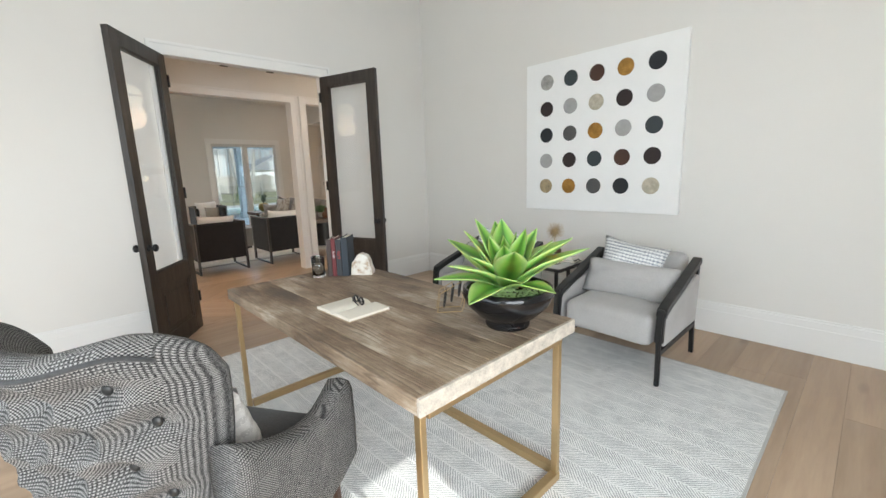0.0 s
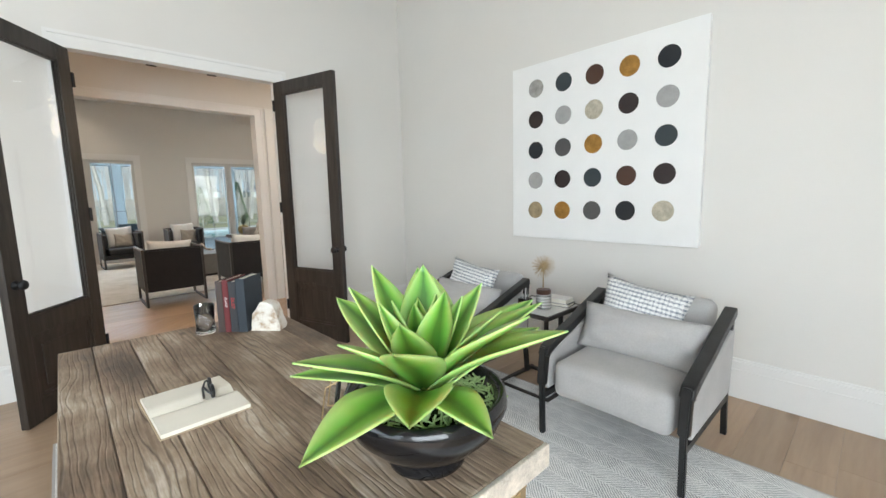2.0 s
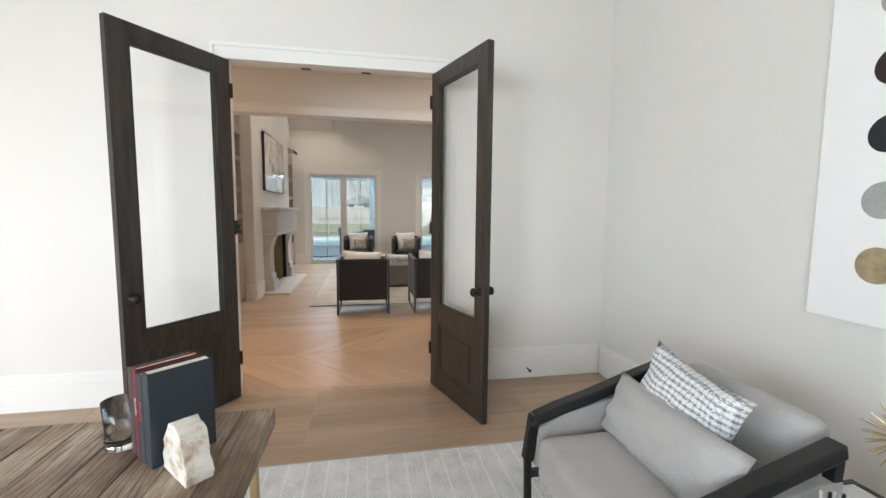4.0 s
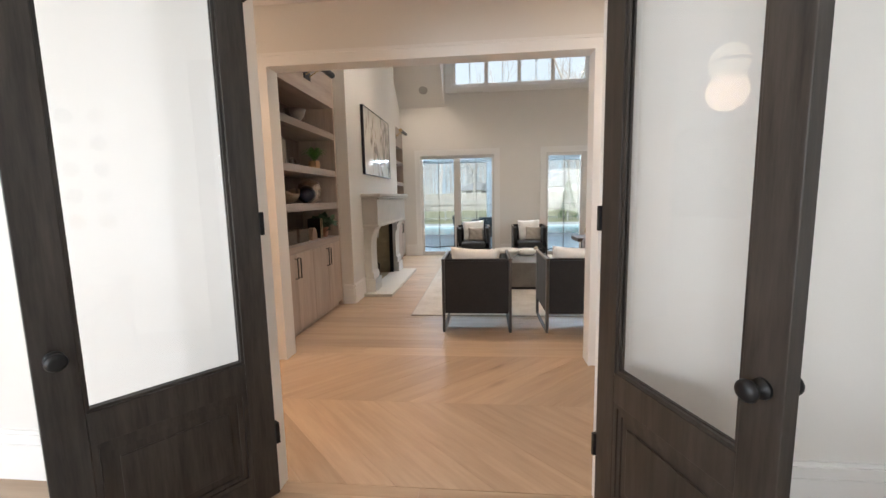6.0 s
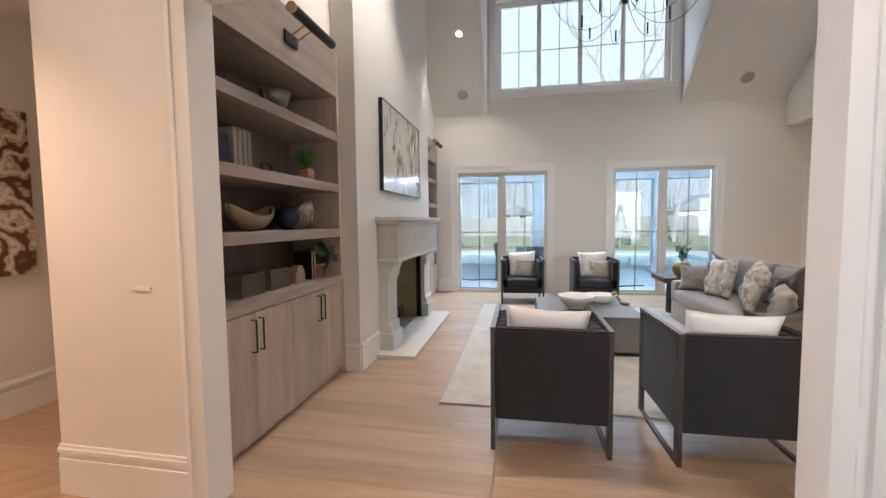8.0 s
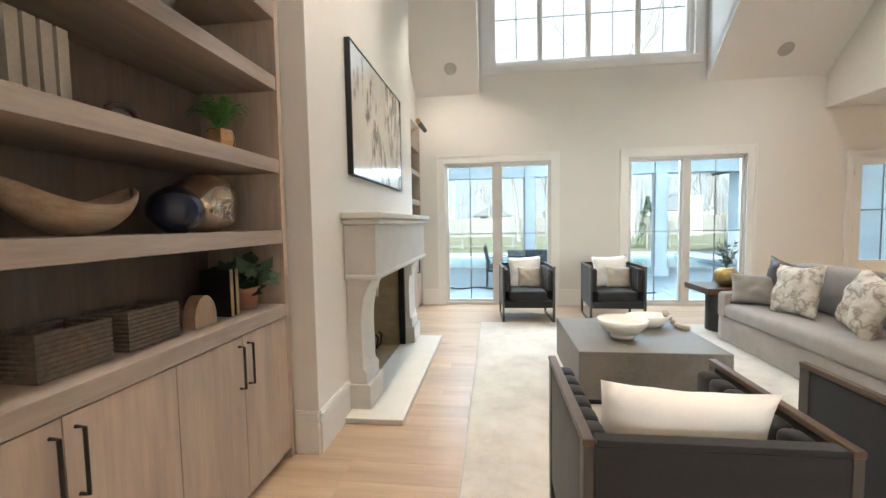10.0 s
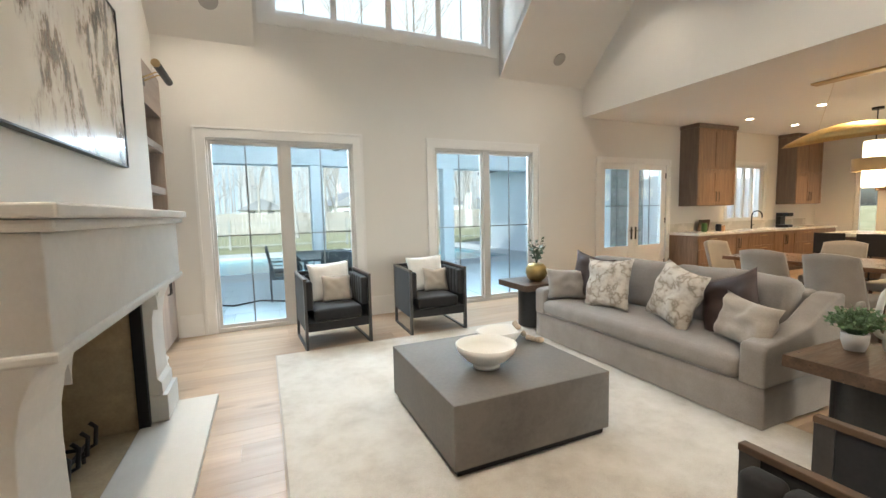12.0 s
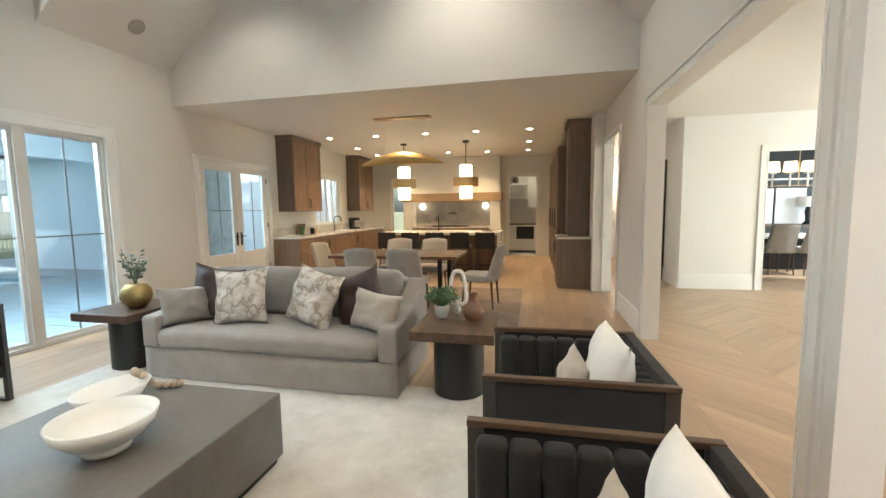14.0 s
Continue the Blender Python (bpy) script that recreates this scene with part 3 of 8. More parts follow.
def old_pine(name):
    """Worn reclaimed pine: thin dark growth lines, knots, saw wear and pale scuffs, grain along y."""
    n = Nodes(name)
    info = n.tree.nodes.new("ShaderNodeObjectInfo")
    shift = n.node("ShaderNodeVectorMath")
    shift.operation = "MULTIPLY_ADD"
    n.link(info.outputs["Random"], shift.inputs[1])
    shift.inputs[0].default_value = (7.0, 23.0, 3.0)
    n.link(n.coord.outputs["Object"], shift.inputs[2])

    def stretched(scale):
        m = n.node("ShaderNodeMapping")
        m.inputs["Scale"].default_value = scale
        n.link(shift.outputs[0], m.inputs["Vector"])
        return m.outputs[0]

    w = n.node("ShaderNodeTexWave", Scale=19.0, Distortion=15.0, Detail=3.0)
    w.inputs["Detail Scale"].default_value = 0.7
    w.inputs["Detail Roughness"].default_value = 0.45
    n.link(stretched((1.0, 0.16, 1.0)), w.inputs["Vector"])
    rings = n.ramp(w.outputs["Fac"], [(0.0, (0, 0, 0)), (0.16, (0.7, 0.7, 0.7)), (0.4, (1, 1, 1))])
    fibre = n.noise(1.0, 4.0, 0.7, stretched((120, 7.0, 120)))
    broad = n.noise(1.0, 5.0, 0.62, stretched((4.5, 2.2, 4.5)))
    fac = n.math("ADD", n.math("MULTIPLY", fibre, 0.34), n.math("MULTIPLY", broad, 0.95))
    col = n.ramp(fac, [(0.44, (0.085, 0.056, 0.036, 1)), (0.58, (0.215, 0.152, 0.10, 1)), (0.70, (0.36, 0.28, 0.20, 1)), (0.84, (0.62, 0.55, 0.46, 1))])
    patch = n.ramp(n.noise(1.0, 2.0, 0.5, stretched((5.0, 1.4, 5.0))), [(0.45, (0.1, 0.1, 0.1)), (0.62, (0.6, 0.6, 0.6))])
    col = n.mix(n.math("MULTIPLY", n.math("SUBTRACT", 1.0, rings), patch), col, (0.075, 0.047, 0.03, 1))
    v = n.node("ShaderNodeTexVoronoi", Scale=3.4)
    n.link(stretched((1.4, 0.6, 1.0)), v.inputs["Vector"])
    k = n.ramp(v.outputs["Distance"], [(0.02, (0.85,) * 3), (0.085, (0, 0, 0))])
    col = n.mix(k, col, (0.05, 0.028, 0.016, 1))
    tone = n.ramp(info.outputs["Random"], [(0.0, (0.68, 0.65, 0.62)), (1.0, (1.0, 1.0, 1.0))])
    col = n.mix(1.0, col, tone, "MULTIPLY")
    n.bump(n.math("ADD", rings, fibre), 0.5, 0.003)
    return n.set(col, n.ramp(broad, [(0.3, (0.45,) * 3), (0.7, (0.65,) * 3)]))


M_DESK = old_pine("reclaimed_pine")
M_SAWN = plain("pale_sawn_pine_end", (0.50, 0.45, 0.38, 1), 0.75, vary=0.38, scale=22, grain=180, bump=0.5)
M_CANVAS = plain("canvas_white", (0.87, 0.87, 0.86, 1), 0.75, vary=0.02, grain=400, bump=0.12)


def leaf_material():
    n = Nodes("agave_leaf")
    sep = n.node("ShaderNodeSeparateXYZ")
    n.link(n.coord.outputs["UV"], sep.inputs[0])
    edge = n.math("ABSOLUTE", n.math("SUBTRACT", sep.outputs["X"], 0.5), 0)
    streak = n.noise(5.0, 3.0, 0.6)
    fac = n.math("ADD", n.math("MULTIPLY", edge, 1.25), n.math("MULTIPLY", streak, 0.5))
    col = n.ramp(fac, [(0.28, (0.05, 0.165, 0.02, 1)), (0.5, (0.155, 0.38, 0.05, 1)), (0.85, (0.42, 0.58, 0.19, 1))])
    n.bump(streak, 0.1, 0.002)
    return n.set(col, 0.36, Subsurface_Weight=0.2)


M_LEAF = leaf_material()
M_CERAMIC_BLACK = plain("black_glazed_ceramic", (0.008, 0.008, 0.009, 1), 0.16, vary=0.2)
M_PAPER = plain("book_paper", (0.70, 0.66, 0.57, 1), 0.8, vary=0.05, grain=500)


# rug
def rug(name, label, x0, x1, y0, y1, material, binding):
    ob = thing(name, label, "rug", at=pose((x0 + x1) / 2, (y0 + y1) / 2, 0.001))
    w, d = (x1 - x0) / 2, (y1 - y0) / 2
    part("field", boxes((-w + 0.012, w - 0.012, -d + 0.012, d - 0.012, 0, 0.011), bevel=0.003), material, ob)
    part("binding", boxes((-w, -w + 0.012, -d, d, 0, 0.010), (w - 0.012, w, -d, d, 0, 0.010), (-w + 0.012, w - 0.012, -d, -d + 0.012, 0, 0.010), (-w + 0.012, w - 0.012, d - 0.012, d, 0, 0.010)), binding, ob, "stitched edge binding")
    return ob


rug("study_rug", "pale grey flat-woven herringbone rug under the desk", 0.62, 3.12, 0.36, 3.54, M_STUDY_RUG, M_GREY_CLOTH)


# double doors
def door_leaf(name, hinge, angle, mirror):
    ob = tagged(new(name), "dark wood door leaf with a tall glass pane, standing open", "door", kind="structure")
    ob.matrix_world = pose(hinge[0], hinge[1], 0.008, 0, 0, angle)
    w, t, h = 0.75, 0.022, 2.44
    s = 0.112
    for a, b in ((0, s), (w - s, w)):
        part("stile", boxes((a, b, -t, t, 0, h), bevel=0.003), M_DOOR, ob)
    for a, b in ((0, 0.13), (0.55, 0.67), (h - 0.11, h)):
        part("rail", boxes((s, w - s, -t + 0.001, t - 0.001, a, b), bevel=0.002), M_DOOR, ob)
    bm = boxes((s, w - s, -0.008, 0.008, 0.13, 0.55))
    for side in (-1, 1):
        for k, (m, d) in enumerate(((0.0, 0.019), (0.022, 0.014))):
            y0, y1 = sorted((side * 0.008, side * d))
            for r in ((s + m, s + m + 0.02, 0.13 + m, 0.55 - m), (w - s - m - 0.02, w - s - m, 0.13 + m, 0.55 - m), (s + m + 0.02, w - s - m - 0.02, 0.13 + m, 0.15 + m), (s + m + 0.02, w - s - m - 0.02, 0.53 - m, 0.55 - m)):
                bm_box(bm, r[0], r[1], y0, y1, r[2], r[3])
        y0, y1 = sorted((side * 0.008, side * 0.016))
        bm_box(bm, s + 0.075, w - s - 0.075, y0, y1, 0.205, 0.475, bevel=0.006)
    part("panel", bm, M_DOOR, ob, "raised lower panel")
    pane = part("pane", boxes((s, w - s, -0.003, 0.003, 0.67, h - 0.11)), M_PANE, ob, "clear glass pane")
    pane.visible_shadow = False
    bm = bmesh.new()
    for side in (-1, 1):
        y0, y1 = sorted((side * 0.004, side * 0.014))
        for r in ((s, s + 0.012, 0.67, h - 0.11), (w - s - 0.012, w - s, 0.67, h - 0.11), (s + 0.012, w - s - 0.012, 0.67, 0.682), (s + 0.012, w - s - 0.012, h - 0.122, h - 0.11)):
            bm_box(bm, r[0], r[1], y0, y1, r[2], r[3])
    part("glazing_bead", bm, M_DOOR, ob)
    for side in (-1, 1):
        prof = [(0.0, 0.062), (0.016, 0.062), (0.027, 0.055), (0.030, 0.045), (0.026, 0.036), (0.012, 0.028), (0.010, 0.010), (0.026, 0.008), (0.028, 0.0), (0.0, 0.0)]
        bm = lathe(prof, 20)
        moved(bm, pose(w - 0.055, side * t, 0.88, -90 * side))
        part("knob", bm, M_BLACK, ob, "round black door knob", smooth=True)
    for z in (0.25, 1.22, 2.18):
        part("hinge", boxes((-0.014, 0.004, -t - 0.012, -t + 0.03, z, z + 0.10) if mirror else (-0.014, 0.004, t - 0.03, t + 0.012, z, z + 0.10), bevel=0.003), M_BLACK, ob, "black butt hinge")
    return ob


door_leaf("door_1", (0.930, 4.478), math.degrees(math.atan2(-0.62, -0.437)), False)
door_leaf("door_2", (2.405, 4.478), math.degrees(math.atan2(-0.712, 0.23)), True)
for x in (0.62, 3.217):
    ob = thing("door_stop", "small black spring door stop on the baseboard", "door stop", "door stops", at=pose(x, 4.468, 0.083))
    part("rod", tube([(0, 0, 0), (0, -0.06, 0)], 0.006), M_BLACK, ob)
    part("tip", tube([(0, -0.06, 0), (0, -0.075, 0)], 0.010), M_BLACK, ob)
for x in (1.45, 1.89):
    ob = thing("ball_catch", "small black door catch in the head jamb", "door catch", "door catches", at=pose(x, 4.57, 2.4555))
    part("plate", boxes((-0.035, 0.035, -0.012, 0.012, -0.006, 0)), M_BLACK, ob)


# desk
def desk():
    ob = thing("desk", "reclaimed plank desk on slim brass legs", "desk", at=pose(1.15, 1.80, 0.012))
    w, d = 0.43, 0.85
    xs = [-w, -0.325, -0.20, -0.105, 0.02, 0.13, 0.225, 0.335, w]
    for a, b in zip(xs, xs[1:]):
        part("plank", boxes((a + 0.0008, b - 0.0008, -d, d, 0.69, 0.748), bevel=0.004), M_DESK, ob)
    part("end_board", boxes((-w, w, -d - 0.014, -d - 0.0005, 0.689, 0.747), bevel=0.003), M_SAWN, ob, "pale scuffed end board")
    for sx, in_by in ((-1, 0.035), (1, 0.065)):
        for sy in (-1, 1):
            part("leg", boxes((sx * (w - in_by) - 0.012, sx * (w - in_by) + 0.012, sy * (d - 0.03) - 0.015, sy * (d - 0.03) + 0.015, 0.0, 0.689), bevel=0.003), M_BRASS, ob)
    for sy in (-1, 1):
        part("floor_bar", boxes((-w + 0.055, w - 0.055, sy * (d - 0.03) - 0.019, sy * (d - 0.03) + 0.019, 0.0, 0.038), bevel=0.003), M_BRASS, ob)
        part("top_bar", boxes((-w + 0.055, w - 0.055, sy * (d - 0.03) - 0.019, sy * (d - 0.03) + 0.019, 0.651, 0.689), bevel=0.003), M_BRASS, ob)
    part("floor_bar", boxes((w - 0.054, w - 0.016, -d + 0.05, d - 0.05, 0.0, 0.038), bevel=0.003), M_BRASS, ob)
    return ob


desk()
TOP = 0.7605


# wing chair
def cloth_map(data, place):
    """Lay cloth over a mesh: place(vertex index) gives its spot on the cloth, in metres."""
    layer = data.uv_layers.new(name="cloth")
    for loop in data.loops:
        layer.data[loop.index].uv = place(loop.vertex_index)


def wing_chair():
    ob = thing("wing_chair", "black and white checked wing chair with a buttoned back", "chair", at=pose(0.085, 1.40, 0.012, 0, 0, 33))
    nu, nv = 84, 76

    def spine(u, v):
        z = 0.34 + 0.70 * v
        half = 0.205 + 0.10 * math.sin(min(1, v * 1.15) * math.pi / 2)
        y = half * u
        x = -0.13 * v + 0.19 * abs(u) ** 3 * (0.5 + 0.6 * v)
        ear = min(1.0, max(0.0, (abs(u) - 0.3) / 0.5))
        top = 0.022 * ear * ear * (3 - 2 * ear) * max(0, v - 0.6) / 0.4 - 0.075 * (max(0, abs(u) - 0.72) / 0.28) ** 2 * max(0, v - 0.55) / 0.45
        return Vector((x - 0.05 * max(0, v - 0.85) / 0.15, y, z + top))

    buttons = []
    for r in range(6):
        for c in range(-2, 3):
            u = (c + (0.5 if r % 2 else 0.0)) * 0.36
            if abs(u) < 0.9:
                buttons.append((u, 0.12 + r * 0.145))
    verts, faces = [], []
    for side in (-1, 1):
        for j in range(nv + 1):
            for i in range(nu + 1):
                u, v = 2 * i / nu - 1, j / nv
                p = spine(u, v)
                rim = (max(0.0, (1 - abs(u) ** 8) * (1 - v ** 14))) ** 0.5
                d = 0.055 * rim + 0.004
                if side < 0:
                    near = min((((u - bu) * 1.9) ** 2 + ((v - bv) * 5.0) ** 2) ** 0.5 for bu, bv in buttons)
                    d += rim * (0.098 * min(1.0, near / 0.5) ** 0.6 - 0.066)
                verts.append(p + Vector((side * d, 0, 0)))
    k = (nu + 1) * (nv + 1)
    for s in (0, 1):
        for j in range(nv):
            for i in range(nu):
                a = s * k + j * (nu + 1) + i
                faces.append((a, a + 1, a + nu + 2, a + nu + 1))
    for j in range(nv):
        for i in (0, nu):
            a = j * (nu + 1) + i
            faces.append((a, a + nu + 1, k + a + nu + 1, k + a))
    for i in range(nu):
        for j in (0, nv):
            a = j * (nu + 1) + i
            faces.append((a, a + 1, k + a + 1, k + a))
    back = part("backrest", from_faces(verts, faces), M_TWEED, ob, "deep buttoned back in checked tweed", smooth=True)
    rise = []
    for side in (0, 1):
        run = 0.0
        for j in range(nv + 1):
            m = side * k + j * (nu + 1) + nu // 2
            run += (verts[m] - verts[m - nu - 1]).length if j else 0.0
            rise.append(run)
    cloth_map(back.data, lambda q: (0.36 * (2 * (q % k % (nu + 1)) / nu - 1), rise[q // k * (nv + 1) + q % k // (nu + 1)]))
    for bu, bv in buttons:
        p = spine(bu, bv)
        bm = bmesh.new()
        bmesh.ops.create_uvsphere(bm, u_segments=10, v_segments=6, radius=0.015, matrix=Matrix.Translation(p + Vector((-0.022, 0, 0))) @ Matrix.Diagonal((0.6, 1, 1, 1)))
        part("button", bm, M_BUTTON, back, smooth=True)
    pts = [spine(u / 20, 0.955) + Vector((-0.066, 0, 0.0)) for u in range(-18, 19)]
    part("piping", tube(pts, 0.006, 6), M_TWEED_DARK, back, smooth=True)
    seat = soft_block(0.56, 0.54, 0.13, 0.03, 0.04, 3)
    part("seat", moved(seat, pose(0.30, 0, 0.345)), M_TWEED_DARK, ob, "dark seat cushion", smooth=True)
    for s in (-1, 1):
        verts, faces = [], []
        n, m = 16, 12
        for i in range(n + 1):
            f = i / n
            x = 0.02 + 0.58 * f
            ztop = 0.74 - 0.15 * math.sin(f * math.pi * 0.75) + 0.045 * max(0, f - 0.6)
            if f > 0.93:
                ztop -= 0.04 * (f - 0.93) / 0.07
            y0 = 0.315 + 0.02 * math.sin(f * 3)
            for q in range(m):
                a = 2 * math.pi * q / m
                cy, cz = math.cos(a), math.sin(a)
                sy = 0.05 * (abs(cy) ** 0.5) * (1 if cy > 0 else -1)
                hz = (ztop - 0.27) / 2
                sz = hz * (abs(cz) ** 0.35) * (1 if cz > 0 else -1)
                verts.append((x, s * (y0 + sy), 0.27 + hz + sz))
        for i in range(n):
            for q in range(m):
                a, b = i * m + q, i * m + (q + 1) % m
                faces.append((a, b, b + m, a + m))
        faces += [tuple(range(m)), tuple(range(n * m, n * m + m))]
        arm = part("arm", from_faces(verts, faces), M_TWEED, ob, smooth=True)
        cloth_map(arm.data, lambda q: (verts[q][0], verts[q][2] + 0.4 * abs(verts[q][1])))
    part("seat_frame", boxes((0.0, 0.58, -0.30, 0.30, 0.25, 0.35), bevel=0.02), M_TWEED_DARK, ob)
    for x, y, lean in ((0.55, 0.28, 0.03), (0.55, -0.28, 0.03), (0.02, 0.24, -0.06), (0.02, -0.24, -0.06)):
        part("leg", tube([(x, y, 0.26), (x + lean * 0.4, y, 0.14), (x + lean, y, 0.0)], 0.024, 8, 0.014), wood_leg, ob, "tapered brown wooden leg")
    cushion = thing("cushion", "small white cushion with fine dark lines on the wing chair", "cushion", at=pose(0.085, 1.40, 0.012, 0, 0, 33) @ pose(0.22, -0.03, 0.625, -16, 0, 90))
    part("cover", pillow(0.42, 0.36, 0.13, 5), M_DOT_CLOTH, cushion, smooth=True)


wood_leg = wood("brown_leg_wood", (0.05, 0.022, 0.012, 1), (0.11, 0.05, 0.028, 1), 0.35, "z", 2)
M_DOT_CLOTH = striped("white_dotted_cloth", (0.72, 0.70, 0.67, 1), (0.55, 0.53, 0.51, 1), 0.05)
wing_chair()


# armchairs by the wall
def armchair(at, label):
    ob = thing("armchair", label, "armchair", "study armchairs", at=at)
    # faces -x: local front is -x
    part("seat", moved(soft_block(0.62, 0.60, 0.20, 0.025, 0.045, 2), pose(-0.02, 0, 0.235)), M_GREY_CLOTH, ob, "thick grey seat", smooth=True)
    part("backrest", moved(soft_block(0.56, 0.14, 0.53, 0.0, 0.06, 4), pose(0.33, 0, 0.22, 0, 0, 90) @ pose(0, 0, 0, 14)), M_GREY_CLOTH, ob, "rounded grey back", smooth=True)
    for s in (-1, 1):
        y = s * 0.355
        inner = prism([(-0.31, 0.26), (0.36, 0.26), (0.40, 0.60), (0.30, 0.60), (-0.16, 0.50), (-0.31, 0.44)], "y", y - 0.022, y + 0.022, bevel=0.008)
        part("side_panel", inner, M_GREY_CLOTH, ob)
        bm = bmesh.new()
        add_bar(bm, (-0.335, y, 0.0), (-0.345, y, 0.30), 0.028, 0.034, (1, 0, 0))
        add_bar(bm, (-0.345, y, 0.29), (-0.315, y, 0.50), 0.045, 0.05, (1, 0, 0))
        bmesh.ops.bevel(bm, geom=list(bm.edges), offset=0.006, segments=2, affect="EDGES")
        part("front_leg", bm, M_EBONY, ob, "black wooden front leg")
        arm = [(-0.345, 0.46), (-0.315, 0.505), (-0.20, 0.545), (-0.05, 0.585), (0.15, 0.65), (0.385, 0.722)]
        bm = prism(arm + [(x + 0.012, z - 0.046) for x, z in reversed(arm[1:])] + [(-0.30, 0.44)], "y", y - 0.03, y + 0.03, bevel=0.007, segs=2)
        part("armrest", bm, M_EBONY, ob, "black wooden armrest")
        bm = bmesh.new()
        add_bar(bm, (0.40, y, 0.0), (0.36, y, 0.30), 0.028, 0.03, (1, 0, 0))
        add_bar(bm, (0.36, y, 0.29), (0.385, y, 0.71), 0.034, 0.036, (1, 0, 0))
        add_bar(bm, (-0.33, y, 0.225), (0.37, y, 0.225), 0.026, 0.03)
        part("back_leg", bm, M_EBONY, ob, "black wooden back leg and rail")
    return ob


def chair_cushions(at):
    c = thing("cushion", "white and grey checked cushion on the armchair", "cushion", "checked cushions", at=at @ pose(0.165, 0.04, 0.615, 0, 0, -92) @ pose(0, 0, 0, -18, 6, 0))
    part("cover", pillow(0.49, 0.43, 0.15, 3, pinch=0.11, lump=0.022), M_STRIPE, c, smooth=True)
    c = thing("lumbar_cushion", "plain grey lumbar cushion on the armchair seat", "cushion", "lumbar cushions", at=at @ pose(0.06, 0.0, 0.555, 0, 0, -90) @ pose(0, 0, 0, -22, 0, 0))
    part("cover", pillow(0.66, 0.27, 0.14, 8, pinch=0.05, lump=0.02), M_GREY_CLOTH, c, smooth=True)


for x, y in ((2.985, 1.303), (2.925, 2.565)):
    m = pose(x - 0.018, y, 0.011) @ Matrix.Diagonal((0.94, 1, 1, 1))
    armchair(m, "grey upholstered armchair with a black wooden frame")
    chair_cushions(m)


# side table
def side_table():
    ob = thing("side_table", "small black metal side table with a pale top", "table", at=pose(3.17, 2.03, 0.0))
    part("top", boxes((-0.20, 0.20, -0.195, 0.195, 0.556, 0.572), bevel=0.002), plain("pale_top", (0.62, 0.61, 0.59, 1), 0.35), ob, "pale stone top")
    bm = boxes((-0.215, -0.20, -0.21, 0.21, 0.55, 0.575), (0.20, 0.215, -0.21, 0.21, 0.55, 0.575), (-0.20, 0.20, -0.21, -0.195, 0.55, 0.575), (-0.20, 0.20, 0.195, 0.21, 0.55, 0.575))
    part("rim", bm, M_GUN, ob)
    for y in (-0.06, 0.06):
        part("post", boxes((0.17, 0.195, y - 0.012, y + 0.012, 0.02, 0.55)), M_GUN, ob)
    part("base", boxes((-0.21, 0.21, -0.21, -0.185, 0.0, 0.022), (-0.21, 0.21, 0.185, 0.21, 0.0, 0.022), (0.172, 0.197, -0.185, 0.185, 0.0, 0.022), (-0.21, -0.185, -0.185, 0.185, 0.0, 0.022)), M_GUN, ob)


M_GUN = plain("dark_bronze_metal", (0.05, 0.045, 0.042, 1), 0.4, 0.7)
side_table()
Z = 0.576
jar = thing("patterned_jar", "black and white patterned jar with a wooden lid", "jar", at=pose(3.13, 1.97, Z))


def zigzag_mat():
    n = Nodes("zigzag_glaze")
    sep = n.node("ShaderNodeSeparateXYZ")
    n.link(n.coord.outputs["Object"], sep.inputs[0])
    ang = n.math("ARCTAN2", sep.outputs["Y"], sep.outputs["X"])
    zig = n.math("PINGPONG", n.math("MULTIPLY", ang, 6.0), 1.0)
    f = n.math("GREATER_THAN", n.math("SINE", n.math("MULTIPLY", n.math("ADD", n.math("MULTIPLY", sep.outputs["Z"], 90.0), zig), 3.5), 0), 0.0)
    return n.set(n.mix(f, (0.02, 0.02, 0.02, 1), (0.62, 0.61, 0.58, 1)), 0.4)


part("body", lathe([(0.0, 0.0), (0.048, 0.0), (0.052, 0.006), (0.052, 0.09), (0.046, 0.10), (0.0, 0.10)], 28), zigzag_mat(), jar, smooth=False)
part("lid", lathe([(0.0, 0.10), (0.047, 0.10), (0.049, 0.105), (0.049, 0.125), (0.044, 0.132), (0.0, 0.134)], 28), wood_leg, jar, "brown wooden lid")
ob = thing("starburst_ornament", "gold starburst ornament on a thin stem", "ornament", at=pose(3.20, 2.02, Z))
part("foot", lathe([(0.0, 0.0), (0.032, 0.0), (0.032, 0.012), (0.0, 0.014)], 20), M_BRASS, ob)
part("stem", tube([(0, 0, 0.01), (0, 0, 0.26)], 0.004), M_BRASS, ob)
bm = bmesh.new()
rnd = random.Random(4)
for i in range(70):
    z = 1 - 2 * (i + 0.5) / 70
    a = i * 2.39996
    r = (1 - z * z) ** 0.5
    d = Vector((r * math.cos(a), r * math.sin(a), z))
    add_tube(bm, [Vector((0, 0, 0.275)) + d * 0.01, Vector((0, 0, 0.275)) + d * rnd.uniform(0.075, 0.09)], 0.0022, 5, 0.0012)
bmesh.ops.create_uvsphere(bm, u_segments=10, v_segments=8, radius=0.018, matrix=Matrix.Translation((0, 0, 0.275)))
part("spikes", bm, M_BRASS, ob, "thin gold rods")
ob = thing("pen_cup", "black square pen cup holding pens", "pen cup", at=pose(3.03, 2.05, Z))
part("cup", boxes((-0.035, 0.035, -0.035, 0.035, 0, 0.075), bevel=0.003), M_CERAMIC_BLACK, ob)
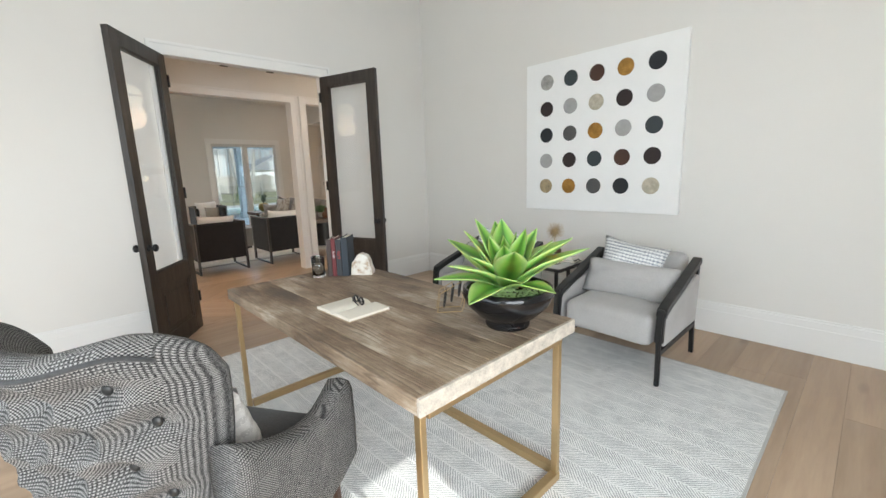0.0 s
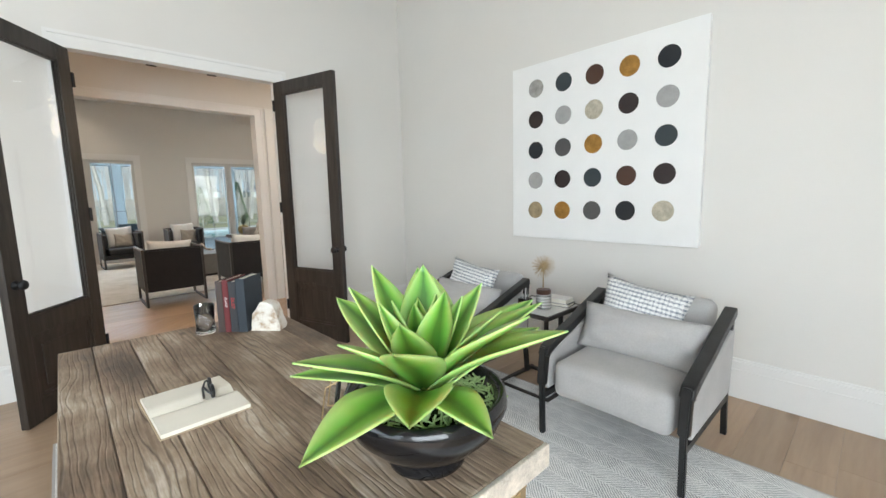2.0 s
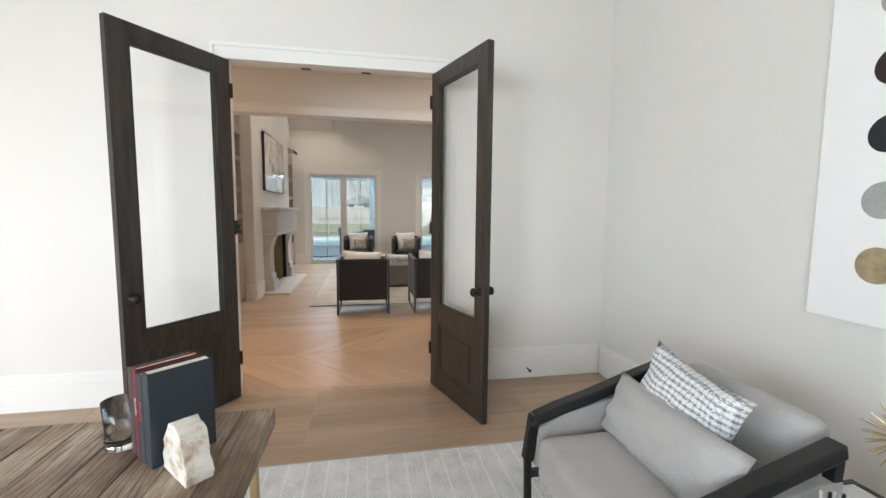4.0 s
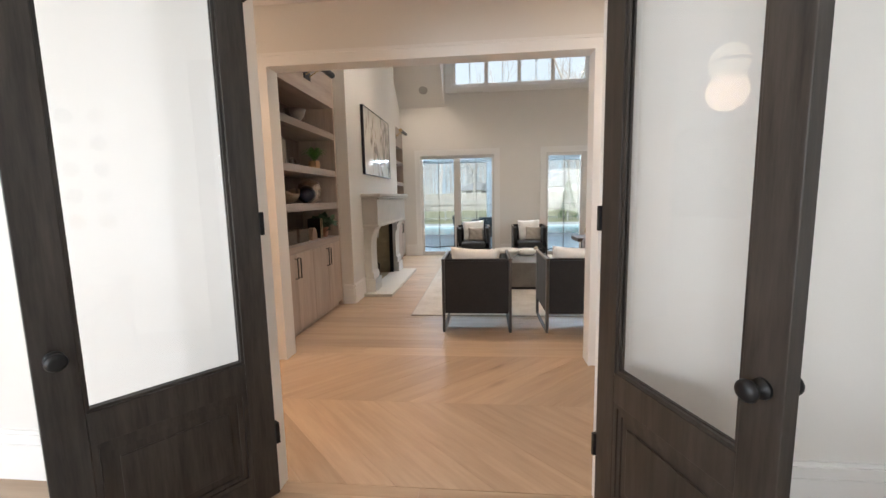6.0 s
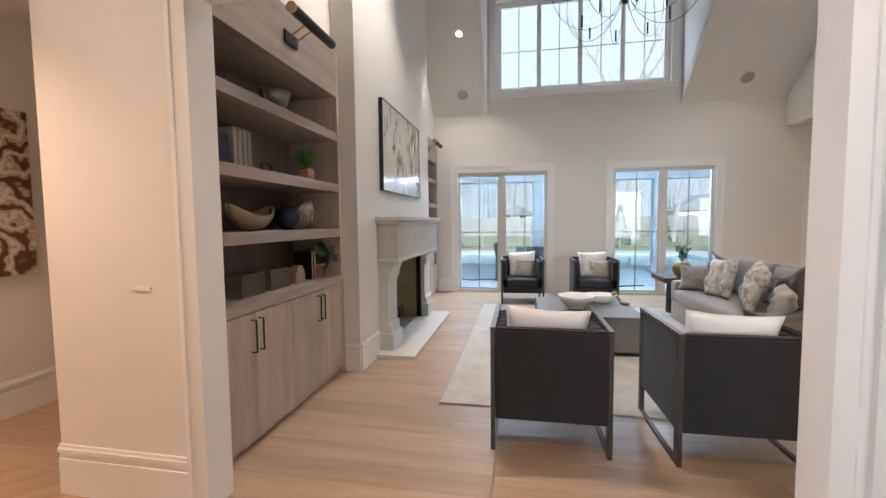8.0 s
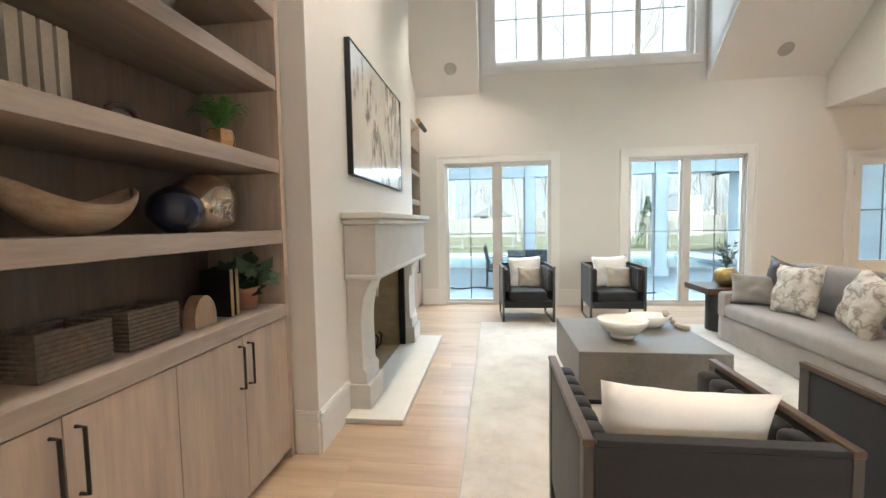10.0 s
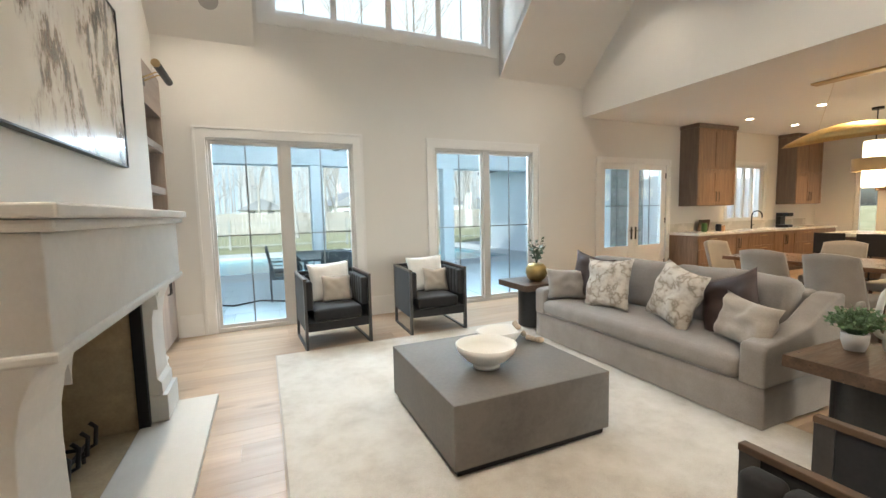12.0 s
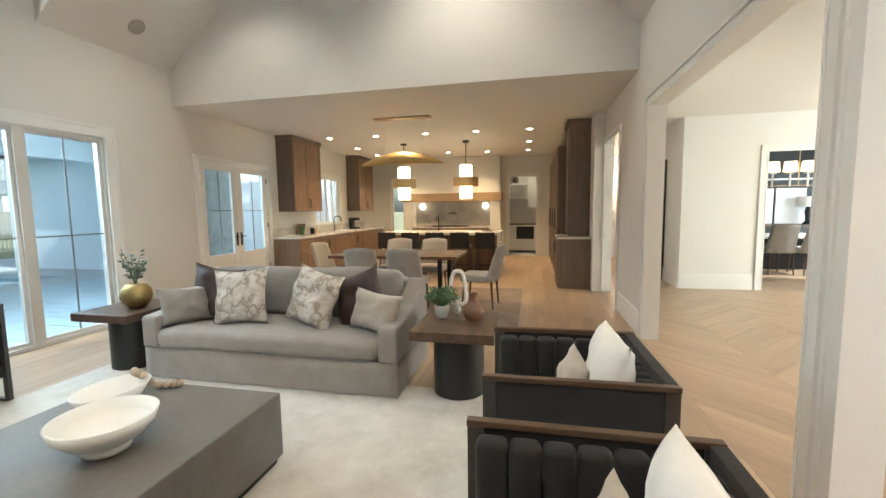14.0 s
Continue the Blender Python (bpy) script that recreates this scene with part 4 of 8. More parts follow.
for i in range(4):
    part("pen", tube([(0.02 * (i % 2) - 0.01, 0.02 * (i // 2) - 0.01, 0.05), (0.03 * (i % 2) - 0.02, 0.03 * (i // 2) - 0.02, 0.15 - 0.008 * i)], 0.004, 6), M_BLACK if i % 2 else M_GREY_CLOTH, ob)
for k, (h, tone, z) in enumerate(((0.022, (0.03, 0.028, 0.027, 1), 0.0), (0.03, (0.66, 0.64, 0.60, 1), 0.0225))):
    ob = thing("book", ("black" if k == 0 else "white") + " small book lying on the side table", "book", at=pose(3.28, 1.93 + 0.01 * k, Z + z, 0, 0, 8 - 5 * k))
    part("cover", boxes((-0.055, 0.055, -0.08, 0.08, 0, 0.003), (-0.055, 0.055, -0.08, 0.08, h - 0.003, h), (0.052, 0.055, -0.08, 0.08, 0.003, h - 0.003)), plain("book_cover", tone, 0.5), ob)
    part("page_block", boxes((-0.052, 0.0515, -0.076, 0.076, 0.003, h - 0.003)), M_PAPER, ob)


# painting of dots
def dot_painting():
    ob = thing("dot_painting", "white canvas painting with five rows of coloured dots", "painting", at=pose(3.899, 2.02, 1.70))
    part("canvas", boxes((-0.04, 0, -0.762, 0.762, -0.735, 0.735), bevel=0.003), M_CANVAS, ob)
    tones = {"g": (0.33, 0.32, 0.30, 1), "s": (0.030, 0.040, 0.046, 1), "b": (0.060, 0.026, 0.015, 1), "o": (0.40, 0.22, 0.055, 1), "k": (0.012, 0.014, 0.018, 1),
             "d": (0.024, 0.014, 0.013, 1), "l": (0.36, 0.36, 0.355, 1), "c": (0.46, 0.42, 0.33, 1), "m": (0.085, 0.083, 0.082, 1), "t": (0.34, 0.27, 0.16, 1)}
    mats = {}
    for key, c in tones.items():
        metal = 0.7 if key in "o" else 0.0
        mats[key] = plain("dot_paint_" + {"g": "grey", "s": "slate", "b": "brown", "o": "gold", "k": "black", "d": "umber", "l": "silver", "c": "cream", "m": "charcoal", "t": "sand"}[key], c, 0.45 if metal else 0.6, metal, vary=0.35 if key in "octg" else 0.12, scale=18, grain=120, bump=0.2)
    rows = ["gsbok", "dlcdl", "kmols", "ldsbd", "tomkc"]
    for r, row in enumerate(rows):
        for c, key in enumerate(row):
            y = 0.516 - c * 0.262
            z = 0.537 - r * 0.257
            bm = lathe([(0.0, 0.0), (0.0725, 0.0), (0.0725, 0.0025), (0.071, 0.0035), (0.0, 0.0035)], 40)
            part("dot", moved(bm, pose(-0.0405, y, z, 0, -90, 0)), mats[key], ob)


dot_painting()


# agave in its bowl
def agave():
    ob = thing("potted_agave", "green agave in a round black bowl on the desk", "plant", at=pose(1.345, 1.11, TOP) @ Matrix.Diagonal((1.09, 1.09, 1.09, 1)))
    part("bowl", lathe([(0.0, 0.0), (0.080, 0.0), (0.083, 0.012), (0.077, 0.022), (0.11, 0.045), (0.15, 0.085), (0.168, 0.125), (0.164, 0.150), (0.155, 0.152), (0.148, 0.143), (0.135, 0.125), (0.0, 0.122)], 48), M_CERAMIC_BLACK, ob, "glossy black bowl", smooth=True)
    bm = bmesh.new()
    rnd = random.Random(11)
    for i in range(340):
        a, r = rnd.uniform(0, 6.283), 0.142 * rnd.random() ** 0.5
        p = Vector((r * math.cos(a), r * math.sin(a), 0.128 + 0.02 * (1 - r / 0.13)))
        q = p + Vector((rnd.uniform(-0.02, 0.02), rnd.uniform(-0.02, 0.02), rnd.uniform(0.004, 0.016)))
        s = p + Vector((rnd.uniform(-0.025, 0.025), rnd.uniform(-0.025, 0.025), 0.002))
        add_tube(bm, [p, q, s], 0.0022, 4)
    part("moss", bm, plain("pale_moss", (0.30, 0.42, 0.17, 1), 0.9, vary=0.3), ob, "pale green moss")
    rnd = random.Random(7)
    n = 34
    for i in range(n):
        f = i / (n - 1)
        a = i * 2.39996 + rnd.uniform(-0.45, 0.45)
        tilt = radians(6 + 78 * (1 - f) ** 0.85) + rnd.uniform(-0.16, 0.16)
        length = (0.21 + 0.11 * (1 - f)) * rnd.uniform(0.8, 1.15)
        width = length * rnd.uniform(0.17, 0.235)
        out = Vector((math.cos(a), math.sin(a), 0))
        side = Vector((-math.sin(a), math.cos(a), 0))
        data_v, data_f, uvs = [], [], []
        steps, cols = 12, 6
        pos, ang = Vector((0, 0, 0.135 + 0.03 * f)) + out * 0.02, tilt * 0.75
        for k in range(steps + 1):
            t = k / steps
            ang += (tilt * 0.4 - 0.55 * math.sin(tilt) * (t > 0.6)) / steps * 1.3
            wid = width * (0.55 + 0.45 * math.sin(min(1, t * 1.9) * math.pi / 2)) * (1 - max(0, (t - 0.45) / 0.55) ** 1.7)
            d = out * math.sin(ang) + Vector((0, 0, math.cos(ang)))
            nrm = out * -math.cos(ang) + Vector((0, 0, math.sin(ang)))
            for c in range(cols + 1):
                u = 2 * c / cols - 1
                cup = 0.28 * wid * u * u
                data_v.append(pos + side * (wid * u) + nrm * cup)
                uvs.append((c / cols, t))
            if k < steps:
                pos = pos + d * (length / steps)
        for k in range(steps):
            for c in range(cols):
                q = k * (cols + 1) + c
                data_f.append((q, q + 1, q + cols + 2, q + cols + 1))
        me = bpy.data.meshes.new("leaf")
        me.from_pydata(data_v, [], data_f)
        layer = me.uv_layers.new(name="UVMap")
        for loop in me.loops:
            layer.data[loop.index].uv = uvs[loop.vertex_index]
        me.materials.append(M_LEAF)
        for p in me.polygons:
            p.use_smooth = True
        leaf = new("leaf", me)
        leaf.parent = ob
        mod = leaf.modifiers.new("thick", "SOLIDIFY")
        mod.thickness = 0.0035


agave()

# books, bookend and glass on the desk
BOOK_TURN = -46
BOOK_ROW = pose(1.258, 2.452, TOP, 0, 0, BOOK_TURN)
BOOKS = ((0.030, 0.235, (0.05, 0.035, 0.03, 1)), (0.026, 0.240, (0.12, 0.016, 0.018, 1)), (0.034, 0.232, (0.028, 0.03, 0.034, 1)), (0.040, 0.245, (0.022, 0.03, 0.04, 1)))


def standing_book(x, y, w, h, d, tone, turn, text, label):
    ob = thing("book", label, "book", "books on the desk", at=pose(x, y, TOP, 0, 0, turn))
    mat = plain("book_cloth", tone, 0.6, vary=0.1, grain=300)
    part("cover", boxes((-w / 2, -w / 2 + 0.003, 0, d, 0, h), (w / 2 - 0.003, w / 2, 0, d, 0, h), (-w / 2 + 0.003, w / 2 - 0.003, 0, 0.004, 0, h), bevel=0.001), mat, ob)
    part("page_block", boxes((-w / 2 + 0.003, w / 2 - 0.003, 0.004, d - 0.004, 0.003, h - 0.004)), M_PAPER, ob)
    if text:
        c = bpy.data.curves.new("title", "FONT")
        c.body, c.size, c.align_x, c.align_y, c.extrude = text, w * 0.62, "CENTER", "CENTER", 0.0004
        t = new("title", c)
        t.data.materials.append(M_RED if text == "DUST" else M_WHITE_INK)
        t.parent = ob
        t.matrix_local = pose(0, -0.0006, h * 0.58, 90, 0, 0) @ pose(0, 0, 0, 0, 0, -90)
    return ob


M_RED = plain("red_ink", (0.45, 0.02, 0.02, 1), 0.5)
M_WHITE_INK = plain("white_ink", (0.6, 0.58, 0.55, 1), 0.5)
x = 0.0
for (w, h, tone), text, label in zip(BOOKS, ("", "FLAGS", "DUST", ""), ("dark brown book standing on the desk", "dark red book with white lettering on its spine", "black book with red lettering on its spine", "dark blue-black book standing on the desk")):
    spot = BOOK_ROW @ Vector((x + w / 2, 0, 0))
    standing_book(spot.x, spot.y, w, h, 0.155, tone, BOOK_TURN, text, label)
    x += w + 0.0012


def geode():
    ob = thing("geode_bookend", "cut white geode bookend with a rough brown rim", "bookend", at=BOOK_ROW @ pose(0.208, 0.05, 0, 0, 0, 88))
    rnd = random.Random(3)
    n = 22
    out = []
    for i in range(n + 1):
        a = math.pi * i / n
        r = 1 + 0.09 * noise.noise(Vector((math.cos(a) * 3, math.sin(a) * 3, 1.0)))
        out.append((0.068 * math.cos(a) * r, max(0.0, 0.135 * math.sin(a) * r)))
    bm = prism(out, "x", -0.03, 0.03)
    bmesh.ops.subdivide_edges(bm, edges=list(bm.edges), cuts=1, use_grid_fill=True)
    for v in bm.verts:
        if v.co.z > 0.004:
            v.co += 0.005 * noise.noise_vector(v.co * 40)
    n2 = Nodes("geode_stone")
    v = n2.node("ShaderNodeTexVoronoi", Scale=28.0)
    n2.link(n2.coord.outputs["Object"], v.inputs["Vector"])
    col = n2.ramp(n2.noise(16, 4), [(0.35, (0.38, 0.27, 0.17, 1)), (0.48, (0.66, 0.62, 0.55, 1)), (0.7, (0.72, 0.70, 0.66, 1))])
    n2.bump(v.outputs["Distance"], 0.4, 0.004)
    part("stone", bm, n2.set(col, 0.45), ob)


geode()
M_CLEAR = glass("clear_glass")
ob = thing("glass_block", "small clear ribbed glass beside the books", "glass", at=pose(1.215, 2.49, TOP))
part("body", lathe([(0.0, 0.0), (0.038, 0.0), (0.041, 0.01), (0.038, 0.06), (0.042, 0.13), (0.039, 0.13), (0.035, 0.06), (0.035, 0.015), (0.0, 0.012)], 24), M_CLEAR, ob, smooth=True)


def open_book():
    ob = thing("open_book", "open cream notebook lying on the desk", "book", at=pose(1.015, 1.765, TOP, 0, 0, -88))
    w, d = 0.138, 0.108
    part("cover", boxes((-w - 0.004, w + 0.004, -d - 0.004, d + 0.004, 0, 0.003), bevel=0.001), plain("notebook_cover", (0.38, 0.30, 0.20, 1), 0.7), ob)
    for s in (-1, 1):
        out = [(0.0, 0.003)] + [(s * w * i / 10, 0.003 + 0.016 * math.sin(min(1.0, i / 3.2) * math.pi / 2) * (1 - 0.35 * i / 10)) for i in range(0, 11)] + [(s * w, 0.003)]
        part("page_block", prism(out, "y", -d, d), M_PAPER, ob, "blank cream pages")
    return ob


open_book()


def spectacles():
    ob = thing("spectacles", "black-framed spectacles on the open notebook", "spectacles", at=pose(1.066, 1.79, TOP + 0.012, 0, 0, 84) @ Matrix.Diagonal((0.8, 0.8, 0.8, 1)))
    for s in (-1, 1):
        pts = [(s * 0.034 + 0.026 * math.cos(a * math.pi / 8), 0, 0.022 + 0.020 * math.sin(a * math.pi / 8)) for a in range(17)]
        part("rim", tube(pts, 0.0062, 6), M_BLACK, ob)
        part("temple", tube([(s * 0.062, 0, 0.028), (s * 0.062, 0.012, 0.027), (s * 0.02, 0.02 + 0.006 * s, 0.018), (-s * 0.05, 0.024 + 0.006 * s, 0.008)], 0.004, 6), M_BLACK, ob)
    part("bridge", tube([(-0.009, 0, 0.026), (0, 0, 0.030), (0.009, 0, 0.026)], 0.0024, 6), M_BLACK, ob)


spectacles()


def glasses_rack():
    ob = thing("wire_rack", "slim copper wire rack with three dark loops beside the bowl", "rack", at=pose(1.31, 1.41, TOP, 0, 0, -40))
    for y in (-0.035, 0.035):
        pts = [(-0.06, y, 0.004), (0.05, y, 0.004), (0.06, y, 0.03), (0.075, y, 0.155), (-0.045, y, 0.09), (-0.06, y, 0.004)]
        part("wire", tube(pts, 0.0022, 6), M_BRASS, ob)
    for k in range(3):
        cx, cz = -0.022 + 0.034 * k, 0.058 + 0.024 * k
        pts = [(cx + 0.006 * math.sin(a * math.pi / 10), 0.020 * math.cos(a * math.pi / 10), cz + 0.040 * math.sin(a * math.pi / 10)) for a in range(21)]
        part("loop", tube(pts, 0.0042, 6), M_EBONY, ob, "thin dark oval loop", smooth=True)
        part("wire", tube([(cx, -0.035, cz + 0.042), (cx, 0.035, cz + 0.042)], 0.002, 6), M_BRASS, ob)


glasses_rack()

# ---- the living room ----
M_UNIT = wood("grey_oak", (0.36, 0.285, 0.235, 1), (0.53, 0.43, 0.355, 1), 0.5, "z", 0.9, bump=0.1, per_piece=0.12)
# Darker copy of the grey oak; the recess's shade is in its colour.
M_SHELF_BACK = wood("shaded_oak_back", (0.15, 0.115, 0.095, 1), (0.24, 0.19, 0.16, 1), 0.5, "z", 0.9, bump=0.1, per_piece=0.12)
M_SHELF = wood("grey_oak_shelf", (0.27, 0.215, 0.185, 1), (0.42, 0.35, 0.30, 1), 0.42, "y", 0.9, bump=0.1, per_piece=0.12)
M_LEATHER = plain("black_velvet", (0.017, 0.0163, 0.017, 1), 0.8, vary=0.35, scale=9, grain=60, bump=0.1, Sheen_Weight=0.10, Specular_IOR_Level=0.35)
M_BRONZE_WOOD = wood("bronze_brown_wood", (0.055, 0.032, 0.02, 1), (0.12, 0.075, 0.045, 1), 0.35, "y", 2, bump=0.08)
M_CHAIR_FRAME = plain("dark_grey_frame", (0.055, 0.05, 0.046, 1), 0.42, 0.2, vary=0.2)
M_SLIP = weave("taupe_slipcover", (0.215, 0.19, 0.172, 1), (0.315, 0.285, 0.26, 1), 300)
M_WHITE_CLOTH = weave("white_cushion_cloth", (0.72, 0.70, 0.665, 1), (0.83, 0.815, 0.785, 1), 620)
M_SAND_CLOTH = weave("sand_cushion_cloth", (0.34, 0.30, 0.25, 1), (0.45, 0.40, 0.34, 1), 260)
M_BROWN_LEATHER = plain("brown_leather", (0.050, 0.030, 0.026, 1), 0.42, vary=0.25, scale=10, grain=140, bump=0.2)
M_WALNUT = wood("dark_walnut", (0.045, 0.026, 0.016, 1), (0.13, 0.078, 0.048, 1), 0.35, "x", 1.3, bump=0.1)
M_WHITE_CERAMIC = plain("white_matt_ceramic", (0.78, 0.76, 0.72, 1), 0.45, vary=0.03, grain=120)


def concrete():
    n = Nodes("grey_concrete")
    a, b = n.noise(3.2, 6.0, 0.6), n.noise(40.0, 3.0)
    fac = n.math("ADD", n.math("MULTIPLY", a, 0.75), n.math("MULTIPLY", b, 0.25))
    col = n.ramp(fac, [(0.35, (0.115, 0.104, 0.092, 1)), (0.65, (0.185, 0.170, 0.152, 1))])
    n.bump(b, 0.08, 0.004)
    return n.set(col, n.ramp(a, [(0.3, (0.44,) * 3), (0.7, (0.62,) * 3)]))


def floral(name):
    n = Nodes(name)
    a = n.noise(9.0, 5.0, 0.65)
    ring = n.math("ABSOLUTE", n.math("SUBTRACT", n.noise(6.0, 3.0), 0.5), 0)
    col = n.ramp(ring, [(0.0, (0.27, 0.23, 0.19, 1)), (0.035, (0.48, 0.43, 0.36, 1)), (0.09, (0.60, 0.56, 0.50, 1))])
    col = n.mix(n.ramp(a, [(0.5, (0, 0, 0)), (0.72, (0.7, 0.7, 0.7))]), col, (0.33, 0.28, 0.23, 1))
    n.bump(n.noise(240, 2), 0.25, 0.002)
    return n.set(col, 0.9)


def pale_rug():
    n = Nodes("ivory_rug_pile")
    a, b = n.noise(2.6, 6.0, 0.7), n.noise(170.0, 2.0)
    fac = n.math("ADD", n.math("MULTIPLY", a, 0.7), n.math("MULTIPLY", b, 0.3))
    col = n.ramp(fac, [(0.36, (0.44, 0.40, 0.345, 1)), (0.52, (0.58, 0.545, 0.49, 1)), (0.66, (0.66, 0.63, 0.58, 1))])
    n.bump(b, 0.6, 0.005)
    return n.set(col, 0.95, Sheen_Weight=0.2)


M_CONCRETE, M_FLORAL, M_PALE_RUG = concrete(), floral("floral_linen"), pale_rug()
rug("living_rug", "large ivory mottled rug under the coffee table", 1.05, 3.99, 7.40, 11.24, M_PALE_RUG, M_SAND_CLOTH)


# windows
def tall_window(name, x0, x1):
    ob = tagged(new(name), "tall two-leaf window with thin dark glazing bars", "window", kind="structure")
    ob.matrix_world = pose((x0 + x1) / 2, N0 + 0.06, 0.0)
    w, h = (x1 - x0) / 2, 2.345
    part("window_frame", boxes((-w, -w + 0.03, -0.05, 0.08, 0.0, h), (w - 0.03, w, -0.05, 0.08, 0.0, h), (-w + 0.03, w - 0.03, -0.05, 0.08, h - 0.035, h), (-w + 0.03, w - 0.03, -0.05, 0.08, 0.0, 0.045)), M_FRAME, ob)
    part("mullion", boxes((-0.045, 0.045, -0.05, 0.07, 0.045, h - 0.035)), M_FRAME, ob)
    for a, b in ((-w + 0.03, -0.045), (0.045, w - 0.03)):
        sash = part("sash", boxes((a, a + 0.035, -0.02, 0.03, 0.045, h - 0.035), (b - 0.035, b, -0.02, 0.03, 0.045, h - 0.035), (a + 0.035, b - 0.035, -0.02, 0.03, h - 0.075, h - 0.035), (a + 0.035, b - 0.035, -0.02, 0.03, 0.045, 0.085)), M_FRAME, ob)
        pane = part("pane", boxes((a + 0.035, b - 0.035, 0.003, 0.007, 0.085, h - 0.075)), M_PANE_OUT, sash)
        pane.visible_shadow = False
        m = (a + b) / 2
        part("glazing_bar", boxes((m - 0.008, m + 0.008, -0.008, 0.002, 0.085, h - 0.075)), M_BAR, sash)
        part("glazing_bar", boxes((a + 0.035, b - 0.035, -0.007, 0.002, 1.17, 1.186)), M_BAR, sash)


M_BAR = plain("grey_glazing_bar", (0.20, 0.21, 0.21, 1), 0.4)
tall_window("window_1", 0.43, 2.17)
tall_window("window_2", 3.33, 5.06)
ob = tagged(new("window_3"), "wide white dormer window of four leaves high over the room", "window", kind="structure")
ob.matrix_world = pose(2.735, N0 + 0.08, 3.84)
part("window_frame", boxes((-1.535, -1.48, -0.05, 0.07, 0, 1.66), (1.48, 1.535, -0.05, 0.07, 0, 1.66), (-1.48, 1.48, -0.05, 0.07, 0, 0.05), (-1.48, 1.48, -0.05, 0.07, 1.61, 1.66)), M_TRIM, ob)
part("window_sill", boxes((-1.66, 1.66, -0.11, -0.079, -0.12, 0.0), bevel=0.004), M_TRIM, ob)
part("window_casing", boxes((-1.66, -1.535, -0.11, -0.079, 0.001, 1.75), (1.535, 1.66, -0.11, -0.079, 0.001, 1.75), (-1.535, 1.535, -0.11, -0.079, 1.66, 1.75)), M_TRIM, ob)
for i in range(4):
    a, b = -1.48 + 0.74 * i, -0.74 + 0.74 * i
    sash = part("sash", boxes((a, a + 0.04, -0.02, 0.03, 0.05, 1.61), (b - 0.04, b, -0.02, 0.03, 0.05, 1.61), (a + 0.04, b - 0.04, -0.02, 0.03, 0.05, 0.09), (a + 0.04, b - 0.04, -0.02, 0.03, 1.57, 1.61)), M_TRIM, ob)
    pane = part("pane", boxes((a + 0.04, b - 0.04, 0.003, 0.007, 0.09, 1.57)), M_PANE, sash)
    pane.visible_shadow = False
    part("glazing_bar", boxes(((a + b) / 2 - 0.009, (a + b) / 2 + 0.009, -0.008, 0.002, 0.09, 1.57)), M_TRIM, sash)
    part("glazing_bar", boxes((a + 0.04, b - 0.04, -0.007, 0.002, 0.74, 0.758)), M_TRIM, sash)


# terrace doors
def terrace_leaf(name, x0, x1, flip):
    ob = tagged(new(name), "white half-glazed terrace door with black lever handle", "door", kind="structure")
    ob.matrix_world = pose((x0 + x1) / 2, N0 + 0.03, 0.01)
    w, h = (x1 - x0) / 2, 2.212
    for a, b in ((-w, -w + 0.12), (w - 0.12, w)):
        part("stile", boxes((a, b, -0.022, 0.022, 0, h)), M_TRIM, ob)
    for a, b in ((0, 0.18), (0.60, 0.70), (h - 0.11, h)):
        part("rail", boxes((-w + 0.12, w - 0.12, -0.021, 0.021, a, b)), M_TRIM, ob)
    part("panel", boxes((-w + 0.12, w - 0.12, -0.008, 0.008, 0.18, 0.60), (-w + 0.17, w - 0.17, -0.015, -0.008, 0.23, 0.55)), M_TRIM, ob)
    pane = part("pane", boxes((-w + 0.12, w - 0.12, -0.003, 0.003, 0.70, h - 0.11)), M_PANE_OUT, ob)
    pane.visible_shadow = False
    part("glazing_bar", boxes((-0.008, 0.008, -0.012, -0.004, 0.70, h - 0.11)), M_BAR, ob)
    part("glazing_bar", boxes((-w + 0.12, w - 0.12, -0.011, -0.004, 1.43, 1.446)), M_BAR, ob)
    s = 1 if flip else -1
    x = s * (-w + 0.05)
    part("door_handle", joined(boxes((x - 0.02, x + 0.02, -0.032, -0.022, 0.82, 1.05), bevel=0.003), tube([(x, -0.03, 0.98), (x, -0.06, 0.98), (x + s * 0.09, -0.06, 0.98)], 0.009)), M_BLACK, ob, "black lever handle")
    for z in (0.3, 1.1, 1.95):
        part("hinge", boxes((s * w - 0.012, s * w + 0.012, -0.034, -0.023, z, z + 0.1)), M_BLACK, ob)


terrace_leaf("door_3", 6.495, 7.322, False)
terrace_leaf("door_4", 7.328, 8.155, True)


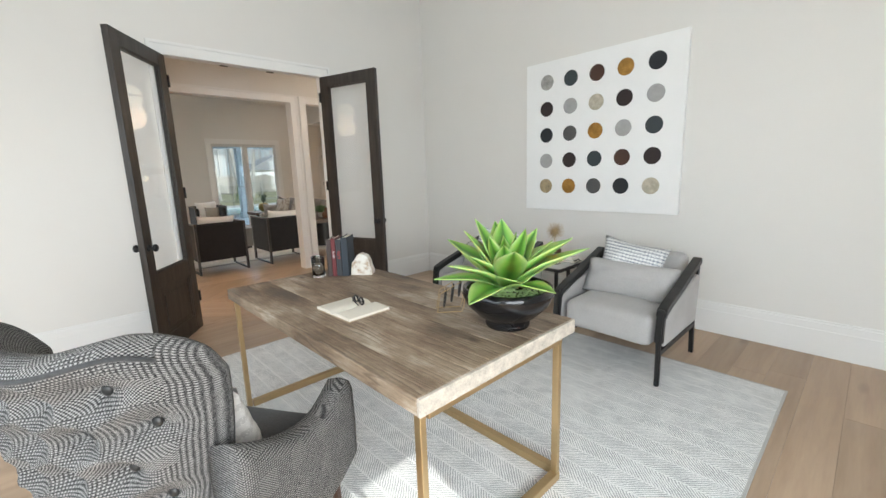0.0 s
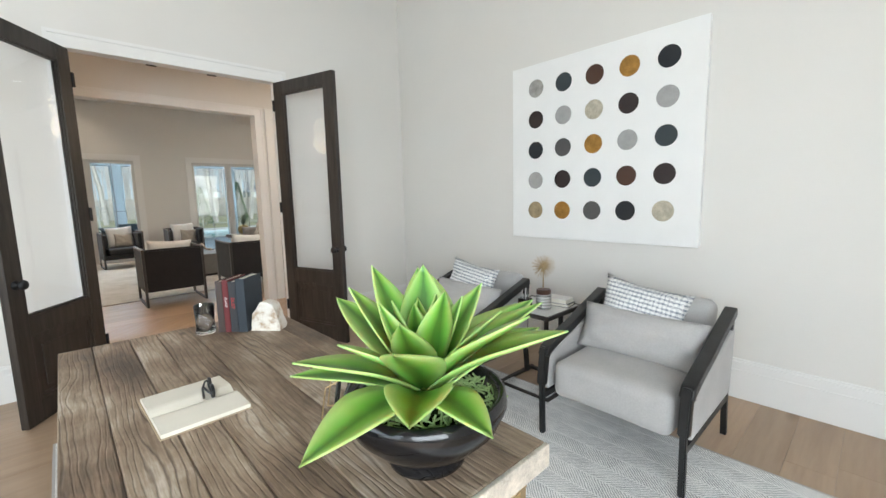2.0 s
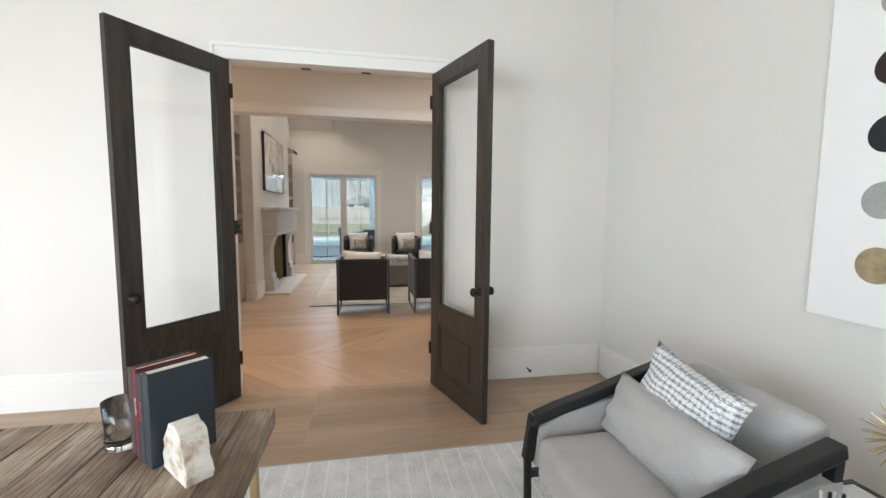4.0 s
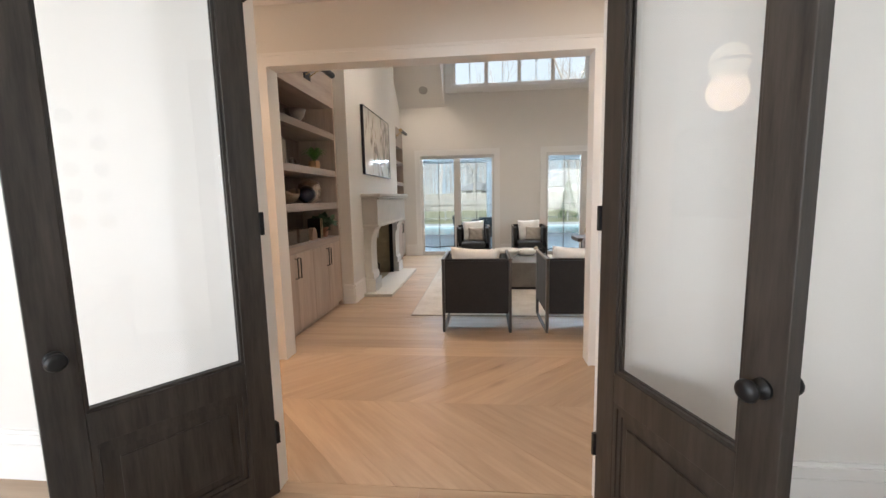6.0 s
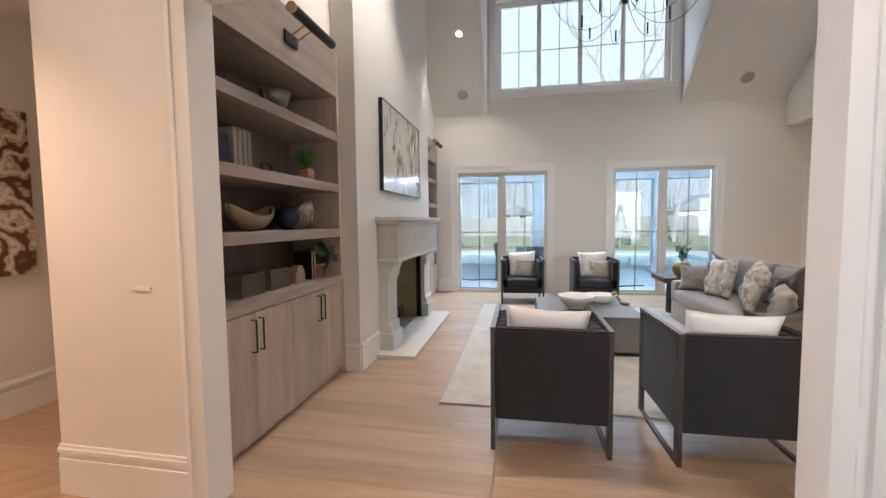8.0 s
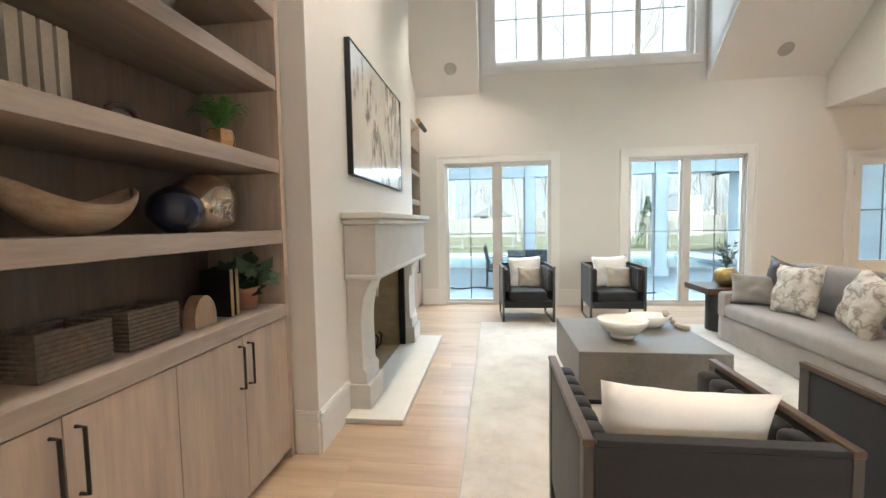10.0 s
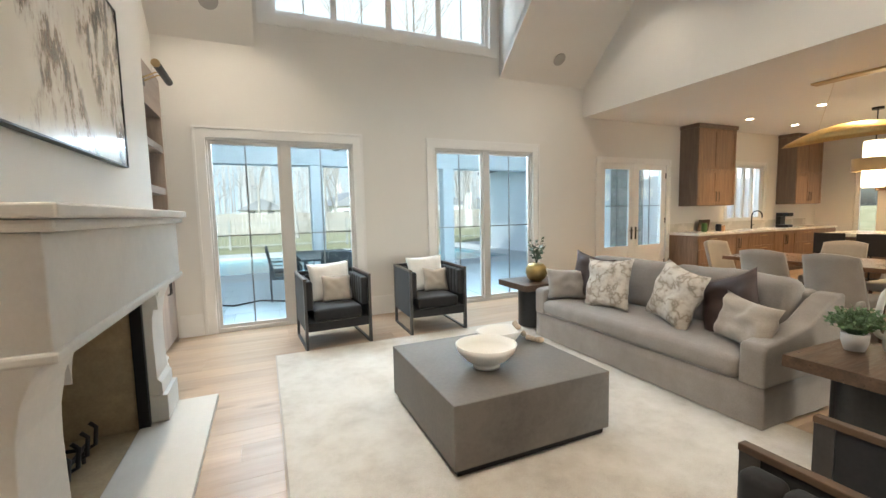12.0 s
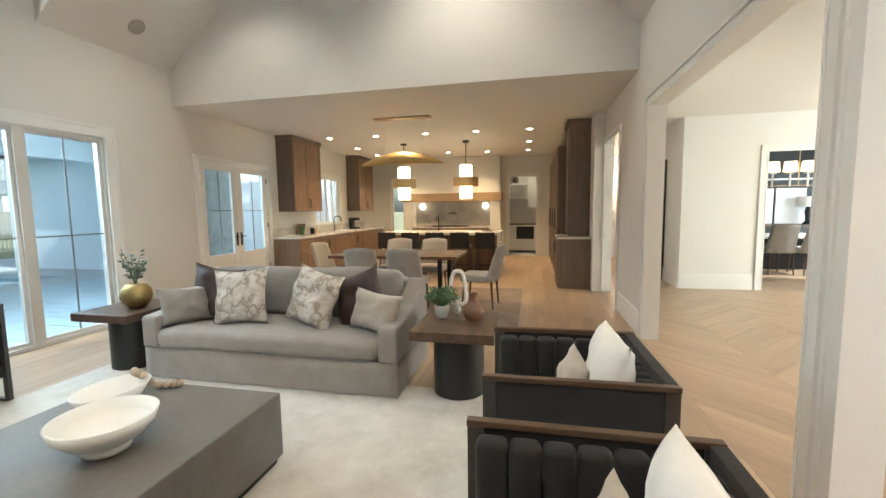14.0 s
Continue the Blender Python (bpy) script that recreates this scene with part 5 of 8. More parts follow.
# built-in shelves
def wall_unit(y0, y1, lamp_y):
    ob = thing("shelf_unit", "grey oak built-in shelves over a row of doors", "shelves", "built-in shelves", at=pose(0, 0, 0))
    xb, xf = -0.44, 0.05
    part("back_panel", boxes((xb, xb + 0.02, y0 + 0.04, y1 - 0.04, 0.92, 2.5)), M_SHELF_BACK, ob, "oak back panel, coloured dark for the shade of the recess")
    for a, b in ((y0, y0 + 0.04), (y1 - 0.04, y1)):
        part("side_panel", boxes((xb, xf, a, b, 0, 2.9)), M_UNIT, ob)
    part("plinth", boxes((xb, xf - 0.05, y0 + 0.04, y1 - 0.04, 0, 0.06)), M_UNIT, ob)
    part("carcass", boxes((xb, xf - 0.024, y0 + 0.04, y1 - 0.04, 0.06, 0.845)), M_UNIT, ob)
    part("counter", boxes((xb, xf + 0.004, y0 + 0.041, y1 - 0.041, 0.847, 0.917), bevel=0.003), M_SHELF, ob)
    for z in (1.34, 1.735, 2.19):
        part("shelf", boxes((xb + 0.021, xf - 0.004, y0 + 0.041, y1 - 0.041, z - 0.075, z), bevel=0.002), M_SHELF, ob)
    part("header", boxes((xb, xf + 0.002, y0 + 0.041, y1 - 0.041, 2.50, 2.9)), M_SHELF, ob)
    n = 4
    w = (y1 - y0 - 0.08) / n
    for i in range(n):
        a = y0 + 0.04 + i * w
        door = part("door", boxes((xf - 0.022, xf, a + 0.002, a + w - 0.002, 0.065, 0.843), bevel=0.002), M_UNIT, ob)
        hy = a + w - 0.035 if i % 2 == 0 else a + 0.035
        part("handle", tube([(xf, hy, 0.60), (xf + 0.03, hy, 0.60), (xf + 0.03, hy, 0.80), (xf, hy, 0.80)], 0.006, 8), M_BLACK, door, "black bar handle")
    lamp = thing("picture_light", "brass and black picture light over the shelves", "lamp", "picture lights", at=pose(xf + 0.004, lamp_y, 2.70))
    part("plate", boxes((0, 0.01, -0.10, 0.06, -0.05, 0.03), bevel=0.002), M_BLACK, lamp)
    for y in (-0.06, 0.03):
        part("arm", tube([(0.01, y, -0.01), (0.12, y, 0.05), (0.16, y, 0.06)], 0.006), M_BRASS, lamp)
    bm = tube([(0.17, -0.28, 0.065), (0.17, 0.28, 0.065)], 0.034, 16)
    part("shade", bm, M_BLACK, lamp, "black tube shade")
    part("end_cap", tube([(0.17, -0.296, 0.065), (0.17, -0.281, 0.065)], 0.036, 16), M_BRASS, lamp, "brass end cap")


wall_unit(6.20, 7.93, 7.18)
wall_unit(10.93, 12.36, 11.6)

# things on the shelves
S1, S2, S3, S0 = 2.1905, 1.7355, 1.3405, 0.9175
M_PEWTER = plain("pewter", (0.30, 0.28, 0.26, 1), 0.35, 0.9, vary=0.15)
ob = thing("pewter_bowl", "footed pewter bowl on the top shelf", "bowl", at=pose(-0.14, 7.24, S1))
part("bowl", lathe([(0.0, 0.0), (0.055, 0.0), (0.05, 0.012), (0.018, 0.03), (0.05, 0.05), (0.095, 0.10), (0.118, 0.175), (0.112, 0.175), (0.088, 0.104), (0.04, 0.06), (0.0, 0.055)], 32), M_PEWTER, ob, smooth=True)
part("handle", tube([(0.0, -0.115, 0.17), (0.0, -0.145, 0.18), (0.0, -0.13, 0.12), (0.0, -0.09, 0.09)], 0.005), M_PEWTER, ob, smooth=True)
for i in range(4):
    ob = thing("book", "cream-spined book standing on the shelf", "book", "shelf books", at=pose(-0.08, 6.69 + 0.046 * i, S2))
    part("cover", boxes((-0.17, 0.0, 0.0, 0.004, 0, 0.25), (-0.17, 0.0, 0.03, 0.034, 0, 0.25), (-0.004, 0.0, 0.004, 0.03, 0, 0.25)), M_SAND_CLOTH, ob)
    part("page_block", boxes((-0.165, -0.005, 0.004, 0.03, 0.004, 0.245)), M_PAPER, ob)
ob = thing("photo_frame", "small dark standing frame on the shelf", "frame", at=pose(-0.06, 6.58, S2, 0, -10, 0))
part("frame", boxes((-0.008, 0.008, -0.06, 0.06, 0, 0.2), bevel=0.004), M_BLACK, ob)
ob = thing("dark_knot_ornament", "dark wooden knot on the shelf", "ornament", at=pose(-0.12, 7.08, S2))
bm = bmesh.new()
add_tube(bm, [(0.0, 0.06 * math.cos(a * 0.4), 0.05 + 0.035 * math.sin(a * 0.4)) for a in range(17)], 0.014)
add_tube(bm, [(0.0, -0.05, 0.014), (0.0, -0.16, 0.014)], 0.013)
part("knot", bm, M_WALNUT, ob, smooth=True)


def leafy(name, label, at, pot_profile, pot_mat, leaf_mat, count, spread, height, size, seed, pot_label):
    """A potted plant of many small leaves on thin stems."""
    ob = thing(name, label, "plant", at=at)
    part("pot", lathe(pot_profile, 28), pot_mat, ob, pot_label, smooth=True)
    rnd = random.Random(seed)
    z0 = max(z for r, z in pot_profile) - 0.012
    stems, leaves = bmesh.new(), bmesh.new()
    for i in range(count):
        a, lean = rnd.uniform(0, 6.283), rnd.random() ** 0.7
        tip = Vector((math.cos(a) * spread * lean, math.sin(a) * spread * lean, z0 + height * (1 - 0.55 * lean * lean) * rnd.uniform(0.7, 1.05)))
        base = Vector((math.cos(a) * 0.012, math.sin(a) * 0.012, z0))
        mid = (base + tip) / 2 + Vector((0, 0, height * 0.12))
        add_tube(stems, [base, mid, tip], 0.0016, 4)
        for k in range(6):
            p = base.lerp(mid, k / 3) if k < 3 else mid.lerp(tip, (k - 2) / 3)
            d = Vector((rnd.uniform(-1, 1), rnd.uniform(-1, 1), rnd.uniform(-0.2, 0.9))).normalized()
            s = d.orthogonal().normalized()
            q = size * rnd.uniform(0.7, 1.2)
            vs = [leaves.verts.new(p + o) for o in (Vector((0, 0, 0)), d * q * 0.5 + s * q * 0.32, d * q, d * q * 0.5 - s * q * 0.32)]
            leaves.faces.new(vs)
    tagged(part("stem", stems, leaf_mat, ob), kind="stuff")
    part("foliage", leaves, leaf_mat, ob, "small green leaves")
    return ob


M_GREEN = plain("plant_green", (0.045, 0.12, 0.03, 1), 0.5, vary=0.4, scale=30)
M_DARK_GREEN = plain("dark_succulent_leaf", (0.02, 0.05, 0.022, 1), 0.4, vary=0.4, scale=30)
M_HERB = plain("herb_green", (0.10, 0.17, 0.075, 1), 0.6, vary=0.4, scale=30)
M_GREY_GREEN = plain("grey_green_leaf", (0.075, 0.11, 0.075, 1), 0.6, vary=0.3, scale=30)
M_COPPER = plain("copper_glaze", (0.68, 0.42, 0.24, 1), 0.3, 0.8, vary=0.3)
M_TERRACOTTA = plain("terracotta", (0.42, 0.20, 0.13, 1), 0.8, vary=0.12)
POT = [(0.0, 0.0), (0.045, 0.0), (0.056, 0.09), (0.052, 0.09), (0.044, 0.08), (0.0, 0.078)]


def fern(at):
    ob = thing("potted_fern", "bright green fern in a faceted copper pot on the shelf", "plant", at=at)
    part("pot", lathe([(0.0, 0.0), (0.058, 0.0), (0.072, 0.05), (0.062, 0.105), (0.056, 0.105), (0.06, 0.06), (0.0, 0.05)], 7), M_COPPER, ob, "faceted copper pot")
    rnd = random.Random(2)
    stems, leaves = bmesh.new(), bmesh.new()
    for i in range(44):
        a, reach, rise = rnd.uniform(0, 6.283), rnd.uniform(0.07, 0.17), rnd.uniform(0.09, 0.17)
        pts = [Vector((math.cos(a) * reach * t, math.sin(a) * reach * t, 0.095 + rise * math.sin(t * 2.3))) for t in (0, 0.25, 0.5, 0.75, 1.0)]
        add_tube(stems, pts, 0.0014, 4)
        for k in range(15):
            f = 0.15 + 0.85 * k / 14 * 0.999
            q = int(f * 4)
            p = pts[q].lerp(pts[q + 1], f * 4 - q)
            d = (pts[q + 1] - pts[q]).normalized()
            side = d.cross(Vector((0, 0, 1))).normalized()
            size = 0.030 * (1.15 - f)
            for s in (-1, 1):
                tip = p + side * s * size + d * size * 0.5
                leaves.faces.new([leaves.verts.new(v) for v in (p, p + side * s * size * 0.5 + d * size * 0.55, tip, p + side * s * size * 0.5)])
    tagged(part("stem", stems, M_FERN, ob), kind="stuff")
    part("foliage", leaves, M_FERN, ob, "feathery green fronds")


M_FERN = plain("fern_green", (0.09, 0.22, 0.04, 1), 0.55, vary=0.4, scale=30)
fern(pose(-0.10, 7.60, S2))
leafy("potted_succulent", "dark succulent in a terracotta pot on the counter", pose(-0.10, 7.75, S0), [(0.0, 0.0), (0.05, 0.0), (0.066, 0.09), (0.072, 0.09), (0.072, 0.12), (0.064, 0.12), (0.058, 0.105), (0.0, 0.10)], M_TERRACOTTA, M_DARK_GREEN, 26, 0.12, 0.15, 0.09, 5, "terracotta pot")
ob = thing("wooden_boat_bowl", "carved pale wooden dough bowl on the shelf", "bowl", at=pose(-0.12, 6.88, S3))
verts, faces = [], []
for i in range(17):
    f = 2 * i / 16 - 1
    w = 0.10 * (1 - f * f) ** 0.6 + 0.012
    rise = 0.075 * abs(f) ** 2.2
    for k in range(9):
        a = math.pi * k / 8
        verts.append((w * math.cos(a), 0.22 * f, 0.10 - 0.10 * math.sin(a) * (1 - 0.45 * f * f) + rise))
for i in range(16):
    for k in range(8):
        q = i * 9 + k
        faces.append((q, q + 1, q + 10, q + 9))
part("bowl", from_faces(verts, faces), wood("pale_dough_wood", (0.30, 0.20, 0.12, 1), (0.52, 0.40, 0.28, 1), 0.6, "y", 2), ob, smooth=True)
ob.children[0].modifiers.new("thick", "SOLIDIFY").thickness = 0.012
for y, mat, label, r in ((7.25, plain("navy_glaze", (0.012, 0.016, 0.035, 1), 0.12), "round dark blue vase on the shelf", 0.105), (7.525, plain("silver_bronze", (0.50, 0.42, 0.34, 1), 0.14, 0.95, vary=0.3), "dented polished silver-gold vase on the shelf", 0.15)):
    ob = thing("round_vase", label, "vase", at=pose(-0.07 if r < 0.12 else -0.15, y, S3))
    prof = [(0.0, 0.0), (0.04, 0.0)] + [(r * math.sin(a) * 1.0, r * 0.92 - r * 0.92 * math.cos(a)) for a in [0.5 + 0.2 * k for k in range(12)]] + [(0.03, r * 1.86), (0.026, r * 1.84), (0.0, r * 1.6)]
    body = lathe(prof, 36)
    if r > 0.12:
        for v in body.verts:
            if v.co.z > 0.02:
                v.co += Vector((v.co.x, v.co.y, 0)) * 0.34 * noise.noise(v.co * 11 + Vector((2.0, 0.0, 5.0)))
    part("body", body, mat, ob, smooth=True)
for y in (6.80, 7.10):
    ob = thing("woven_basket", "dark woven basket on the counter", "basket", "baskets", at=pose(-0.15, y, S0))
    bm = bmesh.new()
    for k in range(9):
        z = 0.008 + k * 0.016
        add_tube(bm, [(-0.09, -0.115, z), (0.09, -0.115, z), (0.09, 0.115, z), (-0.09, 0.115, z), (-0.09, -0.115, z)], 0.0085, 6)
    part("rim", bm, plain("grey_brown_wicker", (0.13, 0.105, 0.085, 1), 0.8, vary=0.4, scale=40, grain=200, bump=0.5), ob)
    part("base", boxes((-0.085, 0.085, -0.11, 0.11, 0, 0.01)), M_WALNUT, ob)
ob = thing("arch_bookend", "wooden arch bookend on the counter", "bookend", at=pose(-0.05, 7.30, S0))
part("arch", prism([(0.0, 0.0)] + [(0.07 - 0.07 * math.cos(math.pi * k / 14), 0.11 * math.sin(math.pi * k / 14) + 0.03 * (0 < k < 14)) for k in range(15)], "x", -0.06, 0.0), wood("arch_wood", (0.32, 0.21, 0.13, 1), (0.50, 0.36, 0.25, 1), 0.5, "z", 2), ob)
for i in range(2):
    ob = thing("book", "black book with a gold spine standing on the counter", "book", "counter books", at=pose(-0.05, 7.545 + 0.042 * i, S0))
    part("cover", boxes((-0.16, 0.0, 0.0, 0.004, 0, 0.235), (-0.16, 0.0, 0.026, 0.03, 0, 0.235)), M_BLACK, ob)
    part("spine", boxes((-0.004, 0.001, 0.004, 0.026, 0, 0.235), bevel=0.001), M_BRASS, ob, "gold spine")
    part("page_block", boxes((-0.155, -0.005, 0.004, 0.026, 0.004, 0.23)), M_PAPER, ob)

# fireplace
fp = thing("fireplace", "pale cast-stone fireplace with curved brackets", "fireplace", at=pose(0.2015, 9.44, 0))
part("shelf", joined(boxes((0, 0.285, -1.05, 1.05, 1.405, 1.45), bevel=0.008), boxes((0, 0.265, -1.03, 1.03, 1.365, 1.404), bevel=0.014)), M_PLASTER, fp, "moulded mantel shelf")
part("frieze", joined(boxes((0, 0.225, -1.0, 1.0, 0.985, 1.364), bevel=0.006), boxes((0, 0.24, -1.015, 1.015, 0.975, 1.012), bevel=0.010)), M_PLASTER, fp, "deep flat frieze with a moulded lower edge")
for s in (-1, 1):
    curve = [(s * 0.70, 0.974), (s * 0.664, 0.80)] + [(s * (0.664 - 0.15 * (1 - math.cos(k * math.pi / 12))), 0.80 + 0.174 * math.sin(k * math.pi / 12)) for k in range(1, 7)]
    part("spandrel", prism(curve, "x", 0.062, 0.14), M_PLASTER, fp, "curved corner under the frieze")
for s in (-1, 1):
    out = [(0, 0.0), (0.15, 0.0), (0.15, 0.04), (0.13, 0.05), (0.13, 0.30), (0.105, 0.33), (0.10, 0.62), (0.105, 0.74), (0.125, 0.85), (0.16, 0.93), (0.20, 0.985), (0.215, 1.03), (0, 1.03)]
    y = s * 0.82
    part("leg", prism(out, "y", y - 0.155, y + 0.155, bevel=0.004), M_PLASTER, fp, "curved bracket leg")
    part("plinth", boxes((0.0, 0.158, y - 0.17, y + 0.17, 0.041, 0.22), bevel=0.006), M_PLASTER, fp)
part("hearth", boxes((0, 0.42, -1.12, 0.985, 0.0, 0.04), bevel=0.006), plain("hearth_stone", (0.58, 0.55, 0.50, 1), 0.55, vary=0.05), fp, "pale stone hearth slab")
M_FIREBRICK = plain("firebrick", (0.34, 0.27, 0.17, 1), 0.85, vary=0.2, scale=12, grain=60, bump=0.4)
for name, row in (("firebox_back", (-0.62, -0.60, -0.645, 0.645, 0.0, 0.95)), ("firebox_side", (-0.60, -0.004, -0.643, -0.62, 0.0, 0.95)), ("firebox_side", (-0.60, -0.004, 0.62, 0.643, 0.0, 0.95)), ("firebox_floor", (-0.60, -0.002, -0.62, 0.62, 0.0, 0.03)), ("firebox_top", (-0.60, -0.004, -0.62, 0.62, 0.93, 0.948))):
    part(name, boxes(row), M_FIREBRICK, fp, "tan firebrick lining")
part("metal_surround", boxes((-0.003, 0.06, -0.64, -0.60, 0.03, 0.975), (-0.003, 0.06, 0.60, 0.64, 0.03, 0.975), (-0.003, 0.06, -0.60, 0.60, 0.93, 0.975)), M_BLACK, fp, "black metal surround")
grate = thing("fire_grate", "black iron grate with curved dogs in the firebox", "grate", at=pose(-0.05, 9.44, 0.03))
for k in range(6):
    y = -0.30 + 0.12 * k
    part("bar", tube([(-0.20, y, 0.10), (0.08, y, 0.08), (0.12, y, 0.10), (0.13, y, 0.20), (0.10, y, 0.23)], 0.011, 8), M_BLACK, grate, smooth=True)
for x in (-0.15, 0.06):
    part("rail", tube([(x, -0.34, 0.085), (x, 0.34, 0.085)], 0.011), M_BLACK, grate)
    for y in (-0.3, 0.3):
        part("foot", tube([(x, y, 0.085), (x, y, 0.0)], 0.010), M_BLACK, grate)


def abstract(name):
    n = Nodes(name)
    m = n.mapping((1, 1.0, 0.55), 0)
    a = n.noise(2.4, 6.0, 0.62, m)
    sep = n.node("ShaderNodeSeparateXYZ")
    n.link(n.coord.outputs["Object"], sep.inputs[0])
    tilt = n.math("ADD", n.math("MULTIPLY", sep.outputs["Y"], 0.55), n.math("MULTIPLY", sep.outputs["Z"], -0.35))
    mask = n.ramp(n.math("ADD", a, n.math("MULTIPLY", tilt, 0.18)), [(0.47, (0, 0, 0)), (0.56, (1, 1, 1))])
    b = n.noise(7.0, 7.0, 0.7, n.mapping((1, 2.0, 0.8), 0))
    marks = n.ramp(b, [(0.40, (0.02, 0.018, 0.017, 1)), (0.46, (0.25, 0.20, 0.16, 1)), (0.52, (0.60, 0.56, 0.50, 1)), (0.72, (0.74, 0.72, 0.68, 1))])
    ground = n.ramp(n.noise(1.6, 3.0), [(0.35, (0.60, 0.56, 0.48, 1)), (0.65, (0.70, 0.68, 0.63, 1))])
    return n.set(n.mix(mask, ground, marks), 0.25, Coat_Weight=0.6, Coat_Roughness=0.08)


art = thing("abstract_painting", "abstract cream painting with black strokes in a thin black frame", "painting", at=pose(0.2015, 9.36, 2.21))
part("picture", boxes((0, 0.036, -0.778, 0.778, -0.472, 0.472)), abstract("abstract_paint"), art)
part("frame", boxes((0, 0.042, -0.792, -0.779, -0.482, 0.482), (0, 0.042, 0.779, 0.792, -0.482, 0.482), (0, 0.042, -0.779, 0.779, 0.473, 0.482), (0, 0.042, -0.779, 0.779, -0.482, -0.473)), M_BLACK, art, "thin black frame")


# square-framed lounge chairs
def lounge_chair(at):
    ob = thing("lounge_chair", "black velvet box chair with a dark sled frame", "armchair", "lounge chairs", at=at)
    w, d, h = 0.35, 0.36, 0.735
    for s in (-1, 1):
        x = s * (w - 0.013)
        bm = boxes((x - 0.013, x + 0.013, -d, -d + 0.05, 0.0, h), (x - 0.013, x + 0.013, d - 0.05, d, 0.0, h), (x - 0.013, x + 0.013, -d + 0.05, d - 0.05, 0.0, 0.022))
        part("side_frame", bm, M_CHAIR_FRAME, ob, "dark sled frame")
        part("arm_cap", boxes((x - 0.016, x + 0.016, -d - 0.003, d + 0.003, h + 0.001, h + 0.022), bevel=0.003), M_BRONZE_WOOD, ob, "brown wooden arm cap")
        part("side_panel", boxes((x - 0.009, x + 0.009, -d + 0.051, d - 0.051, 0.20, h - 0.002)), M_LEATHER, ob)
        n = 6
        step = (2 * d - 0.13) / n
        for i in range(n):
            y0 = -d + 0.10 + i * step
            xa, xb = sorted((s * (w - 0.024), s * (w - 0.095)))
            part("arm_channel", boxes((xa, xb, y0 + 0.001, y0 + step - 0.001, 0.42, h - 0.012), bevel=0.022, segs=3), M_LEATHER, ob, smooth=True)
    part("back_frame", boxes((-w + 0.03, w - 0.03, -d, -d + 0.04, 0.20, h)), M_LEATHER, ob)
    part("back_cap", boxes((-w + 0.035, w - 0.035, -d - 0.002, -d + 0.045, h + 0.002, h + 0.02), bevel=0.003), M_LEATHER, ob)
    for i in range(7):
        x0 = -w + 0.10 + i * (2 * w - 0.20) / 7
        part("back_channel", boxes((x0 + 0.001, x0 + (2 * w - 0.20) / 7 - 0.001, -d + 0.041, -d + 0.12, 0.42, h - 0.012), bevel=0.022, segs=3), M_LEATHER, ob, smooth=True)
    part("seat_base", boxes((-w + 0.03, w - 0.03, -d + 0.042, d - 0.002, 0.20, 0.29), bevel=0.008), M_LEATHER, ob)
    part("seat", moved(soft_block(2 * w - 0.20, 2 * d - 0.14, 0.13, 0.02, 0.03, 6), pose(0, 0.055, 0.292)), M_LEATHER, ob, "velvet seat cushion", smooth=True)
    return ob


def seat_cushions(at, small_x, wide=False):
    c = thing("cushion", "white cushion standing on the lounge chair", "cushion", "white cushions", at=at @ pose(-0.02, -0.16, 0.63, 12, 3, 0))
    part("cover", pillow(0.52 if wide else 0.48, 0.46, 0.16, int(small_x * 100) % 9, pinch=0.08), M_WHITE_CLOTH, c, smooth=True)
    c = thing("cushion", "small taupe cushion on the lounge chair", "cushion", "taupe cushions", at=at @ pose(small_x, -0.02, 0.57, 16, -3, 4))
    part("cover", pillow(0.34, 0.30, 0.10, 4, pinch=0.08), M_SAND_CLOTH, c, smooth=True)


for m, sx, wide in ((pose(1.836, 7.19, 0.0), 0.05, True), (pose(2.868, 7.19, 0.0, 0, 0, 1), 0.05, True), (pose(1.68, 11.60, 0.0, 0, 0, 183), -0.06, False), (pose(2.86, 11.60, 0.0, 0, 0, 178), -0.10, False)):
    lounge_chair(m)
    seat_cushions(m, sx, wide)

# coffee table and bowls
ob = thing("coffee_table", "square grey concrete coffee table on a recessed base", "table", at=pose(2.375, 9.26, 0.011))
part("block", boxes((-0.525, 0.525, -0.54, 0.54, 0.042, 0.40), bevel=0.006), M_CONCRETE, ob)
part("base", boxes((-0.50, 0.50, -0.515, 0.515, 0.0, 0.041)), M_BLACK, ob, "dark recessed base")
CT = 0.4115
BOWL = [(0.0, 0.0), (0.075, 0.0), (0.078, 0.02), (0.07, 0.026), (0.115, 0.055), (0.158, 0.105), (0.172, 0.152), (0.164, 0.154), (0.148, 0.11), (0.105, 0.065), (0.0, 0.05)]
ob = thing("footed_bowl", "large white footed bowl on the coffee table", "bowl", at=pose(2.272, 9.13, CT) @ Matrix.Diagonal((1.14, 1.14, 0.98, 1)))
part("bowl", lathe(BOWL, 48), M_WHITE_CERAMIC, ob, smooth=True)
ob = thing("low_bowl", "low white bowl behind the large one", "bowl", at=pose(2.60, 9.50, CT))
part("bowl", moved(lathe([(0.0, 0.0), (0.08, 0.0), (0.12, 0.03), (0.165, 0.10), (0.158, 0.103), (0.112, 0.042), (0.0, 0.03)], 40), Matrix.Diagonal((1.15, 0.85, 1, 1))), M_WHITE_CERAMIC, ob, smooth=True)
M_BEAD = wood("bead_wood", (0.42, 0.32, 0.22, 1), (0.58, 0.47, 0.35, 1), 0.6, "x", 3)
ob = thing("bead_chain", "pale wooden beads hanging over the low bowl", "ornament", at=pose(2.60, 9.50, CT))
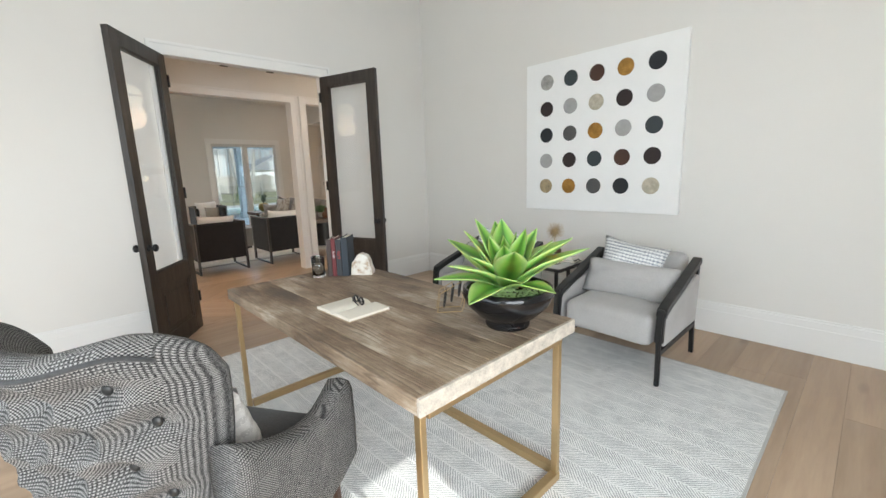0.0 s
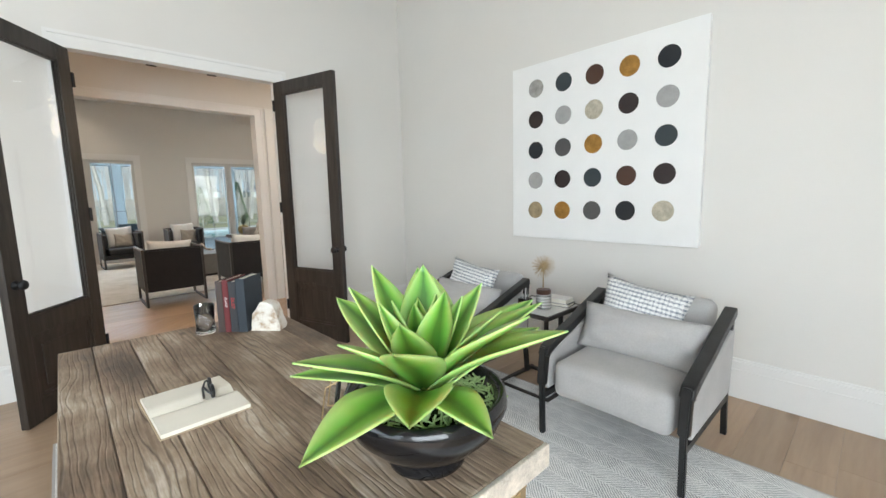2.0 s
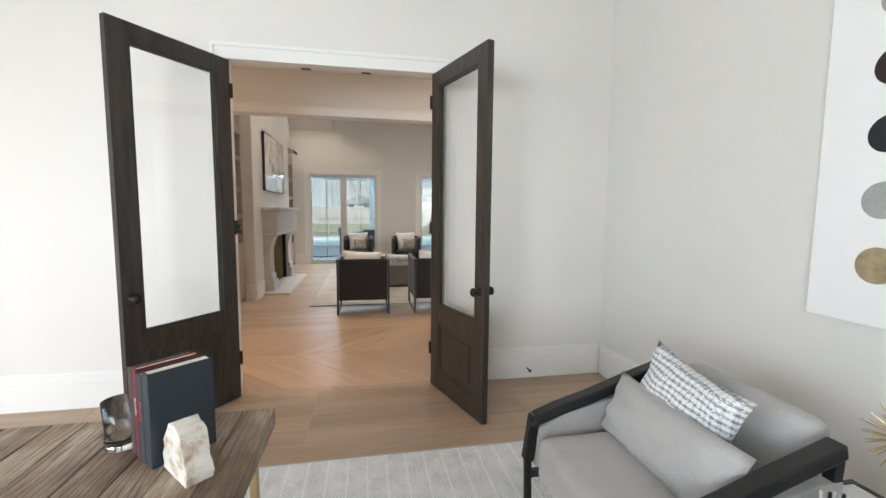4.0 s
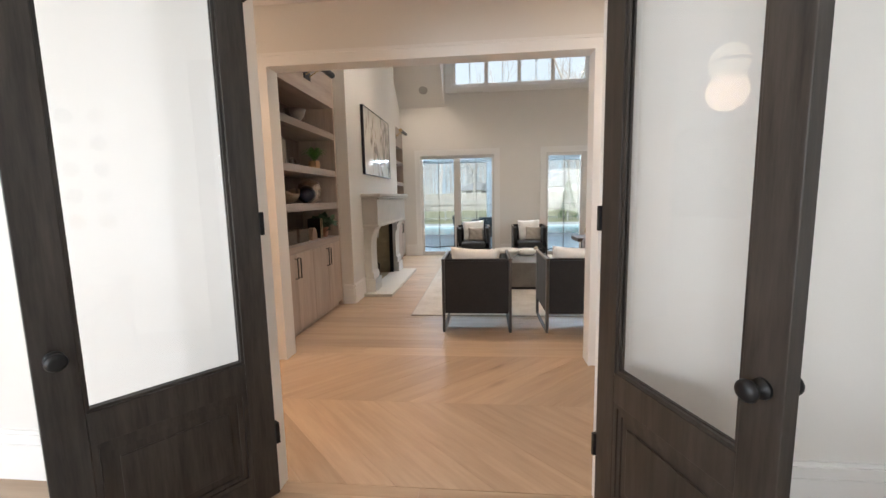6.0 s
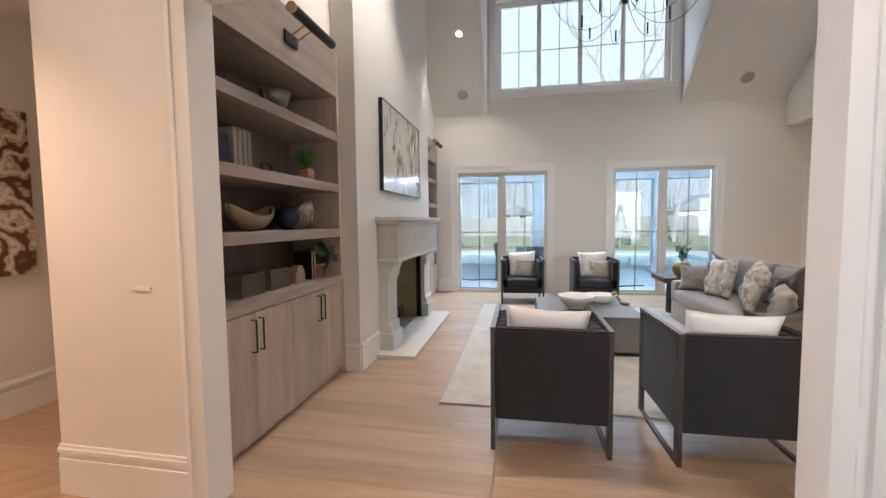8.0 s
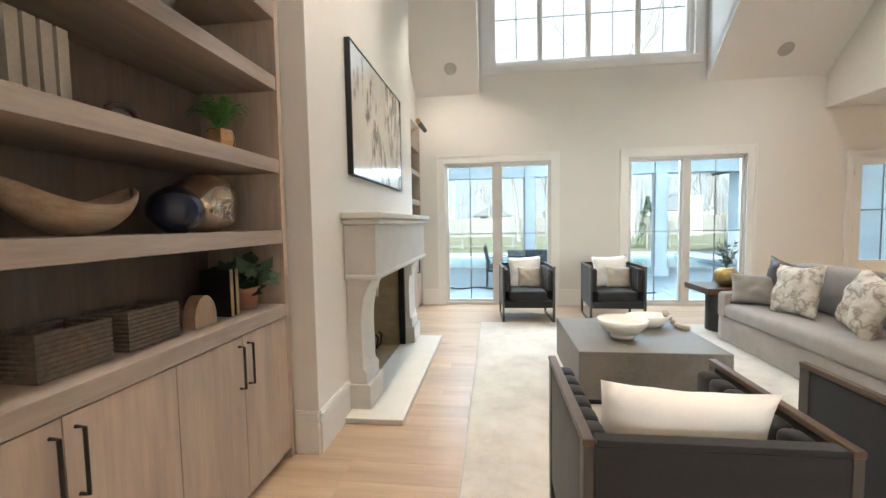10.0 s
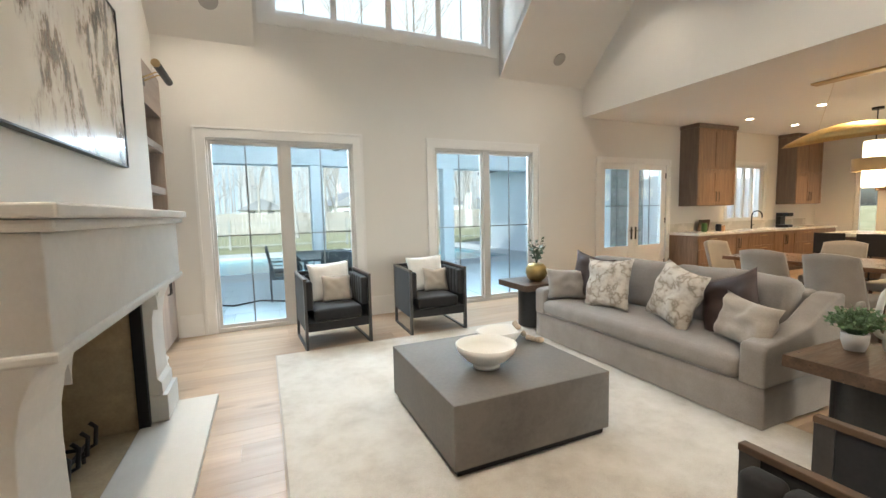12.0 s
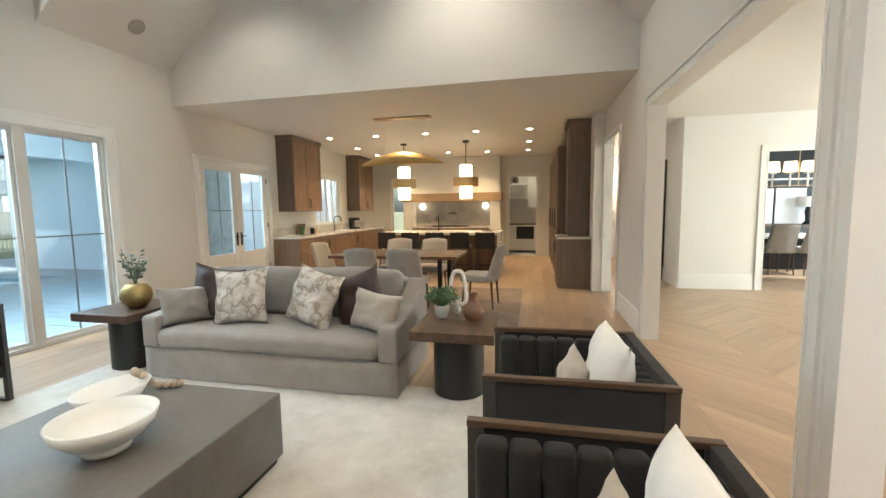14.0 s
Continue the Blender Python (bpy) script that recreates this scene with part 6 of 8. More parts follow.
for i in range(12):
    f = i / 11
    x, y = 0.13 + 0.14 * f, -0.05 + 0.10 * math.sin(f * 5)
    z = 0.115 if f < 0.3 else max(0.022, 0.115 - (f - 0.3) * 0.3)
    bm = bmesh.new()
    bmesh.ops.create_uvsphere(bm, u_segments=12, v_segments=8, radius=0.022, matrix=Matrix.Translation((x, y, z)))
    part("bead", bm, M_BEAD, ob, smooth=True)


# sofa
def sofa():
    ob = thing("sofa", "taupe slipcovered two-seat sofa with a skirt", "sofa", at=pose(3.735, 9.465, 0.0))
    hw, d = 1.14, 0.90
    verts, faces = [], []
    # skirt: a slightly wavy band round the base
    ring = [(0.012, -hw + 0.01), (0.012, hw - 0.01), (d, hw - 0.01), (d, -hw + 0.01)]
    pts = []
    for (xa, ya), (xb, yb) in zip(ring, ring[1:] + ring[:1]):
        for k in range(24):
            f = k / 24
            pts.append((xa + (xb - xa) * f, ya + (yb - ya) * f))
    levels = [0.02, 0.10, 0.2, 0.275]
    for z in levels:
        for i, (x, y) in enumerate(pts):
            o = 0.007 * (1 - z / 0.3) * (1 + 1.6 * noise.noise(Vector((x * 9, y * 9, 2.0))))
            verts.append((x + (-o if x < 0.1 else o if x > d - 0.1 else 0), y + (o if y > hw - 0.1 else -o if y < -hw + 0.1 else 0), z))
    n = len(pts)
    for k in range(len(levels) - 1):
        for i in range(n):
            faces.append((k * n + i, k * n + (i + 1) % n, (k + 1) * n + (i + 1) % n, (k + 1) * n + i))
    faces.append(tuple(range((len(levels) - 1) * n, len(levels) * n)))
    part("skirt", from_faces(verts, faces), M_SLIP, ob, "loose skirt to the floor", smooth=True)
    for s in (-1, 1):
        out = [(0.0, 0.276), (0.0, 0.52), (0.02, 0.545), (0.25, 0.565), (0.50, 0.62), (0.70, 0.735), (0.80, 0.775), (d, 0.785), (d, 0.276)]
        y0, y1 = sorted((s * hw, s * (hw - 0.15)))
        bm = prism(out, "y", y0, y1, bevel=0.018, segs=3)
        part("arm", bm, M_SLIP, ob, "sloping arm", smooth=False)
    part("backrest", boxes((d - 0.17, d + 0.005, -hw + 0.152, hw - 0.152, 0.277, 0.79), bevel=0.03, segs=3), M_SLIP, ob)
    part("deck", boxes((0.01, d - 0.17, -hw + 0.152, hw - 0.152, 0.276, 0.285)), M_SLIP, ob)
    part("seat_cushion", moved(soft_block(0.76, 2 * hw - 0.31, 0.15, 0.02, 0.05, 9), pose(0.36, 0, 0.286)), M_SLIP, ob, "one long bench cushion", smooth=True)
    for y in (-0.49, 0.49):
        part("back_cushion", moved(soft_block(0.96, 0.21, 0.44, 0.02, 0.075, int(5 + y * 3), lump=0.012), pose(0.66, y, 0.44, 0, 0, 90) @ pose(0, 0, 0, 10)), M_SLIP, ob, "plump back cushion", smooth=True)
    for x, y in ((0.06, -hw + 0.06), (0.06, hw - 0.06), (d - 0.06, -hw + 0.06), (d - 0.06, hw - 0.06)):
        part("foot", boxes((x - 0.03, x + 0.03, y - 0.03, y + 0.03, 0.0, 0.05)), M_BLACK, ob, "small black foot")


sofa()
SOFA = pose(3.735, 9.465, 0.0)


def sofa_cushion(name, label, x, y, w, h, t, yaw, lean, roll, mat, seed):
    c = thing(name, label, "cushion", "sofa cushions", at=SOFA @ pose(x, y, 0.435 + h / 2 * math.cos(radians(lean)) * 1.0, 0, 0, yaw) @ pose(0, 0, 0, lean, roll, 0))
    part("cover", pillow(w, h, t, seed, pinch=0.13, lump=0.024), mat, c, smooth=True)


sofa_cushion("cushion", "dark brown leather cushion on the sofa", 0.42, 0.75, 0.48, 0.50, 0.13, -80, -10, 9, M_BROWN_LEATHER, 1)
sofa_cushion("cushion", "cream floral linen cushion on the sofa", 0.30, 0.39, 0.52, 0.50, 0.16, -84, -14, -4, M_FLORAL, 2)
sofa_cushion("cushion", "plain taupe cushion against the sofa arm", 0.25, 0.90, 0.46, 0.34, 0.14, -34, -12, 0, M_SLIP, 3)
sofa_cushion("cushion", "cream floral linen cushion on the sofa", 0.33, -0.30, 0.52, 0.51, 0.18, -108, -16, 11, M_FLORAL, 4)
sofa_cushion("cushion", "dark brown leather cushion on the sofa", 0.44, -0.66, 0.49, 0.47, 0.13, -92, -12, -20, M_BROWN_LEATHER, 5)
sofa_cushion("cushion", "sand striped cushion against the sofa arm", 0.26, -0.88, 0.50, 0.34, 0.15, -112, -14, 4, M_SAND_CLOTH, 6)


# end tables
def end_table(x, y, label):
    ob = thing("end_table", label, "table", "end tables", at=pose(x, y, 0.0))
    part("top", boxes((-0.325, 0.325, -0.30, 0.30, 0.485, 0.555), bevel=0.004), M_WALNUT, ob, "thick dark walnut top")
    part("pedestal", lathe([(0.0, 0.0), (0.195, 0.0), (0.195, 0.484), (0.0, 0.484)], 48), M_EBONY, ob, "black drum pedestal")


end_table(3.99, 7.905, "dark walnut end table on a black drum pedestal")
end_table(4.004, 10.99, "dark end table beside the tall window")
ET = 0.5555
leafy("potted_plant", "small leafy plant in a pale pot on the end table", pose(4.09, 8.06, ET), [(0.0, 0.0), (0.045, 0.0), (0.06, 0.05), (0.062, 0.10), (0.056, 0.10), (0.05, 0.085), (0.0, 0.08)], M_PLASTER, M_HERB, 150, 0.15, 0.16, 0.03, 8, "pale stone pot")
ob = thing("wooden_vase", "turned brown wooden bottle vase on the end table", "vase", at=pose(4.07, 7.80, ET) @ Matrix.Diagonal((0.9, 0.9, 0.9, 1)))
part("body", lathe([(0.0, 0.0), (0.07, 0.0), (0.092, 0.03), (0.10, 0.07), (0.088, 0.115), (0.05, 0.15), (0.032, 0.18), (0.034, 0.215), (0.040, 0.23), (0.034, 0.23), (0.028, 0.20), (0.0, 0.19)], 36), wood("vase_wood", (0.12, 0.05, 0.025, 1), (0.26, 0.13, 0.07, 1), 0.3, "z", 2), ob, smooth=True)
ob = thing("loop_sculpture", "white chain-link sculpture on the end table", "sculpture", at=pose(4.22, 7.95, ET, 0, 0, 104))
for half_low, half_top, low, high, turn in ((0.078, 0.045, 0.075, 0.355, 0), (0.075, 0.075, 0.016, 0.13, 78)):
    pts = []
    for a in range(33):
        c, q = math.cos(a * math.pi / 16), math.sin(a * math.pi / 16)
        u, v = math.copysign(abs(c) ** 0.55, c), math.copysign(abs(q) ** 0.55, q)
        half = half_low + (half_top - half_low) * (v + 1) / 2
        pts.append((half * u, 0.0, low + (high - low) * (v + 1) / 2))
    part("link", moved(tube(pts, 0.016, 10), pose(0, 0, 0, 0, 0, turn)), M_WHITE_CERAMIC, ob, smooth=True)
ob = thing("gold_vase", "round hammered gold vase with grey-green sprigs", "vase", at=pose(3.9839999999999995, 10.92, ET))
part("body", lathe([(0.0, 0.0), (0.06, 0.0), (0.105, 0.04), (0.128, 0.10), (0.122, 0.165), (0.085, 0.21), (0.055, 0.222), (0.05, 0.215), (0.0, 0.19)], 40), plain("hammered_gold", (0.36, 0.27, 0.11, 1), 0.38, 0.85, vary=0.2, scale=12, grain=30, bump=0.3), ob, smooth=True)
bm, stems = bmesh.new(), bmesh.new()
rnd = random.Random(21)
for i in range(16):
    a, r = rnd.uniform(0, 6.283), rnd.uniform(0.05, 0.16)
    tip = Vector((r * math.cos(a), r * math.sin(a), 0.22 + rnd.uniform(0.16, 0.32)))
    base = Vector((0, 0, 0.20))
    add_tube(stems, [base, base.lerp(tip, 0.5) + Vector((0, 0, 0.03)), tip], 0.0025, 5)
    for k in range(9):
        p = base.lerp(tip, 0.3 + 0.7 * k / 8)
        d = Vector((rnd.uniform(-1, 1), rnd.uniform(-1, 1), rnd.uniform(-0.1, 1))).normalized()
        s = d.orthogonal().normalized()
        q = rnd.uniform(0.035, 0.06)
        bm.faces.new([bm.verts.new(p + o) for o in (Vector((0, 0, 0)), d * q * 0.5 + s * q * 0.28, d * q, d * q * 0.5 - s * q * 0.28)])
tagged(part("stem", stems, M_GREY_GREEN, ob), kind="stuff")
part("foliage", bm, M_GREY_GREEN, ob, "grey-green leaves")

# chandelier of wire loops
ob = thing("wire_chandelier", "black wire chandelier of thin loops with small lights", "chandelier", at=pose(2.78, 9.33, 0.0))
part("rod", tube([(0, 0, 4.6), (0, 0, RIDGE_Z + 0.02)], 0.010), M_BLACK, ob)
part("hub", lathe([(0.0, 0.0), (0.03, 0.0), (0.035, 0.05), (0.03, 0.9), (0.0, 0.92)], 16, (0, 0, 3.75)), M_BLACK, ob)
for i in range(8):
    a = 2 * math.pi * i / 8
    c, s = math.cos(a), math.sin(a)
    pts = [((0.40 + 0.39 * math.cos(t * math.pi / 12)) * c, (0.40 + 0.39 * math.cos(t * math.pi / 12)) * s, 4.0 + 0.50 * math.sin(t * math.pi / 12)) for t in range(25)]
    part("loop", tube(pts, 0.0032, 6), M_BLACK, ob, smooth=True)
    part("candle", tube([(0.45 * c, 0.45 * s, 3.53), (0.45 * c, 0.45 * s, 3.66)], 0.010, 8), M_BLACK, ob)
for x, y in ((0.60, 12.13), (5.338, 12.154)):
    z = EAVE + SLOPE * (N0 - y)
    ob = thing("ceiling_speaker", "round grey speaker grille set in the sloping ceiling", "speaker", "ceiling speakers", at=pose(x, y, z, -math.degrees(math.atan(SLOPE)), 0, 0))
    part("grille", lathe([(0.0, -0.008), (0.098, -0.008), (0.10, 0.0), (0.0, 0.0)], 32), plain("speaker_grille", (0.42, 0.40, 0.38, 1), 0.7, grain=300, bump=0.4), ob)
M_BULB = glowing("lamp_glow", (1.0, 0.86, 0.62, 1), 14.0)
for x, y in ((0.658, 11.32), (5.1, 10.9), (5.1, 8.2), (0.75, 8.0)):
    z = EAVE + SLOPE * ((N0 - y) if y > RIDGE_Y else (y - 6.19))
    tilt = -math.degrees(math.atan(SLOPE)) if y > RIDGE_Y else math.degrees(math.atan(SLOPE))
    ob = thing("downlight", "small round recessed downlight in the sloping ceiling", "downlight", "sloping downlights", at=pose(x, y, z, tilt, 0, 0))
    part("trim", lathe([(0.045, -0.006), (0.065, -0.006), (0.068, 0.0), (0.045, 0.0), (0.045, -0.006)], 28), M_TRIM, ob)
    part("lens", lathe([(0.0, -0.004), (0.044, -0.004), (0.044, 0.0), (0.0, 0.0)], 24), M_BULB, ob, "lit lens")

# passage art, plates and hall pendants
def marble_art():
    n = Nodes("swirled_marble_paint")
    warp = n.noise(1.6, 3.0)
    w = n.node("ShaderNodeTexWave", Scale=4.4, Distortion=20.0)
    w.inputs["Detail"].default_value = 3.0
    w.inputs["Detail Scale"].default_value = 0.7
    n.link(n.coord.outputs["Object"], w.inputs["Vector"])
    col = n.ramp(w.outputs["Fac"], [(0.1, (0.10, 0.055, 0.035, 1)), (0.38, (0.27, 0.16, 0.10, 1)), (0.55, (0.62, 0.54, 0.44, 1)), (0.75, (0.40, 0.28, 0.19, 1)), (0.95, (0.68, 0.62, 0.54, 1))])
    return n.set(col, 0.3, Coat_Weight=0.4)


ob = thing("marbled_canvas", "brown and cream swirled canvas in the passage", "painting", at=pose(-1.999, 6.38, 1.63))
part("canvas", boxes((0, 0.04, -0.51, 0.51, -0.60, 0.60), bevel=0.003), marble_art(), ob)
ob = thing("keypad", "slim white wall plate", "wall plate", "wall plates", at=pose(-0.128, 6.059, 1.08))
part("plate", boxes((-0.055, 0.055, -0.007, 0, -0.008, 0.012), bevel=0.002), M_TRIM, ob)
ob = thing("keypad", "slim white wall plate", "wall plate", "wall plates", at=pose(6.36, 6.191, 1.12))
part("plate", boxes((-0.035, 0.035, 0, 0.006, -0.058, 0.058), bevel=0.002), M_TRIM, ob)
for x in (-1.35, 1.1, 4.3):
    ob = thing("downlight", "small round recessed downlight in the gallery ceiling", "downlight", "gallery downlights", at=pose(x, 5.30, 2.901))
    part("trim", lathe([(0.045, -0.006), (0.065, -0.006), (0.068, 0.0), (0.045, 0.0), (0.045, -0.006)], 28), M_TRIM, ob)
    part("lens", lathe([(0.0, -0.003), (0.044, -0.003), (0.044, 0.0), (0.0, 0.0)], 24), M_BULB, ob, "lit lens")
M_OPAL = glowing("opal_globe", (1.0, 0.86, 0.66, 1), 1.8)
for x in (-0.15, 3.12):
    ob = thing("globe_pendant", "white opal globe light with a brass band", "lamp", "hall globes", at=pose(x, 5.30, 2.46))
    bm = bmesh.new()
    bmesh.ops.create_uvsphere(bm, u_segments=28, v_segments=16, radius=0.155)
    g = part("globe", bm, M_OPAL, ob, "lit opal glass globe", smooth=True)
    part("band", lathe([(0.157, -0.012), (0.160, -0.012), (0.160, 0.012), (0.157, 0.012), (0.157, -0.012)], 32), M_BRASS, ob)
    part("stem", tube([(0, 0, 0.15), (0, 0, 0.441)], 0.009), M_BRASS, ob)
ob = thing("globe_sconce", "small opal globe light in the hall", "lamp", at=pose(12.9, 5.40, 2.36))
bm = bmesh.new()
bmesh.ops.create_uvsphere(bm, u_segments=24, v_segments=14, radius=0.11)
part("globe", bm, M_OPAL, ob, "lit opal globe", smooth=True)
part("stem", tube([(0, 0, 0.105), (0, 0, 0.541)], 0.008), M_BRASS, ob)

# ---- kitchen and dining ----
M_CAB = wood("warm_oak_cabinet", (0.17, 0.10, 0.06, 1), (0.30, 0.19, 0.12, 1), 0.45, "z", 1.6, bump=0.08, per_piece=0.1)
M_CAB_DARK = wood("taupe_oak_cabinet", (0.13, 0.09, 0.07, 1), (0.21, 0.155, 0.12, 1), 0.45, "z", 1.6, bump=0.08, per_piece=0.1)
M_QUARTZ = plain("pale_quartz", (0.66, 0.63, 0.58, 1), 0.25, vary=0.05, scale=4)
M_MARBLE = plain("grey_veined_stone", (0.42, 0.39, 0.36, 1), 0.3, vary=0.2, scale=3)
M_CHAIR_CLOTH = weave("grey_dining_cloth", (0.30, 0.27, 0.235, 1), (0.40, 0.37, 0.33, 1), 300)


def shaker(parent, face_x0, face_x1, y, z0, z1, mat, handle=None, axis="y", sign=-1):
    """A framed cabinet door on a face; the rails stand proud of the panel."""
    bm = bmesh.new()
    r = 0.055
    for a, b, c, d, t in ((face_x0, face_x0 + r, z0, z1, 0.02), (face_x1 - r, face_x1, z0, z1, 0.02), (face_x0 + r, face_x1 - r, z0, z0 + r, 0.02), (face_x0 + r, face_x1 - r, z1 - r, z1, 0.02), (face_x0 + r, face_x1 - r, z0 + r, z1 - r, 0.010)):
        f0, f1 = sorted((y, y + sign * t))
        bm_box(bm, *((a, b, f0, f1) if axis == "y" else (f0, f1, a, b)), c, d)
    door = part("door", bm, mat, parent)
    if handle:
        hx, hz0, hz1 = handle
        f = y + sign * 0.045
        pts = [(hx, y + sign * 0.018, hz0), (hx, f, hz0), (hx, f, hz1), (hx, y + sign * 0.018, hz1)]
        part("handle", tube(pts if axis == "y" else [(p[1], p[0], p[2]) for p in pts], 0.006), M_BLACK, door, "slim handle")
    return door


# run of base cabinets along the north wall
for i in range(6):
    x0 = 8.25 + 0.78 * i
    ob = thing("base_cabinet", "oak base cabinet below the pale counter", "cabinet", "base cabinets", at=pose(0, 0, 0))
    part("body", boxes((x0, x0 + 0.778, 11.87, 12.46, 0.09, 0.87)), M_CAB, ob)
    part("plinth", boxes((x0, x0 + 0.778, 11.93, 12.46, 0.0, 0.089)), M_CAB_DARK, ob)
    if i % 2 == 0:
        for z0, z1 in ((0.10, 0.36), (0.365, 0.61), (0.615, 0.86)):
            part("drawer", boxes((x0 + 0.004, x0 + 0.774, 11.85, 11.869, z0, z1), bevel=0.002), M_CAB, ob)
            part("handle", tube([(x0 + 0.3, 11.85, z1 - 0.05), (x0 + 0.3, 11.82, z1 - 0.05), (x0 + 0.48, 11.82, z1 - 0.05), (x0 + 0.48, 11.85, z1 - 0.05)], 0.005), M_BRASS, ob)
    else:
        shaker(ob, x0 + 0.004, x0 + 0.387, 11.869, 0.10, 0.86, M_CAB, (x0 + 0.36, 0.6, 0.78))
        shaker(ob, x0 + 0.391, x0 + 0.774, 11.869, 0.10, 0.86, M_CAB, (x0 + 0.42, 0.6, 0.78))
ob = thing("counter", "pale quartz worktop along the window wall", "worktop", at=pose(0, 0, 0))
part("slab", boxes((8.23, 12.95, 11.83, 12.463, 0.872, 0.912), bevel=0.003), M_QUARTZ, ob)
part("upstand", boxes((8.23, 12.95, 12.44, 12.463, 0.913, 1.08)), M_QUARTZ, ob)
for x0, x1, mat in ((8.52, 9.62, M_CAB), (11.75, 12.75, M_CAB)):
    ob = thing("wall_cabinet", "tall oak wall cabinet up to the ceiling", "cabinet", "wall cabinets", at=pose(0, 0, 0))
    part("body", boxes((x0, x1, 12.10, 12.463, 1.42, 2.88)), M_CAB_DARK, ob)
    part("crown", boxes((x0 - 0.03, x1 + 0.03, 12.06, 12.463, 2.881, 2.958), bevel=0.015), M_CAB_DARK, ob)
    mid = (x0 + x1) / 2
    for a, b, h in ((x0 + 0.004, mid - 0.002, mid - 0.04), (mid + 0.002, x1 - 0.004, mid + 0.04)):
        shaker(ob, a, b, 12.099, 1.43, 2.10, mat, (h, 1.5, 1.68))
        shaker(ob, a, b, 12.099, 2.11, 2.87, mat)
# kitchen window
casing("trim_kitchen_window", 10.0, 11.25, 1.12, 2.27, N0, -1, 0.08)
ob = tagged(new("window_4"), "white kitchen window of four narrow leaves", "window", kind="structure")
ob.matrix_world = pose(10.625, N0 + 0.05, 1.1)
part("window_frame", boxes((-0.62, -0.58, -0.04, 0.06, 0, 1.165), (0.58, 0.62, -0.04, 0.06, 0, 1.165), (-0.58, 0.58, -0.04, 0.06, 0, 0.05), (-0.58, 0.58, -0.04, 0.06, 1.12, 1.165)), M_TRIM, ob)
for i in range(4):
    a, b = -0.58 + 0.29 * i, -0.29 + 0.29 * i
    sash = part("sash", boxes((a, a + 0.03, -0.02, 0.03, 0.05, 1.12), (b - 0.03, b, -0.02, 0.03, 0.05, 1.12)), M_TRIM, ob)
    part("pane", boxes((a + 0.03, b - 0.03, 0.0, 0.004, 0.05, 1.12)), M_PANE, sash).visible_shadow = False


def faucet(x, y, z, turn):
    ob = thing("faucet", "black gooseneck kitchen faucet", "faucet", "faucets", at=pose(x, y, z, 0, 0, turn))
    pts = [(0, 0, 0), (0, 0, 0.26)] + [(0.10 - 0.10 * math.cos(a * math.pi / 8), 0, 0.28 + 0.10 * math.sin(a * math.pi / 8)) for a in range(9)] + [(0.20, 0, 0.24)]
    part("spout", tube(pts, 0.013, 10), M_BLACK, ob, smooth=True)
    part("lever", tube([(0, 0.0, 0.06), (0, 0.09, 0.09)], 0.008), M_BLACK, ob)


faucet(10.65, 12.33, 0.9125, -90)
ob = thing("coffee_machine", "small dark coffee machine on the counter", "appliance", at=pose(11.6, 12.2, 0.9125))
part("body", boxes((-0.10, 0.10, -0.12, 0.12, 0, 0.06), (-0.10, 0.10, 0.03, 0.12, 0.06, 0.24), (-0.10, 0.10, -0.12, 0.12, 0.24, 0.32), bevel=0.012), M_BLACK, ob)
ob = thing("cutting_board", "dark wooden board leaning on the upstand", "board", at=pose(9.15, 12.40, 0.9125, 10, 0, 0))
part("board", boxes((-0.16, 0.16, -0.02, 0.0, 0, 0.24), bevel=0.006), M_WALNUT, ob)
for x, h, mat in ((8.95, 0.16, M_GREEN), (9.38, 0.13, M_BLACK), (9.5, 0.10, M_COPPER)):
    ob = thing("canister", "small dark canister on the counter", "canister", "canisters", at=pose(x, 12.22, 0.9125))
    part("body", lathe([(0.0, 0.0), (0.05, 0.0), (0.05, h), (0.04, h + 0.01), (0.0, h + 0.012)], 20), mat, ob)

# island
ob = thing("kitchen_island", "pale stone waterfall island with an oak body", "island", at=pose(0, 0, 0))
part("worktop", boxes((9.70, 10.85, 8.03, 10.72, 0.86, 0.915), bevel=0.003), M_QUARTZ, ob, "pale stone worktop")
for y in (8.03, 10.665):
    part("waterfall_end", boxes((9.70, 10.85, y, y + 0.055, 0.0, 0.859)), M_QUARTZ, ob)
part("body", boxes((10.05, 10.82, 8.086, 10.664, 0.0, 0.859)), M_CAB, ob)
faucet(10.55, 9.55, 0.9155, 180)
ob = thing("island_tray", "wooden tray with bottles on the island", "tray", at=pose(10.35, 8.35, 0.9155))
part("tray", boxes((-0.16, 0.16, -0.12, 0.12, 0, 0.02), bevel=0.004), M_WALNUT, ob)


def stool(at):
    ob = thing("bar_stool", "black bar stool at the island", "stool", "bar stools", at=at)
    part("seat", moved(soft_block(0.40, 0.42, 0.07, 0.01, 0.025, 1), pose(0, 0, 0.60)), M_LEATHER, ob, smooth=True)
    back = [(-0.19, 0.62), (-0.21, 0.94), (-0.23, 0.94), (-0.225, 0.60)]
    bm = prism(back, "y", -0.20, 0.20, bevel=0.008)
    part("backrest", bm, M_LEATHER, ob)
    for x in (-0.16, 0.16):
        for y in (-0.16, 0.16):
            part("leg", tube([(x, y, 0.61), (x * 1.25, y * 1.25, 0)], 0.013, 8), M_BLACK, ob)
    part("footrest", boxes((-0.19, 0.19, -0.20, -0.18, 0.2, 0.22), (-0.19, 0.19, 0.18, 0.20, 0.2, 0.22), (0.17, 0.19, -0.18, 0.18, 0.2, 0.22)), M_BLACK, ob)


for i in range(5):
    stool(pose(9.52, 8.30 + 0.53 * i, 0))


